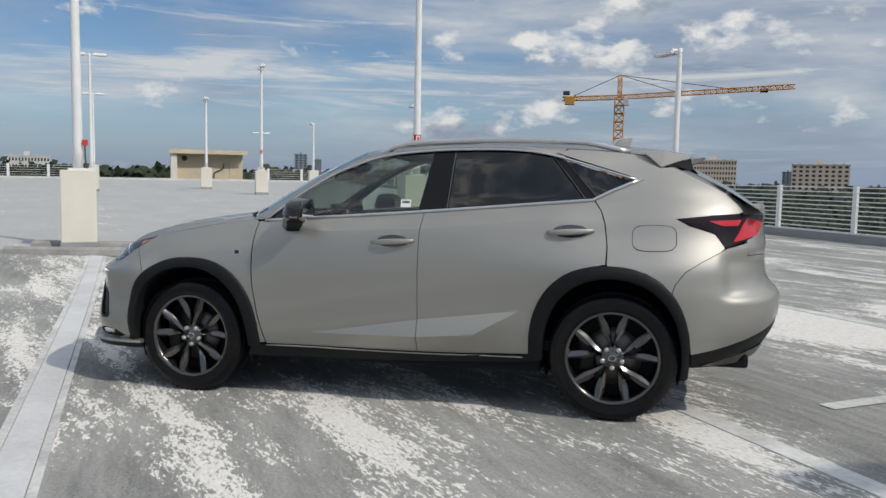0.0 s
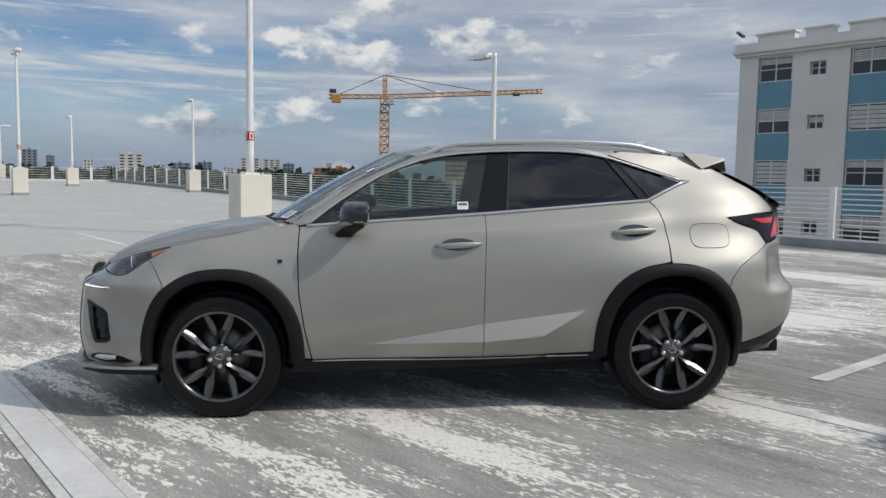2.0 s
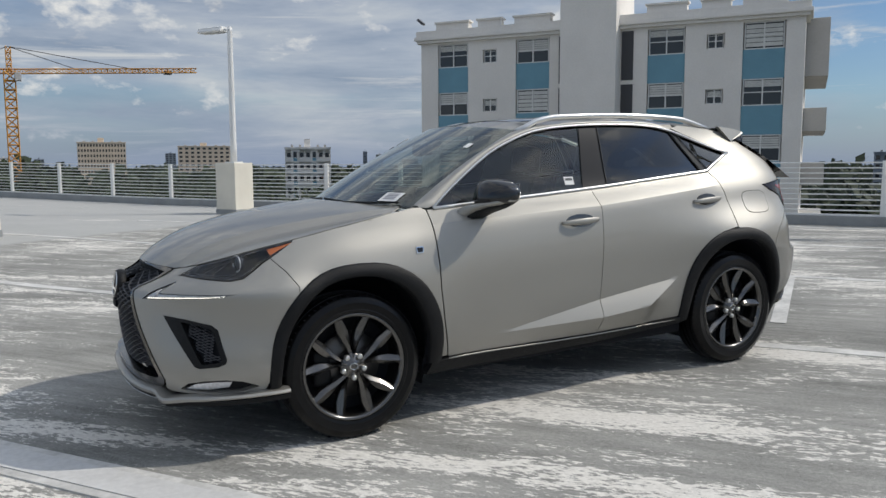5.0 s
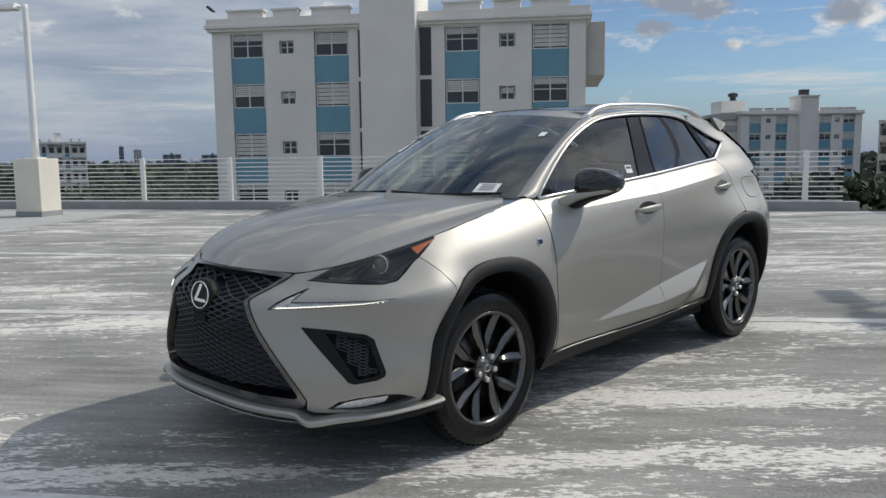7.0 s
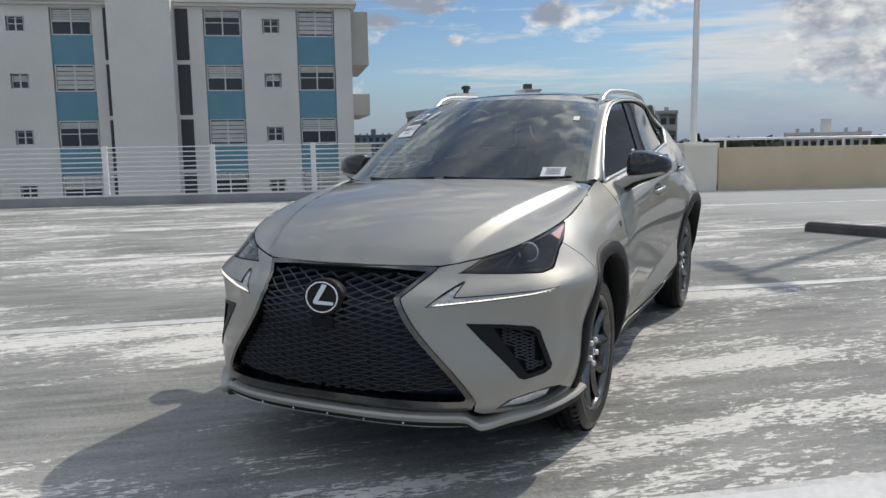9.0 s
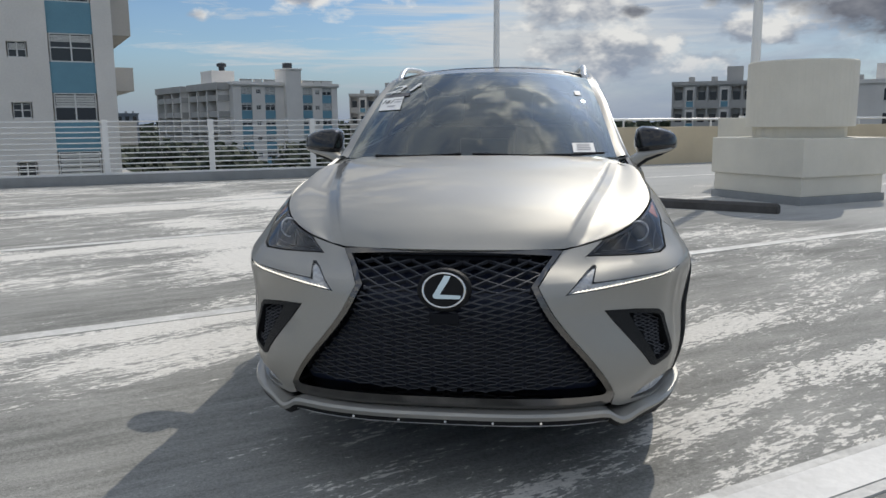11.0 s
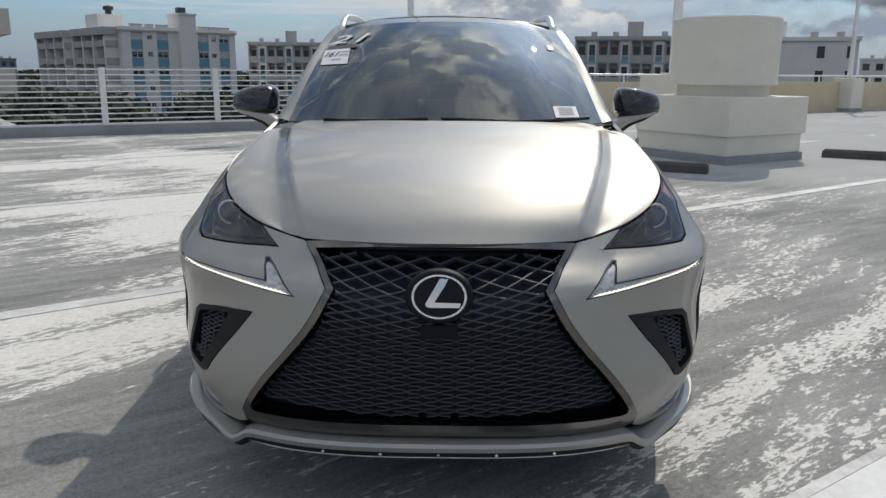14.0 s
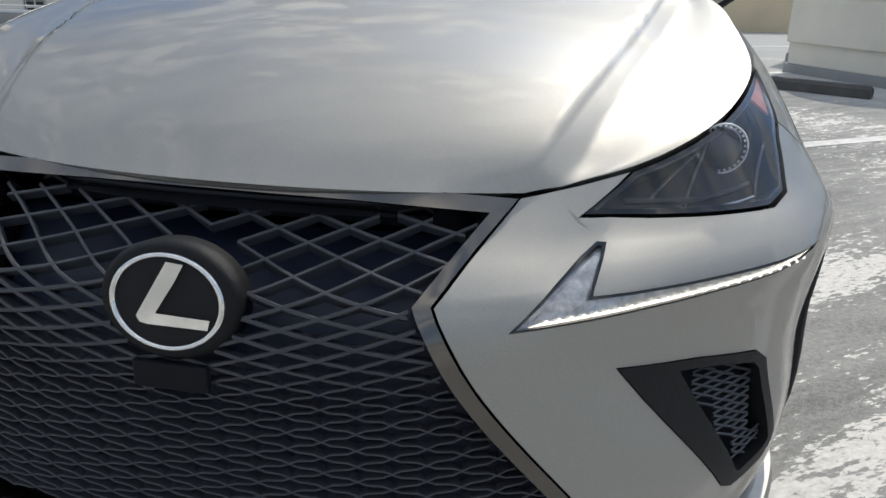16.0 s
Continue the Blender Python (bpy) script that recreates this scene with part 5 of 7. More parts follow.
def build_fenders():
    arch = [(-1.6175, 0.769)] + arch_part(front_arch, lambda p: p[0] > -1.612)
    pts = X((-0.872, 1.103), (-0.874, 0.955), (-0.868, 0.728), (-0.842, 0.532), (-0.806, 0.345), (-0.842, 0.345), *[p for p in arch[::-1] if p[1] > 0.42])
    seam = [(by_x(-1.6175, 0.798), 0.798), (0.775, 0.866), (0.703, 0.9245)]
    top = X((-1.60, 0.998), (-1.5, 1.018), (-1.38, 1.042), (-1.25, 1.064), (-1.12, 1.087), (-1.02, 1.105), (-0.95, 1.118), (-0.90, 1.118))
    made = both("front_fender", cut_panel(pts + seam + [(0.795, 0.992)] + top, gap=0.0012, off=0.0), M_PAINT, car)
    # small dark square badge behind the wheel
    for f, me in zip(made, cut_panel(X((-0.99, 0.93), (-0.95, 0.93), (-0.952, 0.90), (-0.992, 0.897)), gap=0, off=0.004, depth=0.004, du=0.02, dz=0.02)):
        b = part("badge", me, M_CHROME, f, "small chrome framed badge")
    for f, me in zip(made, cut_panel(X((-0.986, 0.925), (-0.956, 0.925), (-0.957, 0.905), (-0.985, 0.902)), gap=0, off=0.006, depth=0.002, du=0.02, dz=0.02)):
        part("badge_field", me, M_GLOSS, f)


build_fenders()


def build_rear_quarter():
    arch = arch_part(rear_arch, lambda p: p[0] > 1.29 and p[0] < 1.64)
    low = [(1.29, 0.893)] + [p for p in arch if p[0] < 1.632] + [(1.642, 0.7495)]
    outline = X(*low, (1.656, 0.7985), (1.711, 0.870), (1.80, 0.923), (1.90, 0.9725), (1.925, 0.992), (1.87, 1.068), (1.73, 1.114), (1.66, 1.152), (1.865, 1.172), (2.0, 1.178), (2.035, 1.19),
                (2.02, 1.245), (1.92, 1.297), (1.80, 1.362), (1.68, 1.43), (1.60, 1.478), (1.565, 1.488), (1.50, 1.508), (1.35, 1.528), (1.2, 1.540), (1.06, 1.548), (0.98, 1.527), (1.08, 1.493), (1.18, 1.462), (1.28, 1.43), (1.38, 1.398),
                (1.475, 1.368), (1.40, 1.34), (1.30, 1.298), (1.207, 1.257), (1.253, 1.19), (1.275, 1.12), (1.291, 1.0))
    made = both("quarter_panel", cut_panel(outline, gap=0.0016, du=0.04), M_PAINT, car)
    # fuel flap: a rounded square a hair proud of the panel
    flap = [(1.543 + 0.117 * math.copysign(abs(math.cos(a)) ** 0.55, math.cos(a)), 1.046 + 0.069 * math.copysign(abs(math.sin(a)) ** 0.55, math.sin(a))) for a in [2 * math.pi * k / 28 for k in range(28)]]
    ring = cut_panel(X(*flap), gap=-0.003, off=0.0006, depth=0.001, du=0.06, dz=0.05)
    lid = cut_panel(X(*flap), gap=0.0, off=0.0022, depth=0.002, du=0.05, dz=0.04)
    part("fuel_flap_gap", ring[1], M_VOID, made[1])
    part("fuel_flap", lid[1], M_PAINT, made[1])


build_rear_quarter()


def build_rear_end():
    arch = arch_part(rear_arch, lambda p: p[0] > 1.64 and p[1] > 0.40)
    outline = X((1.711, 0.8695), (1.656, 0.798), (1.642, 0.749), *[p for p in arch if p[0] > 1.65], (1.752, 0.405), (1.90, 0.438), (2.05, 0.482)) + [(U2 + 0.60, 0.54), (U2 + 0.68, 0.572), (U2 + REAR_U, 0.575), (U2 + REAR_U, 0.93), (U2 + 0.475, 0.945), (U2 + 0.475, 1.018)] + X((1.933, 0.990), (1.90, 0.972), (1.80, 0.9225))
    both("rear_bumper", cut_panel(outline, gap=0.0012, du=0.02, dz=0.02), M_PAINT, car)
    low = X((1.755, 0.400), (1.750, 0.322), (1.90, 0.328), (2.05, 0.338)) + [(U2 + 0.60, 0.375), (U2 + 0.70, 0.40), (U2 + REAR_U, 0.405), (U2 + REAR_U, 0.570), (U2 + 0.68, 0.567), (U2 + 0.60, 0.535)] + X((2.05, 0.477), (1.90, 0.433))
    both("rear_valance", cut_panel(low, gap=0.002, off=-0.004), M_CLAD, car)
    wedge = X((1.80, 0.340), (1.92, 0.372), (2.04, 0.402)) + [(U2 + 0.60, 0.43), (U2 + 0.63, 0.41), (U2 + 0.585, 0.372)] + X((2.0, 0.345))
    both("exhaust_trim", cut_panel(wedge, gap=0, off=0.006, depth=0.012, du=0.03, dz=0.02), M_SMOKE, car, "dark polished exhaust surround")
    gate = [(U2 + 0.478, 0.946), (U2 + REAR_U, 0.932), (U2 + REAR_U, 1.235), (by_x(2.03, 1.2), 1.235)]
    both("tailgate", cut_panel(gate, gap=0.002), M_PAINT, car)
    tail = X((1.665, 1.151), (1.865, 1.170), (2.03, 1.178)) + [(U2 + 0.66, 1.17), (U2 + 0.66, 1.11), (U2 + 0.52, 1.04)] + X((1.925, 0.992), (1.868, 1.071), (1.73, 1.117))
    lamps = both("tail_lamp", cut_panel(tail, gap=0.003, off=0.004), M_TAILDARK, car, "smoked red tail lamp")
    red = X((1.965, 1.022), (2.0, 1.075), (2.045, 1.152), (2.085, 1.150)) + [(U2 + 0.645, 1.125), (U2 + 0.645, 1.105), (U2 + 0.56, 1.055)]
    bar = X((1.83, 1.140), (2.015, 1.146), (1.995, 1.112), (1.905, 1.113))
    for lamp, a, b in zip(lamps, cut_panel(red, gap=0, off=0.007, depth=0.003), cut_panel(bar, gap=0, off=0.006, depth=0.002)):
        part("red_lens", a, M_TAIL, lamp)
        part("red_bar", b, M_TAIL, lamp)
    # hatch glass between the spoiler and the gate
    rows = []
    for i in range(13):
        t = (i - 2) / 8
        x, z, half = 1.63 + 0.44 * t + 0.03 * math.sin(math.pi * t), 1.475 - 0.235 * t, 0.535 + 0.055 * t
        rows.append([(x - 0.02 + 0.10 * (1 - w * w) * (1 - 0.3 * t), half * w, z) for w in [k / 6 - 1 for k in range(13)]])
    bm = grid_mesh(rows)
    part("rear_window", bm, M_GLOSS, car, "black tinted hatch glass", smooth=True)


build_rear_end()

# ---- nose ----
HEADLIGHT = [(0.318, 0.843), (0.46, 0.836), (0.57, 0.832), (0.615, 0.842), (0.67, 0.905), (0.74, 0.952), (0.815, 0.998), (0.70, 0.976), (0.578, 0.945), (0.46, 0.913), (0.376, 0.889)]
DRL = [(0.268, 0.733), (0.45, 0.746), (0.56, 0.757), (0.645, 0.780), (0.56, 0.775), (0.45, 0.770), (0.350, 0.768), (0.350, 0.814), (0.341, 0.814)]
INTAKE = [(0.388, 0.668), (0.49, 0.655), (0.575, 0.636), (0.60, 0.615), (0.648, 0.48), (0.645, 0.462), (0.62, 0.448), (0.545, 0.438), (0.525, 0.447)]
FOG = [(0.445, 0.335), (0.49, 0.366), (0.56, 0.380), (0.65, 0.385), (0.71, 0.375), (0.77, 0.345), (0.70, 0.322), (0.58, 0.322)]


def build_bumper():
    arch = arch_part(front_arch, lambda p: p[0] < -1.625 and p[1] > 0.37)
    outline = [(0.251, 0.861), (0.31, 0.874), (0.372, 0.888), (0.316, 0.840), (0.46, 0.833), (0.572, 0.829), (0.620, 0.8395), (0.675, 0.904), (0.703, 0.9235), (0.775, 0.8655), (by_x(-1.6175, 0.798), 0.7975)]
    outline += X((-1.6175, 0.7685), *arch[::-1], (-1.758, 0.36)) + [(0.79, 0.325), (0.60, 0.315), (0.40, 0.318), (0.366, 0.33), (0.372, 0.37), (0.329, 0.46), (0.268, 0.60), (0.195, 0.765)]
    made = both("front_bumper", cut_panel(outline, gap=0.0012, holes=(DRL, INTAKE, FOG), du=0.03, dz=0.025, depth=0.03), M_PAINT, car)
    # daylight running lamps
    for me, edge in zip(cut_panel(DRL, gap=0.001, off=-0.006, depth=0.01, du=0.03, dz=0.02), cut_panel(DRL, gap=0.0006, holes=(inset(DRL, 0.0035),), off=0.001, depth=0.02, du=0.03, dz=0.02)):
        lamp = part("daylight_lamp", me, M_LEDBODY, car, "clear arrow-shaped daylight lamp")
        part("lamp_rim", edge, M_GLOSS, lamp, "thin black rim")
    strip = [(0.288, 0.7385), (0.45, 0.7500), (0.56, 0.7610), (0.632, 0.7768), (0.56, 0.7638), (0.45, 0.7532), (0.300, 0.7424)]
    arrow = [(0.292, 0.746), (0.330, 0.7525), (0.343, 0.763), (0.347, 0.803), (0.340, 0.804)]
    for me in cut_panel(strip, gap=0, off=-0.003, depth=0.002, du=0.03, dz=0.02):
        part("lamp_strip", me, M_LED, car, "lit white lamp strip")
    bead = mesh_from(lathe([(0.0001, -0.003), (0.0026, -0.0015), (0.0032, 0.0), (0.0026, 0.0015), (0.0001, 0.003)], 8, cap=False), "lamp_bead", True)
    for side in (1, -1):
        for k in range(24):
            t = k / 23
            u = 0.305 + 0.30 * t
            z = 0.7435 + (u - 0.305) * 0.072 + 0.10 * max(0.0, u - 0.52) ** 1.5
            p = skin(u, z) - skin_normal(u, z) * 0.001
            part("lamp_bead", bead, M_LED, car).location = (p.x, p.y * side, p.z)
    for me in cut_panel(arrow, gap=0, off=-0.004, depth=0.002, du=0.03, dz=0.02):
        part("lamp_arrow", me, M_LEDBODY, car)
    # corner grilles: frame ring, dark back, slanted bars
    inner = inset(INTAKE, 0.019)
    inner = [(u + 0.045 * max(0, min(1, (0.60 - u) / 0.2)), z) for u, z in inner]
    rings = cut_panel(INTAKE, gap=0.001, holes=(inner,), off_fn=lambda u, z: 0.003, depth=0.03, du=0.03, dz=0.025)
    backs = cut_panel(INTAKE, gap=0.004, off=-0.03, depth=0, du=0.05, dz=0.05)
    frames = both("corner_grille", rings, M_CLAD, car, "black corner grille with slanted bars")
    for fr, bk, side in zip(frames, backs, (1, -1)):
        part("grille_back", bk, M_VOID, fr)
        for i in range(18):
            for k in (0, 1):
                pts = []
                for j in range(9):
                    t = j / 8
                    u = 0.46 + 0.26 * t
                    zig = 0.0055 * (1 if (j + k) % 2 else -1)
                    z = 0.445 + i * 0.0130 + zig + 0.05 * (0.5 - t)
                    if inside(inner, u, z):
                        p = skin(u, z) - skin_normal(u, z) * 0.012
                        pts.append((p.x, p.y * side, p.z))
                if len(pts) > 1:
                    part("bar", tube(pts, 0.0024, 4), M_GRILLE, fr)
    # fog lamps in a black pocket
    pockets = cut_panel(FOG, gap=0.001, off=-0.025, depth=0, du=0.04, dz=0.03)
    lens = cut_panel([(0.47, 0.335), (0.52, 0.360), (0.60, 0.370), (0.67, 0.370), (0.66, 0.345), (0.58, 0.333)], gap=0, off=-0.010, depth=0.012, du=0.03, dz=0.02)
    both("fog_pocket", pockets, M_CLAD, car)
    for me in lens:
        part("fog_lamp", me, M_FOG, car, "clear fog lamp")


build_bumper()


def full_outline(half):
    return half + [(-u, z) for u, z in half[::-1] if u > 0.001]


SPINDLE = [(0.10, 0.862), (0.2495, 0.858), (0.1935, 0.765), (0.2665, 0.60), (0.3275, 0.46), (0.3705, 0.372), (0.358, 0.343), (0.33, 0.336), (0.0, 0.343)]
SPINDLE_IN = [(0.10, 0.845), (0.224, 0.842), (0.177, 0.765), (0.247, 0.60), (0.307, 0.46), (0.339, 0.392), (0.335, 0.380), (0.32, 0.377), (0.0, 0.380)]


def deep_bar(seg, half, depth):
    """A thin blade along points with normals: a narrow front, wide faces above and below."""
    bm = bmesh.new()
    rings = []
    for p, n in seg:
        up = Vector((0, 0, 1)) - n * n.z
        up.normalize()
        rings.append([bm.verts.new(p - n * d + up * h) for d, h in ((0, half * 0.6), (0.0012, half), (depth, half), (depth, -half), (0.0012, -half), (0, -half * 0.6))])
    for a, b in zip(rings, rings[1:]):
        for k in range(6):
            bm.faces.new((a[k], a[(k + 1) % 6], b[(k + 1) % 6], b[k]))
    bm.faces.new(rings[0])
    bm.faces.new(rings[-1][::-1])
    bmesh.ops.recalc_face_normals(bm, faces=bm.faces[:])
    return bm


def build_grille():
    outer, inner = full_outline(SPINDLE[:-1] + [(0.001, 0.343)]), full_outline(SPINDLE_IN[:-1] + [(0.001, 0.380)])
    frame_r, frame_l = cut_panel(outer, gap=0.0004, holes=(inner,), off_fn=lambda u, z: 0.004 + 0.020 * smooth((z - 0.81) / 0.04) * max(0.0, 1 - (abs(u) / 0.26) ** 2), depth=0.05, du=0.035, dz=0.03, surface=skin_full, normal=normal_full)
    bpy.data.meshes.remove(frame_l)
    grille = part("grille", frame_r, M_SMOKE, car, "black spindle grille with a smoked chrome frame")
    back_r, back_l = cut_panel(inner, gap=-0.006, off=-0.065, depth=0, du=0.06, dz=0.05, surface=skin_full, normal=normal_full)
    bpy.data.meshes.remove(back_l)
    part("grille_back", back_r, M_GRILLEBACK, grille)
    # wavy bars that meet in flat diamonds, closer together and more bowed towards the foot
    z, rows = 0.907, []
    while z > 0.372:
        rows.append(z)
        z -= 0.0130 - 0.0004 * smooth((0.74 - z) / 0.12)
    for i, z0 in enumerate(rows):
        low = smooth((0.72 - z0) / 0.12)
        amp = 0.0065 - 0.0002 * low
        seg = []
        for j in range(-4 * 12, 4 * 12 + 1):
            q = j / 4
            y = q * 0.046
            k, t = math.floor(q), q - math.floor(q)
            a, b = (amp, -amp) if (k + i) % 2 else (-amp, amp)
            # steep strokes at the foot: short ties between long, flat runs
            t = t + 0.16 * math.sin(2 * math.pi * t) * low
            zz = z0 + a + (b - a) * t + 0.030 * (abs(y) / 0.45) ** 1.6
            u = by_y(abs(y), zz) * (1 if y >= 0 else -1) if abs(y) < 0.6 else 9
            clear = (y / 0.080) ** 2 + ((zz - 0.757) / 0.064) ** 2 > 1
            if abs(u) < 1 and clear and inside(inner, u, zz):
                n = normal_full(u, zz)
                seg.append((skin_full(u, zz) - n * (0.003 + 0.028 * low), n))
            else:
                if len(seg) > 2:
                    part("grille_bar", deep_bar(seg, 0.0030 - 0.0014 * low, 0.015), M_GRILLE, grille)
                seg = []
    # emblem: dark oval boss, bright ring, one bent stroke
    base = skin_full(0, 0.755)
    turn_e = Matrix.Translation((base.x + 0.004, 0, 0.759)) @ Matrix.Rotation(radians(-90 + 9), 4, "Y")
    boss = part("emblem", lathe([(0.088, -0.03), (0.088, 0.002), (0.080, 0.012), (0.072, 0.012)], 40), M_CLAD, grille, "oval emblem with a bright ring", smooth=True)
    boss.matrix_local = turn_e @ Matrix.Diagonal((0.85, 1.05, 1, 1))
    face = part("emblem_face", lathe([(0.070, 0.0), (0.070, 0.0105)], 40), M_GLOSS, grille)
    face.matrix_local = turn_e @ Matrix.Diagonal((0.85, 1.05, 1, 1))
    ring = part("emblem_ring", tube([(0.068 * math.cos(a), 0.068 * math.sin(a), 0.012) for a in [2 * math.pi * k / 48 for k in range(48)]], 0.0042, 8, True), M_CHROME, grille, smooth=True)
    ring.matrix_local = turn_e @ Matrix.Diagonal((0.85, 1.05, 1, 1))
    bm = bmesh.new()
    stroke = [(0.054, -0.026), (0.056, -0.002), (-0.012, 0.036), (-0.022, 0.041), (-0.030, 0.036), (-0.032, 0.026), (-0.032, -0.060), (-0.018, -0.063), (-0.016, 0.014), (0.030, -0.014)]
    lo = [bm.verts.new((a, b, 0.010)) for a, b in stroke]
    hi = [bm.verts.new((a, b, 0.017)) for a, b in stroke]
    bm.faces.new(hi)
    for k in range(len(stroke)):
        bm.faces.new((lo[k], lo[(k + 1) % len(stroke)], hi[(k + 1) % len(stroke)], hi[k]))
    bmesh.ops.recalc_face_normals(bm, faces=bm.faces[:])
    st = part("emblem_stroke", bm, M_CHROME, grille)
    st.matrix_local = turn_e @ Matrix.Diagonal((0.9, 0.92, 1, 1))
    plate = part("sensor_plate", box((-0.012, -0.05, 0.645), (0.0, 0.05, 0.682), 0.004), M_VOID, grille)
    plate.location = (skin_full(0, 0.66).x + 0.014, 0, 0)


build_grille()


def build_lip():
    """The silver splitter bar and the black chin under the nose."""
    us = [-0.86 + 1.72 * i / 86 for i in range(87)]

    def dip(u):
        a = abs(u)
        return 0.322 - 0.030 * smooth((a - 0.33) / 0.05) + 0.012 * smooth((a - 0.39) / 0.12) + 0.010 * smooth((a - 0.55) / 0.3)

    def run(name, mat, shape, label="", span=1.0):
        """A bar whose cross-section is a list of (drop, outward) pairs."""
        bm = bmesh.new()
        rows = []
        for u in us:
            u *= span
            p, n = skin_full(u, 0.33), normal_full(u, 0.33)
            n = Vector((n.x, n.y, 0)).normalized()
            z = dip(u)
            rows.append([bm.verts.new((p.x + n.x * o, p.y + n.y * o, z + d)) for d, o in shape(abs(u))])
        m = len(rows[0])
        for a, b in zip(rows, rows[1:]):
            for i in range(m):
                bm.faces.new((a[i], b[i], b[(i + 1) % m], a[(i + 1) % m]))
        bm.faces.new(rows[0])
        bm.faces.new(rows[-1][::-1])
        bmesh.ops.recalc_face_normals(bm, faces=bm.faces[:])
        for e in bm.edges:
            if e.calc_face_angle(0) > 0.7:
                e.smooth = False
        return part(name, bm, mat, car, label, smooth=True)

    def bar(a):
        wide = 0.030 + 0.016 * math.exp(-(((a - 0.385) / 0.05) ** 2))
        thin = 1 - 0.45 * smooth((a - 0.45) / 0.2)
        return ((0.012, -0.05), (0.012, 0.006), (0.006, wide), (-0.004, wide + 0.006), (-0.019 * thin, wide + 0.002), (-0.022 * thin, 0.0), (-0.015, -0.05))

    lip = run("splitter", M_PAINT, bar, "silver front splitter bar")
    run("chin", M_CLAD, lambda a: ((-0.016, -0.06), (-0.018, 0.026), (-0.040, 0.020), (-0.040, -0.06)))
    line = []
    for i in range(41):
        u = -0.36 + 0.72 * i / 40
        p, n = skin_full(u, 0.33), normal_full(u, 0.33)
        line.append((p.x + n.x * 0.021, p.y + n.y * 0.021, 0.282))
    part("chin_edge", tube(line, 0.0018, 4), M_ALU, car)
    for k in range(5):
        y = (k - 2) * 0.165
        u = by_y(abs(y), 0.33) * (1 if y >= 0 else -1)
        p = skin_full(u, 0.33)
        o = part("screw", lathe([(0.0045, 0), (0.0045, 0.004)], 8), M_CHROME, lip)
        o.matrix_local = Matrix.Translation((p.x - 0.023, p.y, 0.293)) @ Matrix.Rotation(radians(-90), 4, "Y")


build_lip()


def build_headlights():
    bucket = cut_panel(HEADLIGHT, gap=0.004, off=-0.045, depth=0, du=0.05, dz=0.04)
    rims = cut_panel(HEADLIGHT, gap=0.001, holes=(inset(HEADLIGHT, 0.008),), off=-0.002, depth=0.04, du=0.04, dz=0.03)
    lens = cut_panel(HEADLIGHT, gap=0.006, off=0.0, depth=0, du=0.035, dz=0.025)
    amber = cut_panel([(0.705, 0.934), (0.745, 0.958), (0.805, 0.994), (0.745, 0.982), (0.68, 0.966)], gap=0, off=-0.006, depth=0.004, du=0.03, dz=0.02)
    made = both("headlight", rims, M_GLOSS, car, "smoked headlight with a round projector")
    for h, b, l, a, s in zip(made, bucket, lens, amber, (1, -1)):
        part("lamp_back", b, M_BUCKET, h)
        part("lens", l, M_LENS, h, "clear lamp lens")
        part("amber_strip", a, M_AMBER, h, "amber reflector")
        c = skin(by_y(0.655, 0.900), 0.900)
        turn_h = Matrix.Translation((c.x + 0.036, c.y * s, 0.899)) @ Matrix.Rotation(radians(-90), 4, "Y") @ Matrix.Rotation(radians(-12 * s), 4, "X")
        ring = part("projector_ring", tube([(0.0385 * math.cos(q), 0.0385 * math.sin(q), 0.0) for q in [2 * math.pi * k / 40 for k in range(40)]], 0.0016, 6, True), M_RING, h, smooth=True)
        ring.matrix_local = turn_h
        teeth = bmesh.new()
        for _ in range(26):
            add_box(teeth, (0.0340, -0.0016, -0.004), (0.0362, 0.0016, -0.001), 0.0, Matrix.Rotation(2 * math.pi / 26, 4, "Z"))
        part("ring_teeth", teeth, M_RING, h).matrix_local = turn_h
        ball = part("projector", lathe([(0.0365, -0.025), (0.0335, -0.008), (0.027, 0.000), (0.015, 0.005), (0.001, 0.007)], 32), M_PROJECTOR, h, smooth=True)
        ball.matrix_local = turn_h
        # curved bezels between the projector and the lamp's inner corner
        for u0, z0, u1, z1 in ((0.40, 0.858, 0.50, 0.915), (0.45, 0.852, 0.525, 0.925), (0.585, 0.848, 0.655, 0.905)):
            line = []
            for k in range(11):
                t = k / 10
                u, z = u0 + (u1 - u0) * t ** 1.5, z0 + (z1 - z0) * t
                p = skin(u, z) - skin_normal(u, z) * (0.030 - 0.012 * t)
                line.append((p.x, p.y * s, p.z))
            part("bezel", tube(line, 0.0032, 6), M_SMOKE, h, smooth=True)
        # bright step along the foot of the lamp and a dark fin over it
        for name, zs, mat, r in (("light_guide", (0.850, 0.846, 0.850), M_CHROME, 0.0022), ("inner_fin", (0.862, 0.858, 0.866), M_GLOSS, 0.005)):
            line = []
            for k in range(15):
                t = k / 14
                u, z = 0.37 + 0.20 * t, zs[0] + (zs[1] - zs[0]) * min(1, 2 * t) + (zs[2] - zs[1]) * max(0, 2 * t - 1)
                p = skin(u, z) - skin_normal(u, z) * 0.022
                line.append((p.x, p.y * s, p.z))
            part(name, tube(line, r, 5), mat, h)


build_headlights()

# ---- hood, glass and roof ----
HV = [0, 0.12, 0.25, 0.4, 0.55, 0.7, 0.85, 1.0]
hood_cx = spline(list(zip(HV, (-2.160, -2.07, -1.94, -1.79, -1.63, -1.47, -1.31, -1.165))))
hood_cz = spline(list(zip(HV, (0.874, 0.936, 0.994, 1.042, 1.078, 1.104, 1.125, 1.142))))


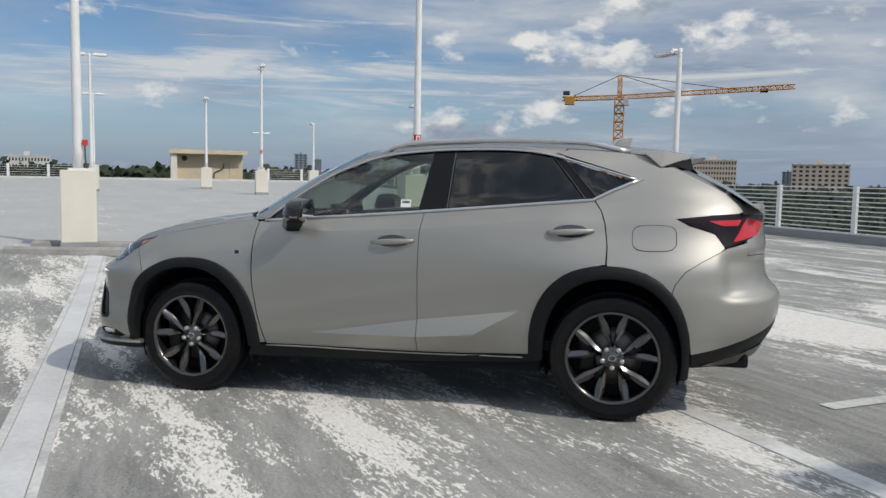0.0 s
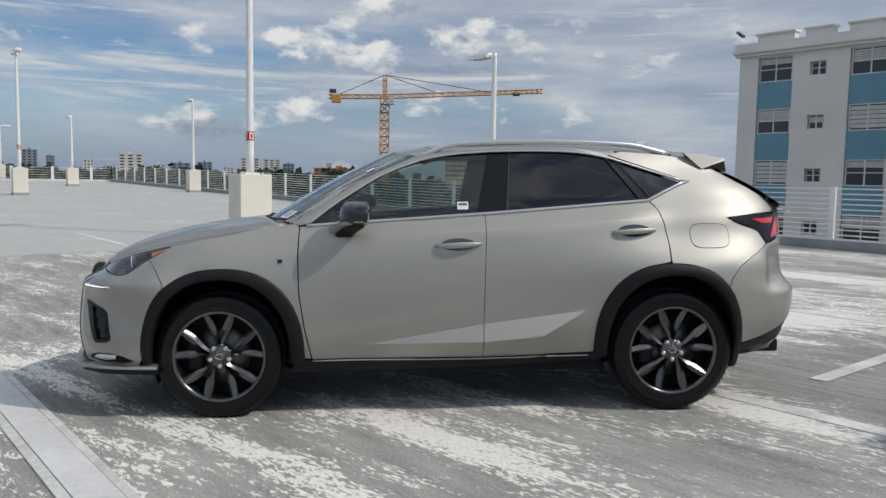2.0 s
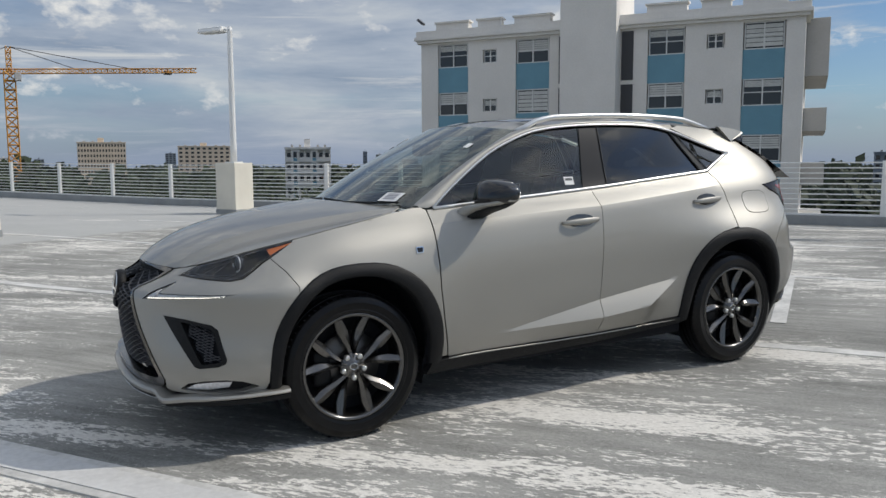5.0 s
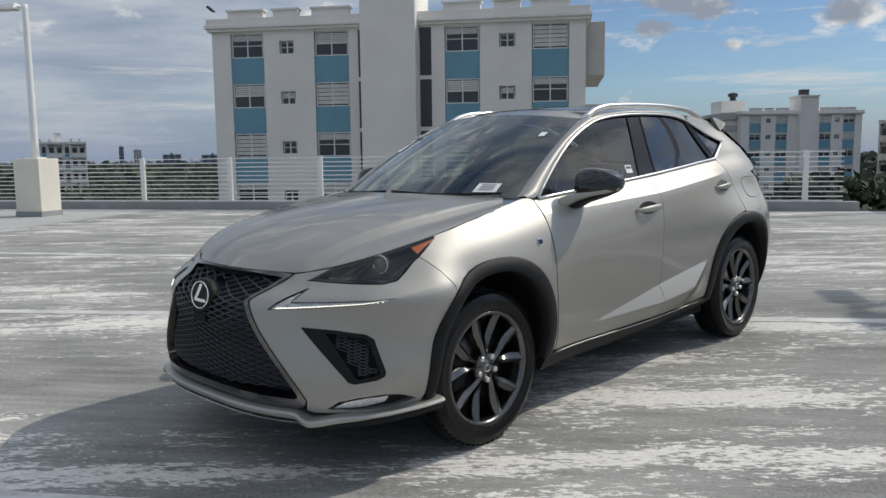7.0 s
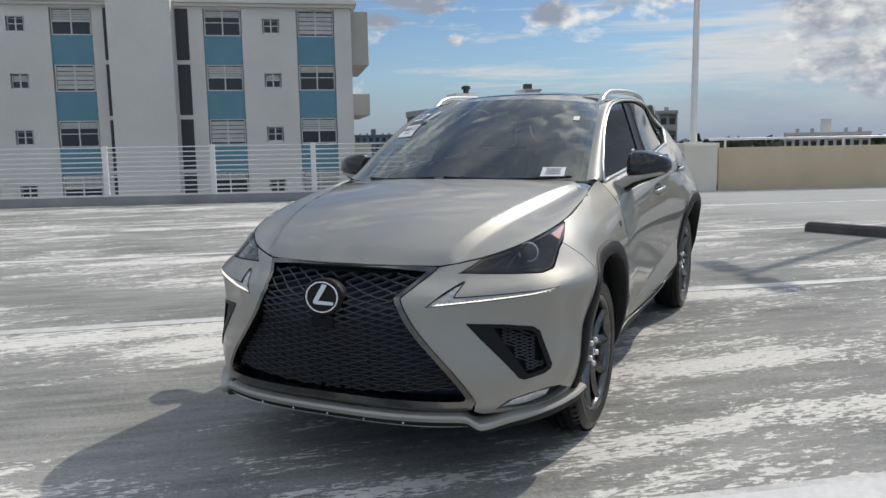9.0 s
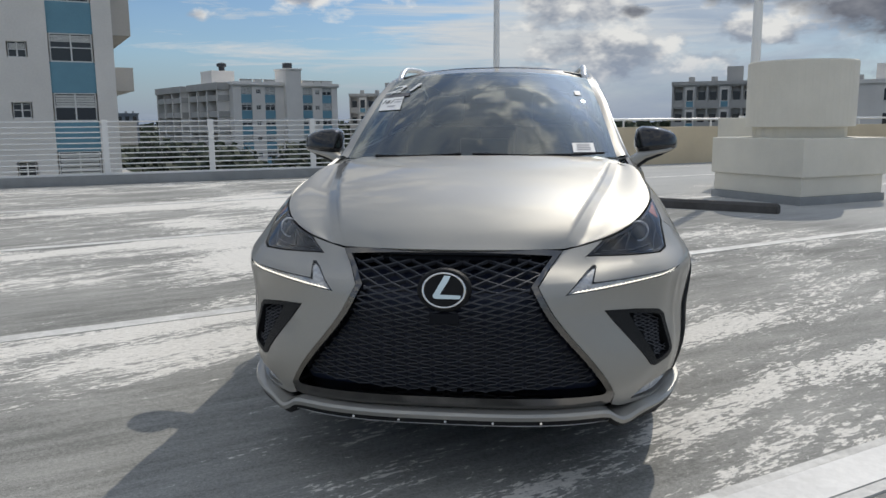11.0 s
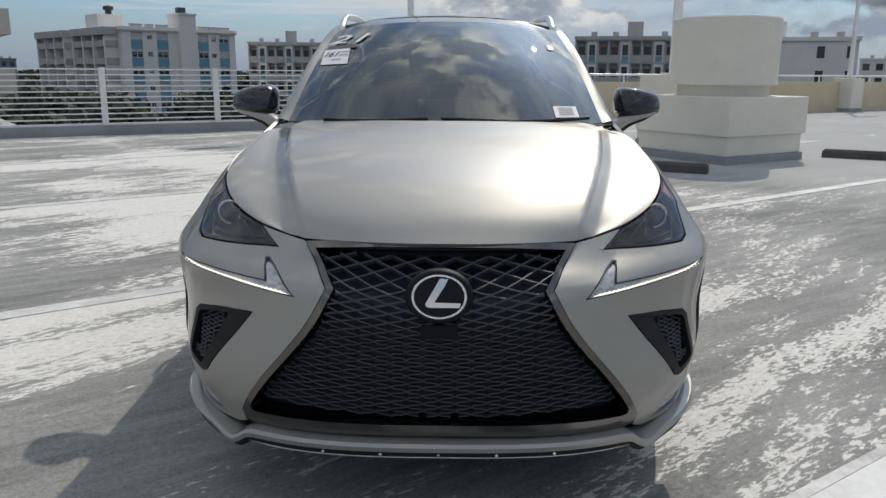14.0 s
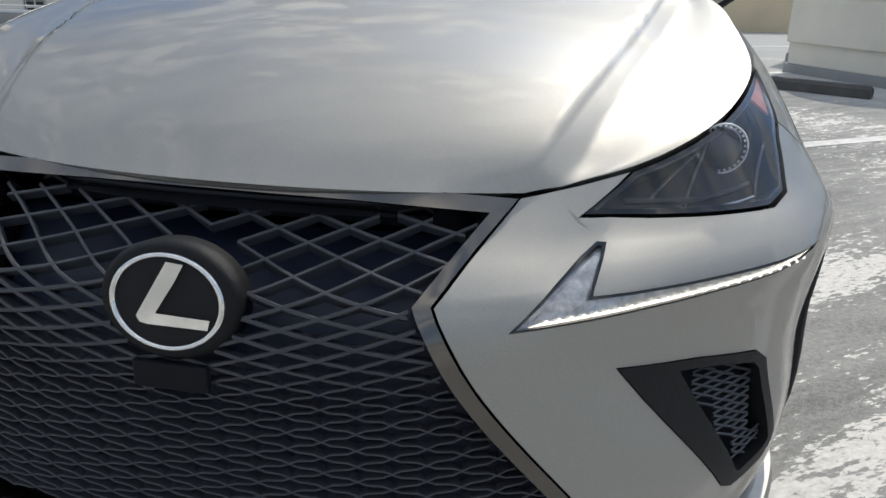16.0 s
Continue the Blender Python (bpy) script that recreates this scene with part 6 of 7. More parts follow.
def hood_edge_points():
    e = [skin(0.256, 0.866), skin(0.376, 0.893), skin(0.50, 0.927), skin(0.64, 0.963), skin(0.80, 1.0)]
    e += [skin(by_x(-1.36, 1.046), 1.046), skin(by_x(-1.12, 1.088), 1.089)]
    e.append(Vector((-0.955, 0.615, 1.122)))
    return e


HE = hood_edge_points()
hood_ex, hood_ey, hood_ez = (spline([(v, p[k]) for v, p in zip(HV, HE)]) for k in range(3))


def hood_point(v, w):
    ex, ey, ez, cx, cz = hood_ex(v), hood_ey(v), hood_ez(v), hood_cx(v), hood_cz(v)
    a = abs(w)
    x = cx + (ex - cx) * a**2.2
    y = ey * w
    z = cz + (ez - cz) * a**2.3
    # the raised middle ends in a straight fold; outside it the metal dips and swells to the edge
    fold_y = min(0.39 + 0.27 * v, 0.97 * ey) * 0.994
    out, room = abs(y) - fold_y, max(0.02, ey - fold_y)
    if out > 0:
        k = smooth(v / 0.16) * (0.35 + 0.65 * smooth((1.0 - v) / 0.35))
        z -= 0.020 * k * min(1.0, out / 0.045) * (1 - smooth((out - 0.05) / max(0.03, room - 0.05)))
    else:
        z += 0.006 * smooth(v / 0.3) * math.exp(out / 0.10) * smooth((1.0 - v) / 0.3)
    return Vector((x, y, z))


def build_hood():
    rows = []
    for i in range(49):
        v = i / 48
        fold_w = min((0.39 + 0.27 * v) / hood_ey(v), 0.97)
        half = [fold_w * k / 40 for k in range(41)] + [fold_w + (1 - fold_w) * k / 26 for k in range(1, 27)]
        rows.append([hood_point(v, w * 0.994) for w in [-h for h in half[:0:-1]] + half])
    bm = grid_mesh(rows, 0.018)
    bmesh.ops.recalc_face_normals(bm, faces=bm.faces[:])
    me = mesh_from(bm, "hood", True)
    h = part("hood", me, M_PAINT, car)
    # black rubber seal in the gap before the grille
    pts = [hood_point(0, w) + Vector((-0.004, 0, -0.016)) for w in [k / 12 - 1 for k in range(25)]]
    part("hood_seal", tube(pts, 0.0035, 6), M_VOID, car)
    inner = [[hood_point(i / 10, w * 0.985) - Vector((0, 0, 0.035)) for w in [k / 8 - 1 for k in range(17)]] for i in range(11)]
    part("engine_bay", grid_mesh(inner), M_VOID, car)


build_hood()


def screen_point(v, w):
    """The windscreen: v from the cowl to the roof, w across."""
    ex, ey, ez = -0.925 + 0.735 * v, 0.672 - 0.118 * v, 1.118 + 0.402 * v + 0.025 * math.sin(math.pi * v)
    cx, cz = -1.150 + 0.80 * v, 1.125 + 0.432 * v + 0.022 * math.sin(math.pi * v)
    a = abs(w) ** 2.3
    return Vector((cx + (ex - cx) * a, ey * w, cz + (ez - cz) * a))


def screen_normal(v, w):
    d = 0.01
    a = screen_point(v + d, w) - screen_point(v - d, w)
    b = screen_point(v, w + d) - screen_point(v, w - d)
    n = a.cross(b).normalized()
    return n if n.x < 0 else -n


def on_screen(name, v0, v1, w0, w1, mat, parent, lift=0.003, skew=0.0, label=""):
    rows = [[screen_point(v0 + (v1 - v0) * i / 3, w0 + (w1 - w0) * k / 4 + skew * i / 3) + screen_normal(0.5, (w0 + w1) / 2) * lift for k in range(5)] for i in range(4)]
    return part(name, grid_mesh(rows), mat, parent, label)


roof_z = spline([(-0.35, 1.557), (-0.1, 1.592), (0.2, 1.612), (0.6, 1.620), (1.0, 1.610), (1.35, 1.585), (1.6, 1.555), (1.8, 1.522)])


def roof_point(x, w):
    half = 0.555 - 0.055 * smooth((x - 0.7) / 0.9)
    x0 = x + (0.16 * abs(w) ** 2.3 if x < -0.1 else 0.0) * smooth((0.1 - x) / 0.4)
    return Vector((x0, half * w, roof_z(x) - 0.055 * abs(w) ** 2.6))


def build_glass_and_roof():
    rows = [[screen_point(i / 16, k / 16 - 1) for k in range(33)] for i in range(17)]
    ws = part("windscreen", grid_mesh(rows), M_SCREEN, car, "clear windscreen with stickers", smooth=True)
    # black ceramic edge of the glass
    for w0, w1, v0, v1 in ((-1, -0.955, 0, 1), (0.955, 1, 0, 1), (-0.955, 0.955, 0, 0.05), (-0.955, 0.955, 0.965, 1)):
        rows = [[screen_point(v0 + (v1 - v0) * i / 16, w0 + (w1 - w0) * k / 16) - screen_normal(0.5, 0) * 0.003 for k in range(17)] for i in range(17)]
        part("black_border", grid_mesh(rows), M_GLOSS, ws, smooth=True)
    # cowl with wipers
    rows = [[screen_point(0.0, w) + Vector((0.03, 0, -0.03)) + Vector((-0.09 * t, 0, 0.012 - 0.03 * t)) for w in [k / 10 - 1 for k in range(21)]] for t in (0, 0.5, 1.0, 1.6)]
    part("cowl", grid_mesh(rows), M_CLAD, car)
    for pts in ([(0.022, 0.90), (0.010, 0.70), (0.004, 0.40), (0.022, -0.02)], [(0.020, -0.10), (0.008, -0.30), (0.000, -0.55), (0.004, -0.74)]):
        line = [screen_point(v, -w) + screen_normal(v, -w) * 0.014 for v, w in pts]
        part("wiper", tube(line, 0.0065, 6), M_CLAD, car, "black wiper arm")
    # roof skin
    xs = [-0.35 + 2.0 * i / 30 for i in range(31)]
    rows = [[roof_point(x, k / 16 - 1) for k in range(33)] for x in xs]
    bm = grid_mesh(rows, 0.02)
    bmesh.ops.recalc_face_normals(bm, faces=bm.faces[:])
    part("roof", bm, M_PAINT, car, smooth=True)
    # dark glass panel over the front seats
    rows = [[roof_point(x, w * 0.74) + Vector((0, 0, 0.003)) for w in [k / 8 - 1 for k in range(17)]] for x in [-0.12 + 0.6 * i / 8 for i in range(9)]]
    part("sunroof", grid_mesh(rows, 0.006), M_GLOSS, car, "dark glass sunroof", smooth=True)
    # spoiler over the hatch
    rows = [[roof_point(1.56 + 0.27 * t - 0.11 * t * w * w, w * (1.05 - 0.03 * t)) + Vector((0.03 * (1 - w * w), 0, -0.012 * t + 0.012 * t * abs(w) ** 2.6)) for w in [k / 8 - 1 for k in range(17)]] for t in (0, 0.33, 0.66, 1.0)]
    bm = grid_mesh(rows, 0.03)
    bmesh.ops.recalc_face_normals(bm, faces=bm.faces[:])
    part("spoiler", bm, M_PAINT, car, smooth=True)
    for s in (1, -1):
        # the spoiler's cheek: a triangle that flows back from the roof's edge to a tip
        side = [(1.467, 0.545, 1.541), (1.577, 0.558, 1.443), (1.745, 0.515, 1.498), (1.742, 0.508, 1.510), (1.60, 0.530, 1.532)]
        bm = bmesh.new()
        outer = [bm.verts.new((x, y * s, z)) for x, y, z in side]
        inner = [bm.verts.new((x, (y - 0.03) * s, z)) for x, y, z in side]
        bm.faces.new(outer)
        bm.faces.new(inner[::-1])
        for k in range(5):
            bm.faces.new((outer[k], inner[k], inner[(k + 1) % 5], outer[(k + 1) % 5]))
        bmesh.ops.recalc_face_normals(bm, faces=bm.faces[:])
        part("spoiler_side", bm, M_PAINT, car)
        pts = [(1.595, 0.550, 1.444), (1.742, 0.508, 1.492), (1.760, 0.500, 1.428), (1.66, 0.535, 1.418)]
        bm = bmesh.new()
        a = [bm.verts.new((x, y * s, z)) for x, y, z in pts]
        b = [bm.verts.new((x, (y - 0.03) * s, z)) for x, y, z in pts]
        bm.faces.new(a)
        bm.faces.new(b[::-1])
        for k in range(len(pts)):
            bm.faces.new((a[k], b[k], b[(k + 1) % len(pts)], a[(k + 1) % len(pts)]))
        bmesh.ops.recalc_face_normals(bm, faces=bm.faces[:])
        part("spoiler_fin", bm, M_GLOSS, car)
    fin = grid_mesh([[((0.62 - 1.25 * t) * 0.11 + h * 0.025, q * (0.022 - 0.016 * h) * math.sin(math.pi * min(1, 0.06 + 0.9 * t)) ** 0.6, h * 0.062 * min(1.0, 0.15 + 2.4 * (1 - t) if t > 0.55 else 1.2)) for q, h in ((-1, 0), (-1, 0.5), (-0.6, 0.9), (0, 1), (0.6, 0.9), (1, 0.5), (1, 0))] for t in [k / 10 for k in range(11)]])
    o = part("antenna_fin", fin, M_PAINT, car, smooth=True)
    o.matrix_local = Matrix.Translation((1.32, 0, roof_z(1.32) - 0.008))
    # roof rails
    for s in (1, -1):
        pts = []
        for i in range(25):
            t = i / 24
            x = -0.17 + 1.57 * t
            lift = 0.038 * min(1, math.sin(math.pi * t) * 2.2) - 0.006
            p = roof_point(max(x, -0.05) if x > -0.05 else x, 0.97)
            pts.append((x, (p.y + 0.004) * s, roof_z(max(-0.1, x)) - 0.045 - (0.03 * max(0, -0.05 - x) / 0.12) + lift))
        bm = tube(pts, 0.017, 10)
        part("roof_rail", bm, M_ALU, car, "brushed silver roof rail", smooth=True)


build_glass_and_roof()


def build_fender_corners():
    """The bit of fender between the hood's rear corner and the foot of the pillar."""
    a, b = hood_point(0.80, 1.0), hood_point(1.0, 0.97)
    d, c = skin(by_x(-1.18, 1.07), 1.07), skin(by_x(-0.88, 1.115), 1.115)
    for side in (1, -1):
        rows = []
        for i in range(7):
            t = i / 6
            p, q = a.lerp(b, t), d.lerp(c, t)
            rows.append([(lambda m: (m.x, m.y * side, m.z - 0.006))(p.lerp(q, k / 4)) for k in range(5)])
        part("fender_corner", grid_mesh(rows, 0.004), M_PAINT, car, smooth=True)


build_fender_corners()

WIN_TOP = [(-0.83, 1.110), (-0.74, 1.180), (-0.65, 1.245), (-0.56, 1.305), (-0.48, 1.355), (-0.40, 1.40), (-0.31, 1.439), (-0.21, 1.476), (-0.11, 1.506), (0.0, 1.524), (0.09, 1.534), (0.295, 1.546), (0.57, 1.549),
           (0.776, 1.541), (0.95, 1.514), (1.16, 1.453), (1.30, 1.410), (1.45, 1.364)]
top_of_window = spline(WIN_TOP)


def build_side_glass():
    def top(x0, x1, n, drop=0.012):
        return [(x0 + (x1 - x0) * i / n, top_of_window(x0 + (x1 - x0) * i / n) - drop) for i in range(n + 1)]

    def sill(x0, x1, n):
        return [(x0 + (x1 - x0) * i / n, belt_z(x0 + (x1 - x0) * i / n) + 0.008) for i in range(n + 1)]

    front = sill(-0.70, 0.165, 5) + top(0.235, -0.69, 12)[:-1] + [(-0.70, 1.20)]
    rear = sill(0.35, 1.155, 5) + top(0.955, 0.378, 8)
    both("front_window", cut_panel(X(*front), gap=0, off=-0.012, depth=0, du=0.06, dz=0.05), M_GLASS, car, "lightly tinted front window")
    both("rear_side_window", cut_panel(X(*rear), gap=0, off=-0.012, depth=0, du=0.06, dz=0.05), M_PRIVACY, car, "dark privacy window")
    quarter = [(1.225, 1.268), (1.32, 1.312), (1.425, 1.358)] + top(1.40, 1.02, 6, 0.010)
    both("quarter_window", cut_panel(X(*quarter), gap=0, off=-0.010, depth=0, du=0.05, dz=0.04), M_PRIVACY, car, "dark quarter window")
    pillar = [(0.165, 1.182), (0.35, 1.192), (0.378, 1.533), (0.235, 1.531)]
    both("door_pillar", cut_panel(X(*pillar), gap=0.001, off=-0.006, depth=0.02, du=0.04, dz=0.04), M_PILLAR, car)
    split = [(1.155, 1.256), (1.225, 1.266), (1.02, 1.492), (0.955, 1.503)]
    both("window_divider", cut_panel(X(*split), gap=0.001, off=-0.006, depth=0.02, du=0.04, dz=0.04), M_PILLAR, car)
    sail = [(-0.815, 1.118), (-0.70, 1.127), (-0.70, 1.205), (-0.755, 1.165)]
    both("mirror_sail", cut_panel(X(*sail), gap=0, off=-0.006, depth=0.01, du=0.04, dz=0.03), M_GLOSS, car)
    # bright trim all round the side glass
    path = [(x, belt_z(x)) for x in [-0.83 + 2.03 * i / 24 for i in range(25)]] + [(1.30, 1.300), (1.40, 1.343), (1.468, 1.366)]
    upper = [(x, top_of_window(x)) for x in [1.45 - 2.28 * i / 34 for i in range(35)]]
    for s in (1, -1):
        for pts, r in ((path, 0.0105), (upper, 0.0075)):
            line = []
            for x, z in pts:
                p = skin(by_x(x, z), z) + skin_normal(by_x(x, z), z) * 0.003
                line.append((p.x, p.y * s, p.z))
            part("window_trim", tube(line, r, 6), M_ALU, car, "bright window trim", smooth=True)
    # thin dark lines down the edges of the rear door's window
        for a, b in (((0.345, 1.193), (0.372, 1.535)), ((1.158, 1.258), (0.965, 1.505)), ((1.222, 1.268), (1.025, 1.490))):
            line = []
            for k in range(9):
                x, z = a[0] + (b[0] - a[0]) * k / 8, a[1] + (b[1] - a[1]) * k / 8
                p = skin(by_x(x, z), z)
                line.append((p.x, (p.y - 0.002) * s, p.z))
            part("window_line", tube(line, 0.003, 5), M_SMOKE, car, "thin dark window edge")
    # pillar and cant rail from the window line up to the screen and the roof
    for s in (1, -1):
        rows = []
        for i in range(46):
            x = -0.90 + 1.93 * i / 45
            z = top_of_window(max(-0.83, x)) + 0.004
            lo = skin(by_x(max(-0.86, x), z), z)
            if x < -0.86:
                lo = Vector((x, lo.y - 0.01, z))
            t = smooth((x + 0.9) / 1.15) * 0.0 + (x + 0.90) / 0.98
            if t < 1:
                hi = screen_point(max(0.0, t) ** 0.92, 1.0)
            else:
                hi = roof_point(x + 0.11 * max(0.0, 1 - (t - 1) / 0.5), 1.0)
            row = []
            for k in range(6):
                q = k / 5
                p = lo.lerp(hi, q)
                b = 0.016 * math.sin(math.pi * q) * smooth((1.05 - x) / 0.3)
                row.append((p.x - 0.2 * b, (p.y + b) * s, p.z + 0.7 * b))
            rows.append(row)
        bm = grid_mesh(rows)
        bmesh.ops.recalc_face_normals(bm, faces=bm.faces[:])
        part("roof_pillar", bm, M_PAINT, car, smooth=True)


build_side_glass()


def build_cladding():
    for (out_a, in_a, t0, t1) in ((FRONT_OUT, FRONT_IN, 183, -4), (REAR_OUT, REAR_IN, 184, -14)):
        n = 40
        o, i = arc(*out_a, t0, t1, n), arc(*in_a, t0, t1, n)
        bm = bmesh.new()
        rows = []
        for (xo, zo), (xi, zi) in zip(o, i):
            row = []
            for q, lift in ((0, -0.002), (0.0, 0.006), (0.12, 0.012), (0.55, 0.016), (0.9, 0.014), (1.0, 0.006), (1.0, -0.06)):
                x, z = xo + (xi - xo) * q, max(0.25, zo + (zi - zo) * q)
                u = by_x(x, z)
                nrm = skin_normal(u, z)
                row.append(bm.verts.new(skin(u, z) + Vector((0, max(0.5, nrm.y), 0)).normalized() * lift))
            rows.append(row)
        for a, b in zip(rows, rows[1:]):
            for k in range(6):
                bm.faces.new((a[k], b[k], b[k + 1], a[k + 1]))
        bmesh.ops.recalc_face_normals(bm, faces=bm.faces[:])
        for me in mirrored(bm):
            part("arch_cladding", me, M_CLAD, car, "black wheel arch cladding")
        # inner liner of the wheel well
        cx, cz = in_a[0], in_a[1]
        ring = arc(cx, cz, in_a[2] + 0.01, in_a[3] + 0.01, 2.1, 200, -20, 28)
        bm = bmesh.new()
        rows = []
        for x, z in ring:
            edge = skin(by_x(x, max(0.26, z)), max(0.26, z)).y - 0.03
            rows.append([bm.verts.new((x, y, max(0.2, z))) for y in (edge, 0.70, 0.52)] + [bm.verts.new((cx, 0.52, cz))])
        for a, b in zip(rows, rows[1:]):
            for k in range(3):
                bm.faces.new((a[k], b[k], b[k + 1], a[k + 1]))
        for me in mirrored(bm):
            part("wheel_liner", me, M_VOID, car)
    # sill under the doors
    sill = X((-0.93, 0.262), (-0.90, 0.33), (-0.80, 0.333), (0.2, 0.336), (0.6, 0.346), (0.88, 0.356), (0.90, 0.34), (0.88, 0.318), (0.3, 0.285), (-0.4, 0.268))
    both("sill", cut_panel(sill, gap=0.001, off=0.012, depth=0.03, dz=0.02), M_CLAD, car)
    # thin body-coloured tube added for the sill's sunlit top face
    for s in (1, -1):
        line = []
        for k in range(20):
            x = -0.80 + 1.62 * k / 19
            z = 0.330 + 0.012 * max(0, x)
            p = skin(by_x(x, z), z)
            line.append((p.x, (p.y + 0.010) * s, p.z))
        part("sill_lit_edge", tube(line, 0.0045, 6), M_PAINT, car, smooth=True)


build_cladding()


def build_shell():
    """Dark inner structure seen in the gaps and under the car."""
    low = arc(*FRONT_IN, 0, 180, 14)
    low_r = arc(*REAR_IN, 0, 180, 14)
    pts = X((-0.94, 0.30), (0.90, 0.33)) + X(*low_r[::-1][1:-1]) + X((1.73, 0.33)) + [(U2 + 0.75, 0.36), (U2 + 0.75, 1.0)] + X((1.95, 1.2), (1.5, 1.3), (1.25, 1.235), (0.2, 1.165), (-0.85, 1.09), (-1.4, 1.02), (-1.60, 0.96), (-1.7, 0.86), (-1.62, 0.75)) + X(*low[::-1][3:-1])
    both("inner_shell", cut_panel(pts, gap=0, off=-0.022, depth=0, du=0.09, dz=0.07), M_VOID, car)
    nose = [(0.05, 0.33), (0.8, 0.30), (0.83, 0.36)] + X((-1.72, 0.6), (-1.66, 0.75)) + [(0.70, 0.85), (0.3, 0.84), (0.05, 0.84)]
    both("nose_beam", cut_panel(nose, gap=0, off=-0.075, depth=0, du=0.08, dz=0.08), M_VOID, car)
    for lo, hi in (((-2.12, -0.6, 0.24), (-1.72, 0.6, 0.30)), ((-1.75, -0.5, 0.22), (1.75, 0.5, 0.34)), ((-0.93, -0.76, 0.24), (0.92, 0.76, 0.34)), ((1.7, -0.62, 0.30), (2.08, 0.62, 0.38))):
        part("underbody", box(lo, hi, 0.02), M_VOID, car)
    for x in (-1.33, 1.33):
        part("axle", tube([(x, -0.7, 0.36), (x, 0.7, 0.36)], 0.04), M_VOID, car)


build_shell()


def rounded_loft(sections):
    """A closed body through (centre, half length, half height, lean) sections with rounded corners."""
    bm = bmesh.new()
    rings = []
    for c, hx, hz, lean in sections:
        ring = []
        for k in range(24):
            a = 2 * math.pi * k / 24
            ca = math.copysign(abs(math.cos(a)) ** 0.55, math.cos(a))
            sa = math.copysign(abs(math.sin(a)) ** 0.62, math.sin(a))
            ring.append(bm.verts.new((c[0] + hx * ca + lean * sa * hz, c[1], c[2] + hz * sa)))
        rings.append(ring)
    for p, q in zip(rings, rings[1:]):
        for k in range(24):
            bm.faces.new((p[k], p[(k + 1) % 24], q[(k + 1) % 24], q[k]))
    bm.faces.new(rings[0])
    bm.faces.new(rings[-1])
    bmesh.ops.recalc_face_normals(bm, faces=bm.faces[:])
    return bm


def build_mirrors():
    for s in (1, -1):
        # wedge-shaped cap, blunt towards the door, falling away outwards
        cap = rounded_loft([((-0.545, 0.795 * s, 1.170), 0.030, 0.030, 0.3), ((-0.550, 0.808 * s, 1.183), 0.068, 0.060, 0.35), ((-0.552, 0.835 * s, 1.190), 0.084, 0.068, 0.35),
                            ((-0.545, 0.90 * s, 1.190), 0.084, 0.064, 0.3), ((-0.530, 0.96 * s, 1.184), 0.072, 0.055, 0.25), ((-0.515, 1.0 * s, 1.177), 0.052, 0.042, 0.2), ((-0.505, 1.018 * s, 1.172), 0.022, 0.020, 0.2)])
        cap = part("side_mirror", cap, M_GLOSS, car, "gloss black door mirror on a silver arm", smooth=True)
        # silver blade under the cap that sweeps down into the door
        band = rounded_loft([((-0.515, 1.014 * s, 1.150), 0.020, 0.006, 0.0), ((-0.535, 0.97 * s, 1.137), 0.066, 0.012, 0.0), ((-0.560, 0.90 * s, 1.124), 0.076, 0.016, 0.0),
                             ((-0.590, 0.845 * s, 1.112), 0.070, 0.022, 0.0), ((-0.628, 0.805 * s, 1.096), 0.052, 0.032, 0.0), ((-0.660, 0.775 * s, 1.076), 0.042, 0.034, 0.0), ((-0.672, 0.750 * s, 1.064), 0.038, 0.030, 0.0)])
        part("mirror_band", band, M_PAINT, cap, smooth=True)
        foot = rounded_loft([((-0.52, 0.99 * s, 1.135), 0.030, 0.006, 0.0), ((-0.545, 0.93 * s, 1.115), 0.055, 0.012, 0.0), ((-0.575, 0.86 * s, 1.095), 0.050, 0.018, 0.0),
                             ((-0.615, 0.81 * s, 1.068), 0.045, 0.024, 0.0), ((-0.640, 0.765 * s, 1.045), 0.042, 0.022, 0.0)])
        part("mirror_foot", foot, M_CLAD, cap, smooth=True)
        g = part("mirror_glass", box((0, -0.088, -0.045), (0.004, 0.08, 0.045), 0.001), M_CHROME, cap)
        g.matrix_local = Matrix.Translation((-0.466, 0.905 * s, 1.188))


build_mirrors()


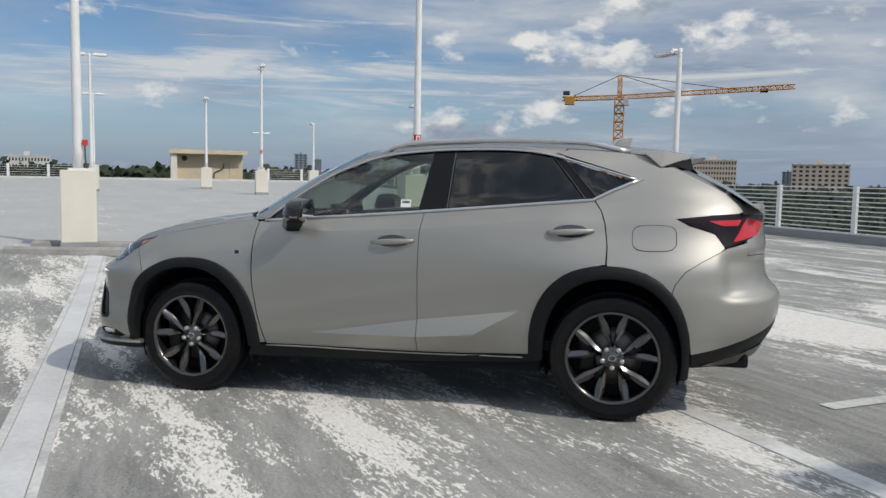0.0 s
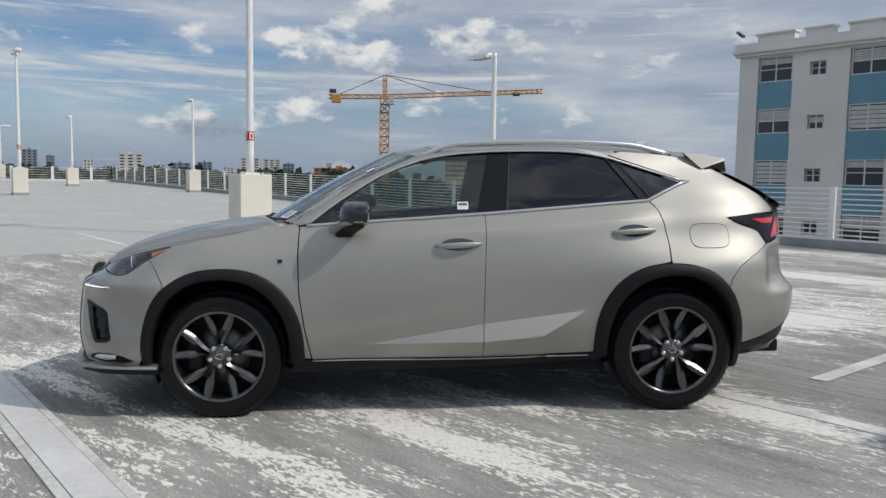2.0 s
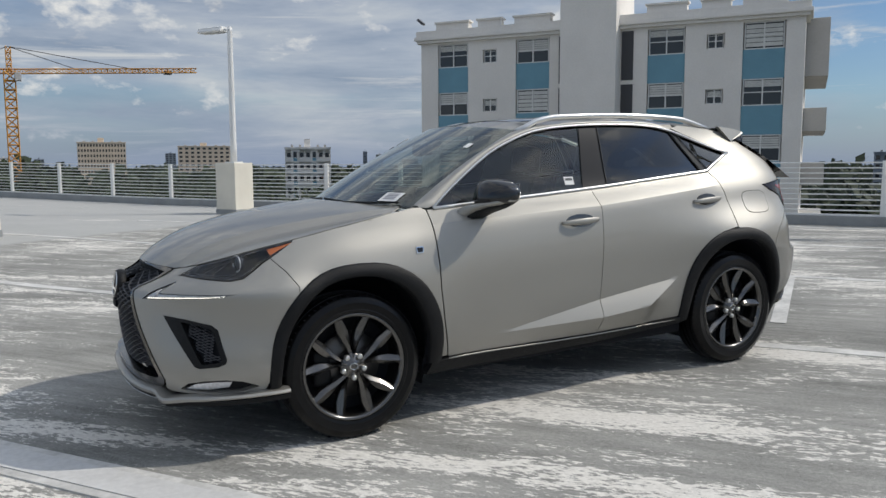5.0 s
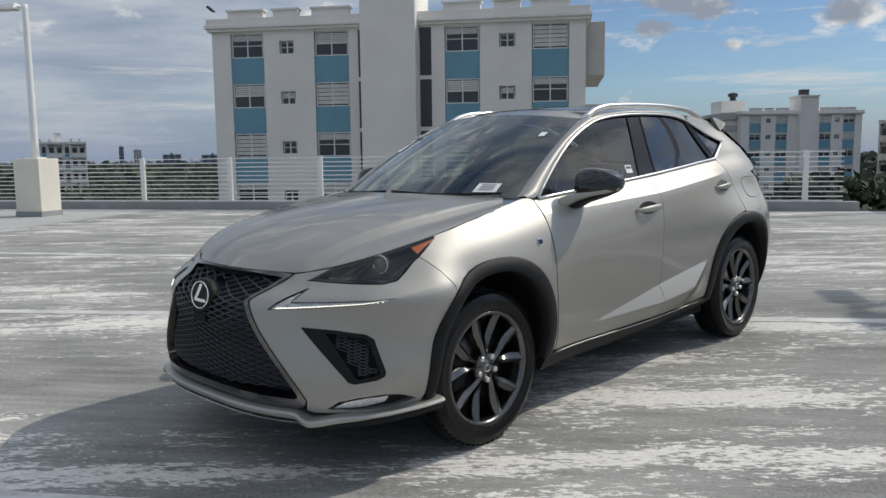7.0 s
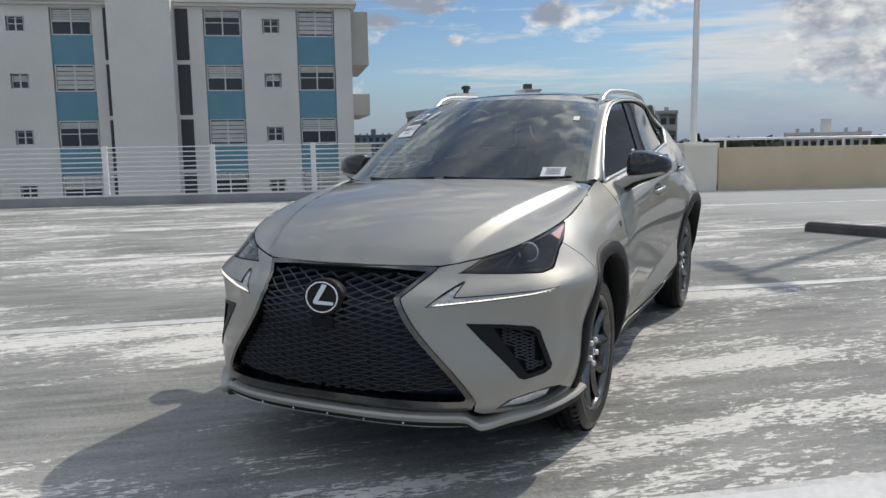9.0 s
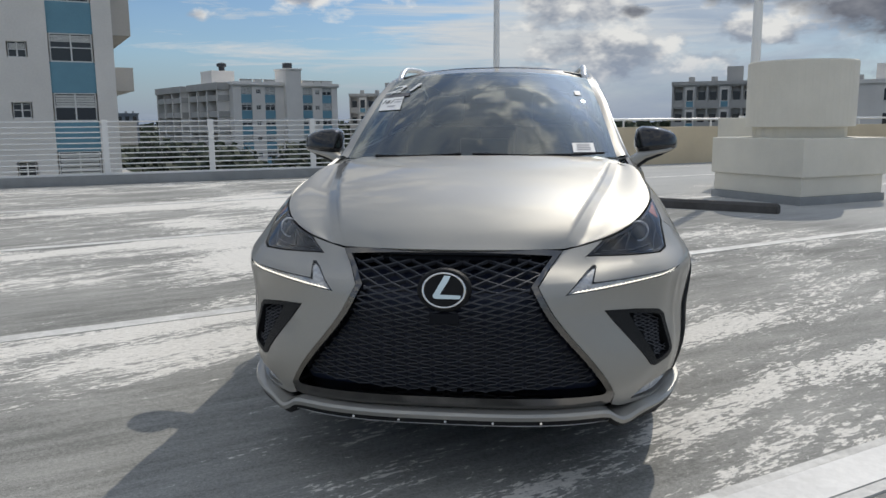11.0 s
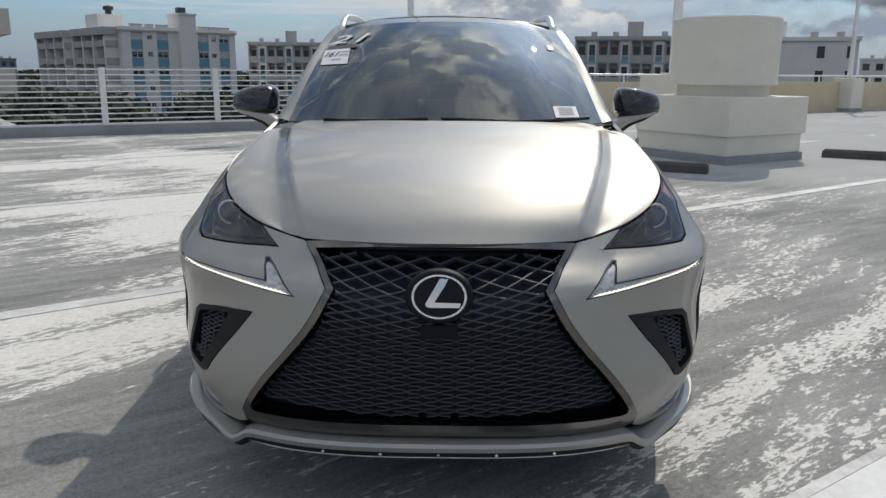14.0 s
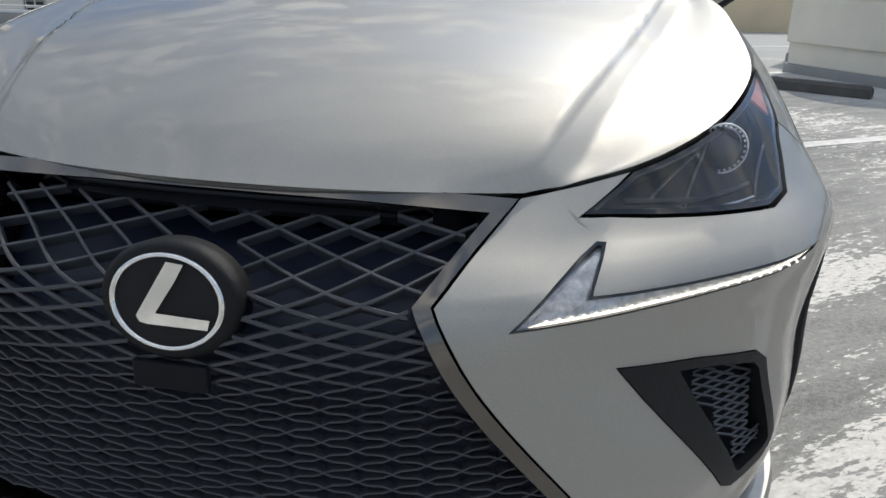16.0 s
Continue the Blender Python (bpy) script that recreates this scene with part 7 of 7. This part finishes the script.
def build_wheel_part():
    """One wheel about its own axle, face towards +y: rim with tyre, spokes, nuts and brake under it."""
    side_a = [(0.255, -0.085), (0.262, 0.085), (0.270, 0.097), (0.283, 0.1005), (0.286, 0.099), (0.318, 0.1035), (0.322, 0.1015), (0.343, 0.094), (0.346, 0.0915), (0.353, 0.085)]
    tread = []
    for y in (0.052, 0.017, -0.017, -0.052):
        tread += [(0.3635 - 1.2 * y * y, y + 0.0055), (0.3555, y + 0.004), (0.3555, y - 0.004), (0.3635 - 1.2 * y * y, y - 0.0055)]
    prof = side_a + [(0.3575, 0.076)] + tread + [(0.3575, -0.076), (0.353, -0.085), (0.343, -0.094), (0.300, -0.1), (0.262, -0.098)]
    tyre_bm = lathe(prof, 96, axis="y", cap=False)
    for e in tyre_bm.edges:
        if e.calc_face_angle(0) > 0.5:
            e.smooth = False
    tyre = mesh_from(tyre_bm, "tyre", True)
    block = mesh_from(box((-0.0016, -0.0, -0.005), (0.0016, 0.026, 0.006)), "groove")
    rim = mesh_from(lathe([(0.262, 0.088), (0.268, 0.094), (0.262, 0.097), (0.250, 0.092), (0.244, 0.07), (0.238, 0.0), (0.235, -0.08)], 72, axis="y", cap=False), "rim", True)
    spokes = []
    for k in range(10):
        base, side = (k // 2) * 72, 1 if k % 2 else -1
        bm = bmesh.new()
        rows = []
        for i in range(13):
            t = i / 12
            r = 0.040 + 0.212 * t
            ang = radians(90 + base + side * (7.5 + 10.5 * t**0.75))
            wid = 0.0080 + 0.0185 * smooth((t - 0.12) / 0.56) - 0.0050 * smooth((t - 0.74) / 0.26)
            yy = 0.074 + 0.014 * t - 0.010 * math.sin(math.pi * t)
            d = Vector((math.cos(ang), 0, math.sin(ang)))
            q = Vector((-math.sin(ang), 0, math.cos(ang)))
            crest = -side * wid * (0.62 - 0.8 * smooth((t - 0.1) / 0.6))
            rows.append([bm.verts.new(d * r + q * w + Vector((0, y, 0))) for w, y in ((-wid, yy - 0.045), (-wid, yy - 0.012), (-wid * 0.88, yy - 0.008), (crest, yy + 0.005), (wid * 0.88, yy - 0.008), (wid, yy - 0.012), (wid, yy - 0.045))])
        for a, b in zip(rows, rows[1:]):
            for j in range(6):
                bm.faces.new((a[j], b[j], b[j + 1], a[j + 1]))
        bmesh.ops.recalc_face_normals(bm, faces=bm.faces[:])
        for e in bm.edges:
            if e.calc_face_angle(0) > 0.3:
                e.smooth = False
        spokes.append(mesh_from(bm, "spoke", True))
    hub = mesh_from(lathe([(0.066, 0.03), (0.066, 0.066), (0.058, 0.074), (0.034, 0.076), (0.032, 0.080), (0.001, 0.081)], 32, axis="y", cap=False), "hub", True)
    nut = mesh_from(lathe([(0.0135, 0.0), (0.0135, 0.018), (0.009, 0.023), (0.001, 0.023)], 12, axis="y", cap=False), "nut", True)
    disc = mesh_from(lathe([(0.06, 0.0), (0.165, 0.0), (0.165, 0.012), (0.06, 0.012)], 40, axis="y", cap=False), "disc", True)
    caliper = mesh_from(box((0.10, 0.0, -0.09), (0.19, 0.05, 0.09), 0.02), "caliper", True)
    well = mesh_from(lathe([(0.001, -0.02), (0.24, -0.02)], 40, axis="y", cap=False), "well")
    cap_ring = mesh_from(tube([(0.021 * math.cos(a), 0.082, 0.016 * math.sin(a)) for a in [2 * math.pi * k / 20 for k in range(20)]], 0.002, 6, True), "cap_ring", True)
    spots = ((-1.33, 1), (1.33, 1), (-1.33, -1), (1.33, -1))
    for x, s in spots:
        w = part("wheel", rim, M_RIM, car, "dark grey ten-spoke alloy wheel")
        w.matrix_local = Matrix.Translation((x, 0.735 * s, 0.3635)) @ Matrix.Rotation(0 if s > 0 else math.pi, 4, "Z")
        ty = part("tyre", tyre, M_TYRE, w, "black tyre")
        for k in range(64):
            a = 2 * math.pi * k / 64
            part("groove", block, M_VOID, ty).matrix_local = Matrix.Rotation(a, 4, "Y") @ Matrix.Translation((0, 0.063, 0.3545)) @ Matrix.Rotation(0.35, 4, "Z")
        for sp in spokes:
            part("spoke", sp, M_RIM, w)
        part("hub", hub, M_RIM, w)
        part("cap_ring", cap_ring, M_CHROME, w)
        part("brake_disc", disc, M_DISC, w)
        part("brake_caliper", caliper, M_CLAD, w).location = (0, -0.01, 0)
        part("wheel_back", well, M_VOID, w)
        for k in range(5):
            a = radians(90 + 72 * k + 36)
            part("nut", nut, M_ALU, w).location = (0.057 * math.cos(a), 0.066, 0.057 * math.sin(a))


build_wheel_part()


def seat_mesh(w, depth, tall):
    bm = bmesh.new()
    add_box(bm, (-depth / 2, -w / 2, 0), (depth / 2, w / 2, 0.16), 0.05)
    return bm


def build_cabin():
    part("cabin_floor", box((-0.9, -0.68, 0.36), (1.7, 0.68, 0.42)), M_CABIN, car)
    dash = bmesh.new()
    prof = [(-1.0, 0.75), (-1.05, 1.06), (-0.85, 1.10), (-0.62, 1.09), (-0.50, 1.04), (-0.48, 0.92), (-0.58, 0.7)]
    a = [dash.verts.new((x, -0.66, z)) for x, z in prof]
    b = [dash.verts.new((x, 0.66, z)) for x, z in prof]
    for k in range(len(prof)):
        dash.faces.new((a[k], a[(k + 1) % len(prof)], b[(k + 1) % len(prof)], b[k]))
    dash.faces.new(a[::-1])
    dash.faces.new(b)
    bmesh.ops.recalc_face_normals(dash, faces=dash.faces[:])
    part("dashboard", dash, M_CABIN, car)
    part("screen", box((-0.64, -0.13, 1.08), (-0.61, 0.13, 1.20), 0.01), M_GLOSS, car)
    wheel = part("steering_wheel", tube([(0, 0.18 * math.cos(t), 0.18 * math.sin(t)) for t in [2 * math.pi * k / 32 for k in range(32)]], 0.015, 8, True), M_CABIN, car, smooth=True)
    wheel.matrix_local = Matrix.Translation((-0.42, -0.36, 1.0)) @ Matrix.Rotation(radians(-24), 4, "Y")
    part("steering_boss", box((-0.02, -0.07, -0.06), (0.03, 0.07, 0.06), 0.02), M_CABIN, wheel)
    for y in (-0.36, 0.36):
        seat = part("front_seat", seat_mesh(0.5, 0.52, 0), M_SEAT, car, "black leather front seat")
        seat.location = (0.05, y, 0.52)
        bk = part("seat_back", box((-0.06, -0.25, 0), (0.07, 0.25, 0.62), 0.05), M_SEAT, seat)
        bk.matrix_local = Matrix.Translation((0.25, 0, 0.12)) @ Matrix.Rotation(radians(18), 4, "Y")
        hr = part("headrest", box((-0.05, -0.13, 0), (0.05, 0.13, 0.18), 0.045), M_SEAT, seat)
        hr.matrix_local = Matrix.Translation((0.46, 0, 0.74)) @ Matrix.Rotation(radians(10), 4, "Y")
    bench = part("rear_seat", box((-0.25, -0.50, 0.52), (0.3, 0.50, 0.68), 0.05), M_SEAT, car, "black leather rear bench")
    bench.location = (0.95, 0, 0)
    rb = part("seat_back", box((-0.07, -0.50, 0), (0.07, 0.50, 0.6), 0.05), M_SEAT, bench)
    rb.matrix_local = Matrix.Translation((0.35, 0, 0.64)) @ Matrix.Rotation(radians(22), 4, "Y")
    for y in (-0.4, 0.0, 0.4):
        part("headrest", box((0.5, y - 0.12, 1.08), (0.6, y + 0.12, 1.22), 0.04), M_SEAT, bench)
    # unseen black board added to block light and view at the hatch gap
    part("hatch_light_block", box((1.70, -0.55, 0.55), (1.73, 0.55, 1.27), 0.005), M_VOID, car)
    # headliner and the inner faces of the pillars and doors
    rows = [[roof_point(x, w) - Vector((0, 0, 0.035)) for w in [k / 6 - 1 for k in range(13)]] for x in [-0.25 + 1.85 * i / 8 for i in range(9)]]
    part("headliner", grid_mesh(rows), M_LINING, car)
    mir = part("inner_mirror", box((-0.02, -0.11, -0.035), (0.02, 0.11, 0.035), 0.015), M_CABIN, car)
    mir.location = (-0.50, 0, 1.42)
    part("sensor_pod", box((-0.10, -0.06, -0.03), (0.06, 0.06, 0.02), 0.02), M_VOID, car).matrix_local = Matrix.Translation((-0.45, 0, 1.445)) @ Matrix.Rotation(radians(-26), 4, "Y")
    for me in cut_panel(X((-0.78, 0.5), (0.78, 0.5), (0.90, 0.94), (1.25, 0.97), (1.25, 1.22), (0.2, 1.165), (-0.80, 1.09)), gap=0, off=-0.05, depth=0, du=0.2, dz=0.2):
        part("door_card", me, M_CABIN, car)


build_cabin()


def build_stickers():
    ws = next(o for o in car.children if o.name.startswith("windscreen"))
    tag = on_screen("price_tag", 0.045, 0.130, -0.85, -0.69, M_LABEL, ws, 0.004, 0.0, "white paper tag with grey print")
    for i in range(4):
        on_screen("print_bar", 0.062 + 0.016 * i, 0.072 + 0.016 * i, -0.82, -0.72, M_PRINT, tag, 0.0055)
    on_screen("inspection_sticker", 0.68, 0.74, -0.86, -0.81, M_LABEL, ws, 0.004, 0.0, "small pale square sticker")
    shield = on_screen("shield_sticker", 0.50, 0.68, 0.73, 0.95, M_LABEL, ws, 0.004, 0.03, "white shield-shaped sticker with a dark band")
    on_screen("dark_band", 0.68, 0.725, 0.71, 0.965, M_INK, shield, 0.005, 0.008)
    for z0, w0, w1 in ((0.545, 0.80, 0.88), (0.595, 0.755, 0.83), (0.632, 0.755, 0.83)):
        on_screen("print_bar", z0, z0 + 0.012, w0, w1, M_PRINT, shield, 0.0055)
    def lettering(name, body, size, v, w, wide, tall, lean, mat, parent, label, lift):
        cu = bpy.data.curves.new(name, "FONT")
        cu.body, cu.size, cu.extrude, cu.align_x, cu.align_y, cu.shear = body, size, 0.0006, "CENTER", "CENTER", lean
        tx = new(name, cu)
        tx.data.materials.append(mat)
        me = bpy.data.meshes.new_from_object(tx)
        bpy.data.objects.remove(tx)
        p, n = screen_point(v, w), screen_normal(v, w)
        across = (screen_point(v, w - 0.09) - screen_point(v, w + 0.09)).normalized()
        m = Matrix((across * wide, n.cross(across) * tall, n)).transposed().to_4x4()
        m.translation = p + n * lift
        part(name, me, mat, parent, label).matrix_local = m

    lettering("year_mark", "21", 0.135, 0.80, 0.80, 1.75, 0.95, 0.12, M_LABEL, ws, "white painted number 21", 0.005)
    lettering("sticker_number", "161", 0.062, 0.61, 0.895, 1.0, 1.0, 0.0, M_INK, shield, "dark number 161", 0.006)
    # label on the driver's window
    me = cut_panel(X((0.05, 1.205), (0.115, 1.205), (0.115, 1.250), (0.05, 1.250)), gap=0, off=-0.010, depth=0, du=0.1, dz=0.1)
    part("window_label", me[1], M_LABEL, car, "white printed window label")
    me = cut_panel(X((0.058, 1.228), (0.107, 1.228), (0.107, 1.242), (0.058, 1.242)), gap=0, off=-0.009, depth=0, du=0.1, dz=0.1)
    part("print_bar", me[1], M_INK, car)


build_stickers()
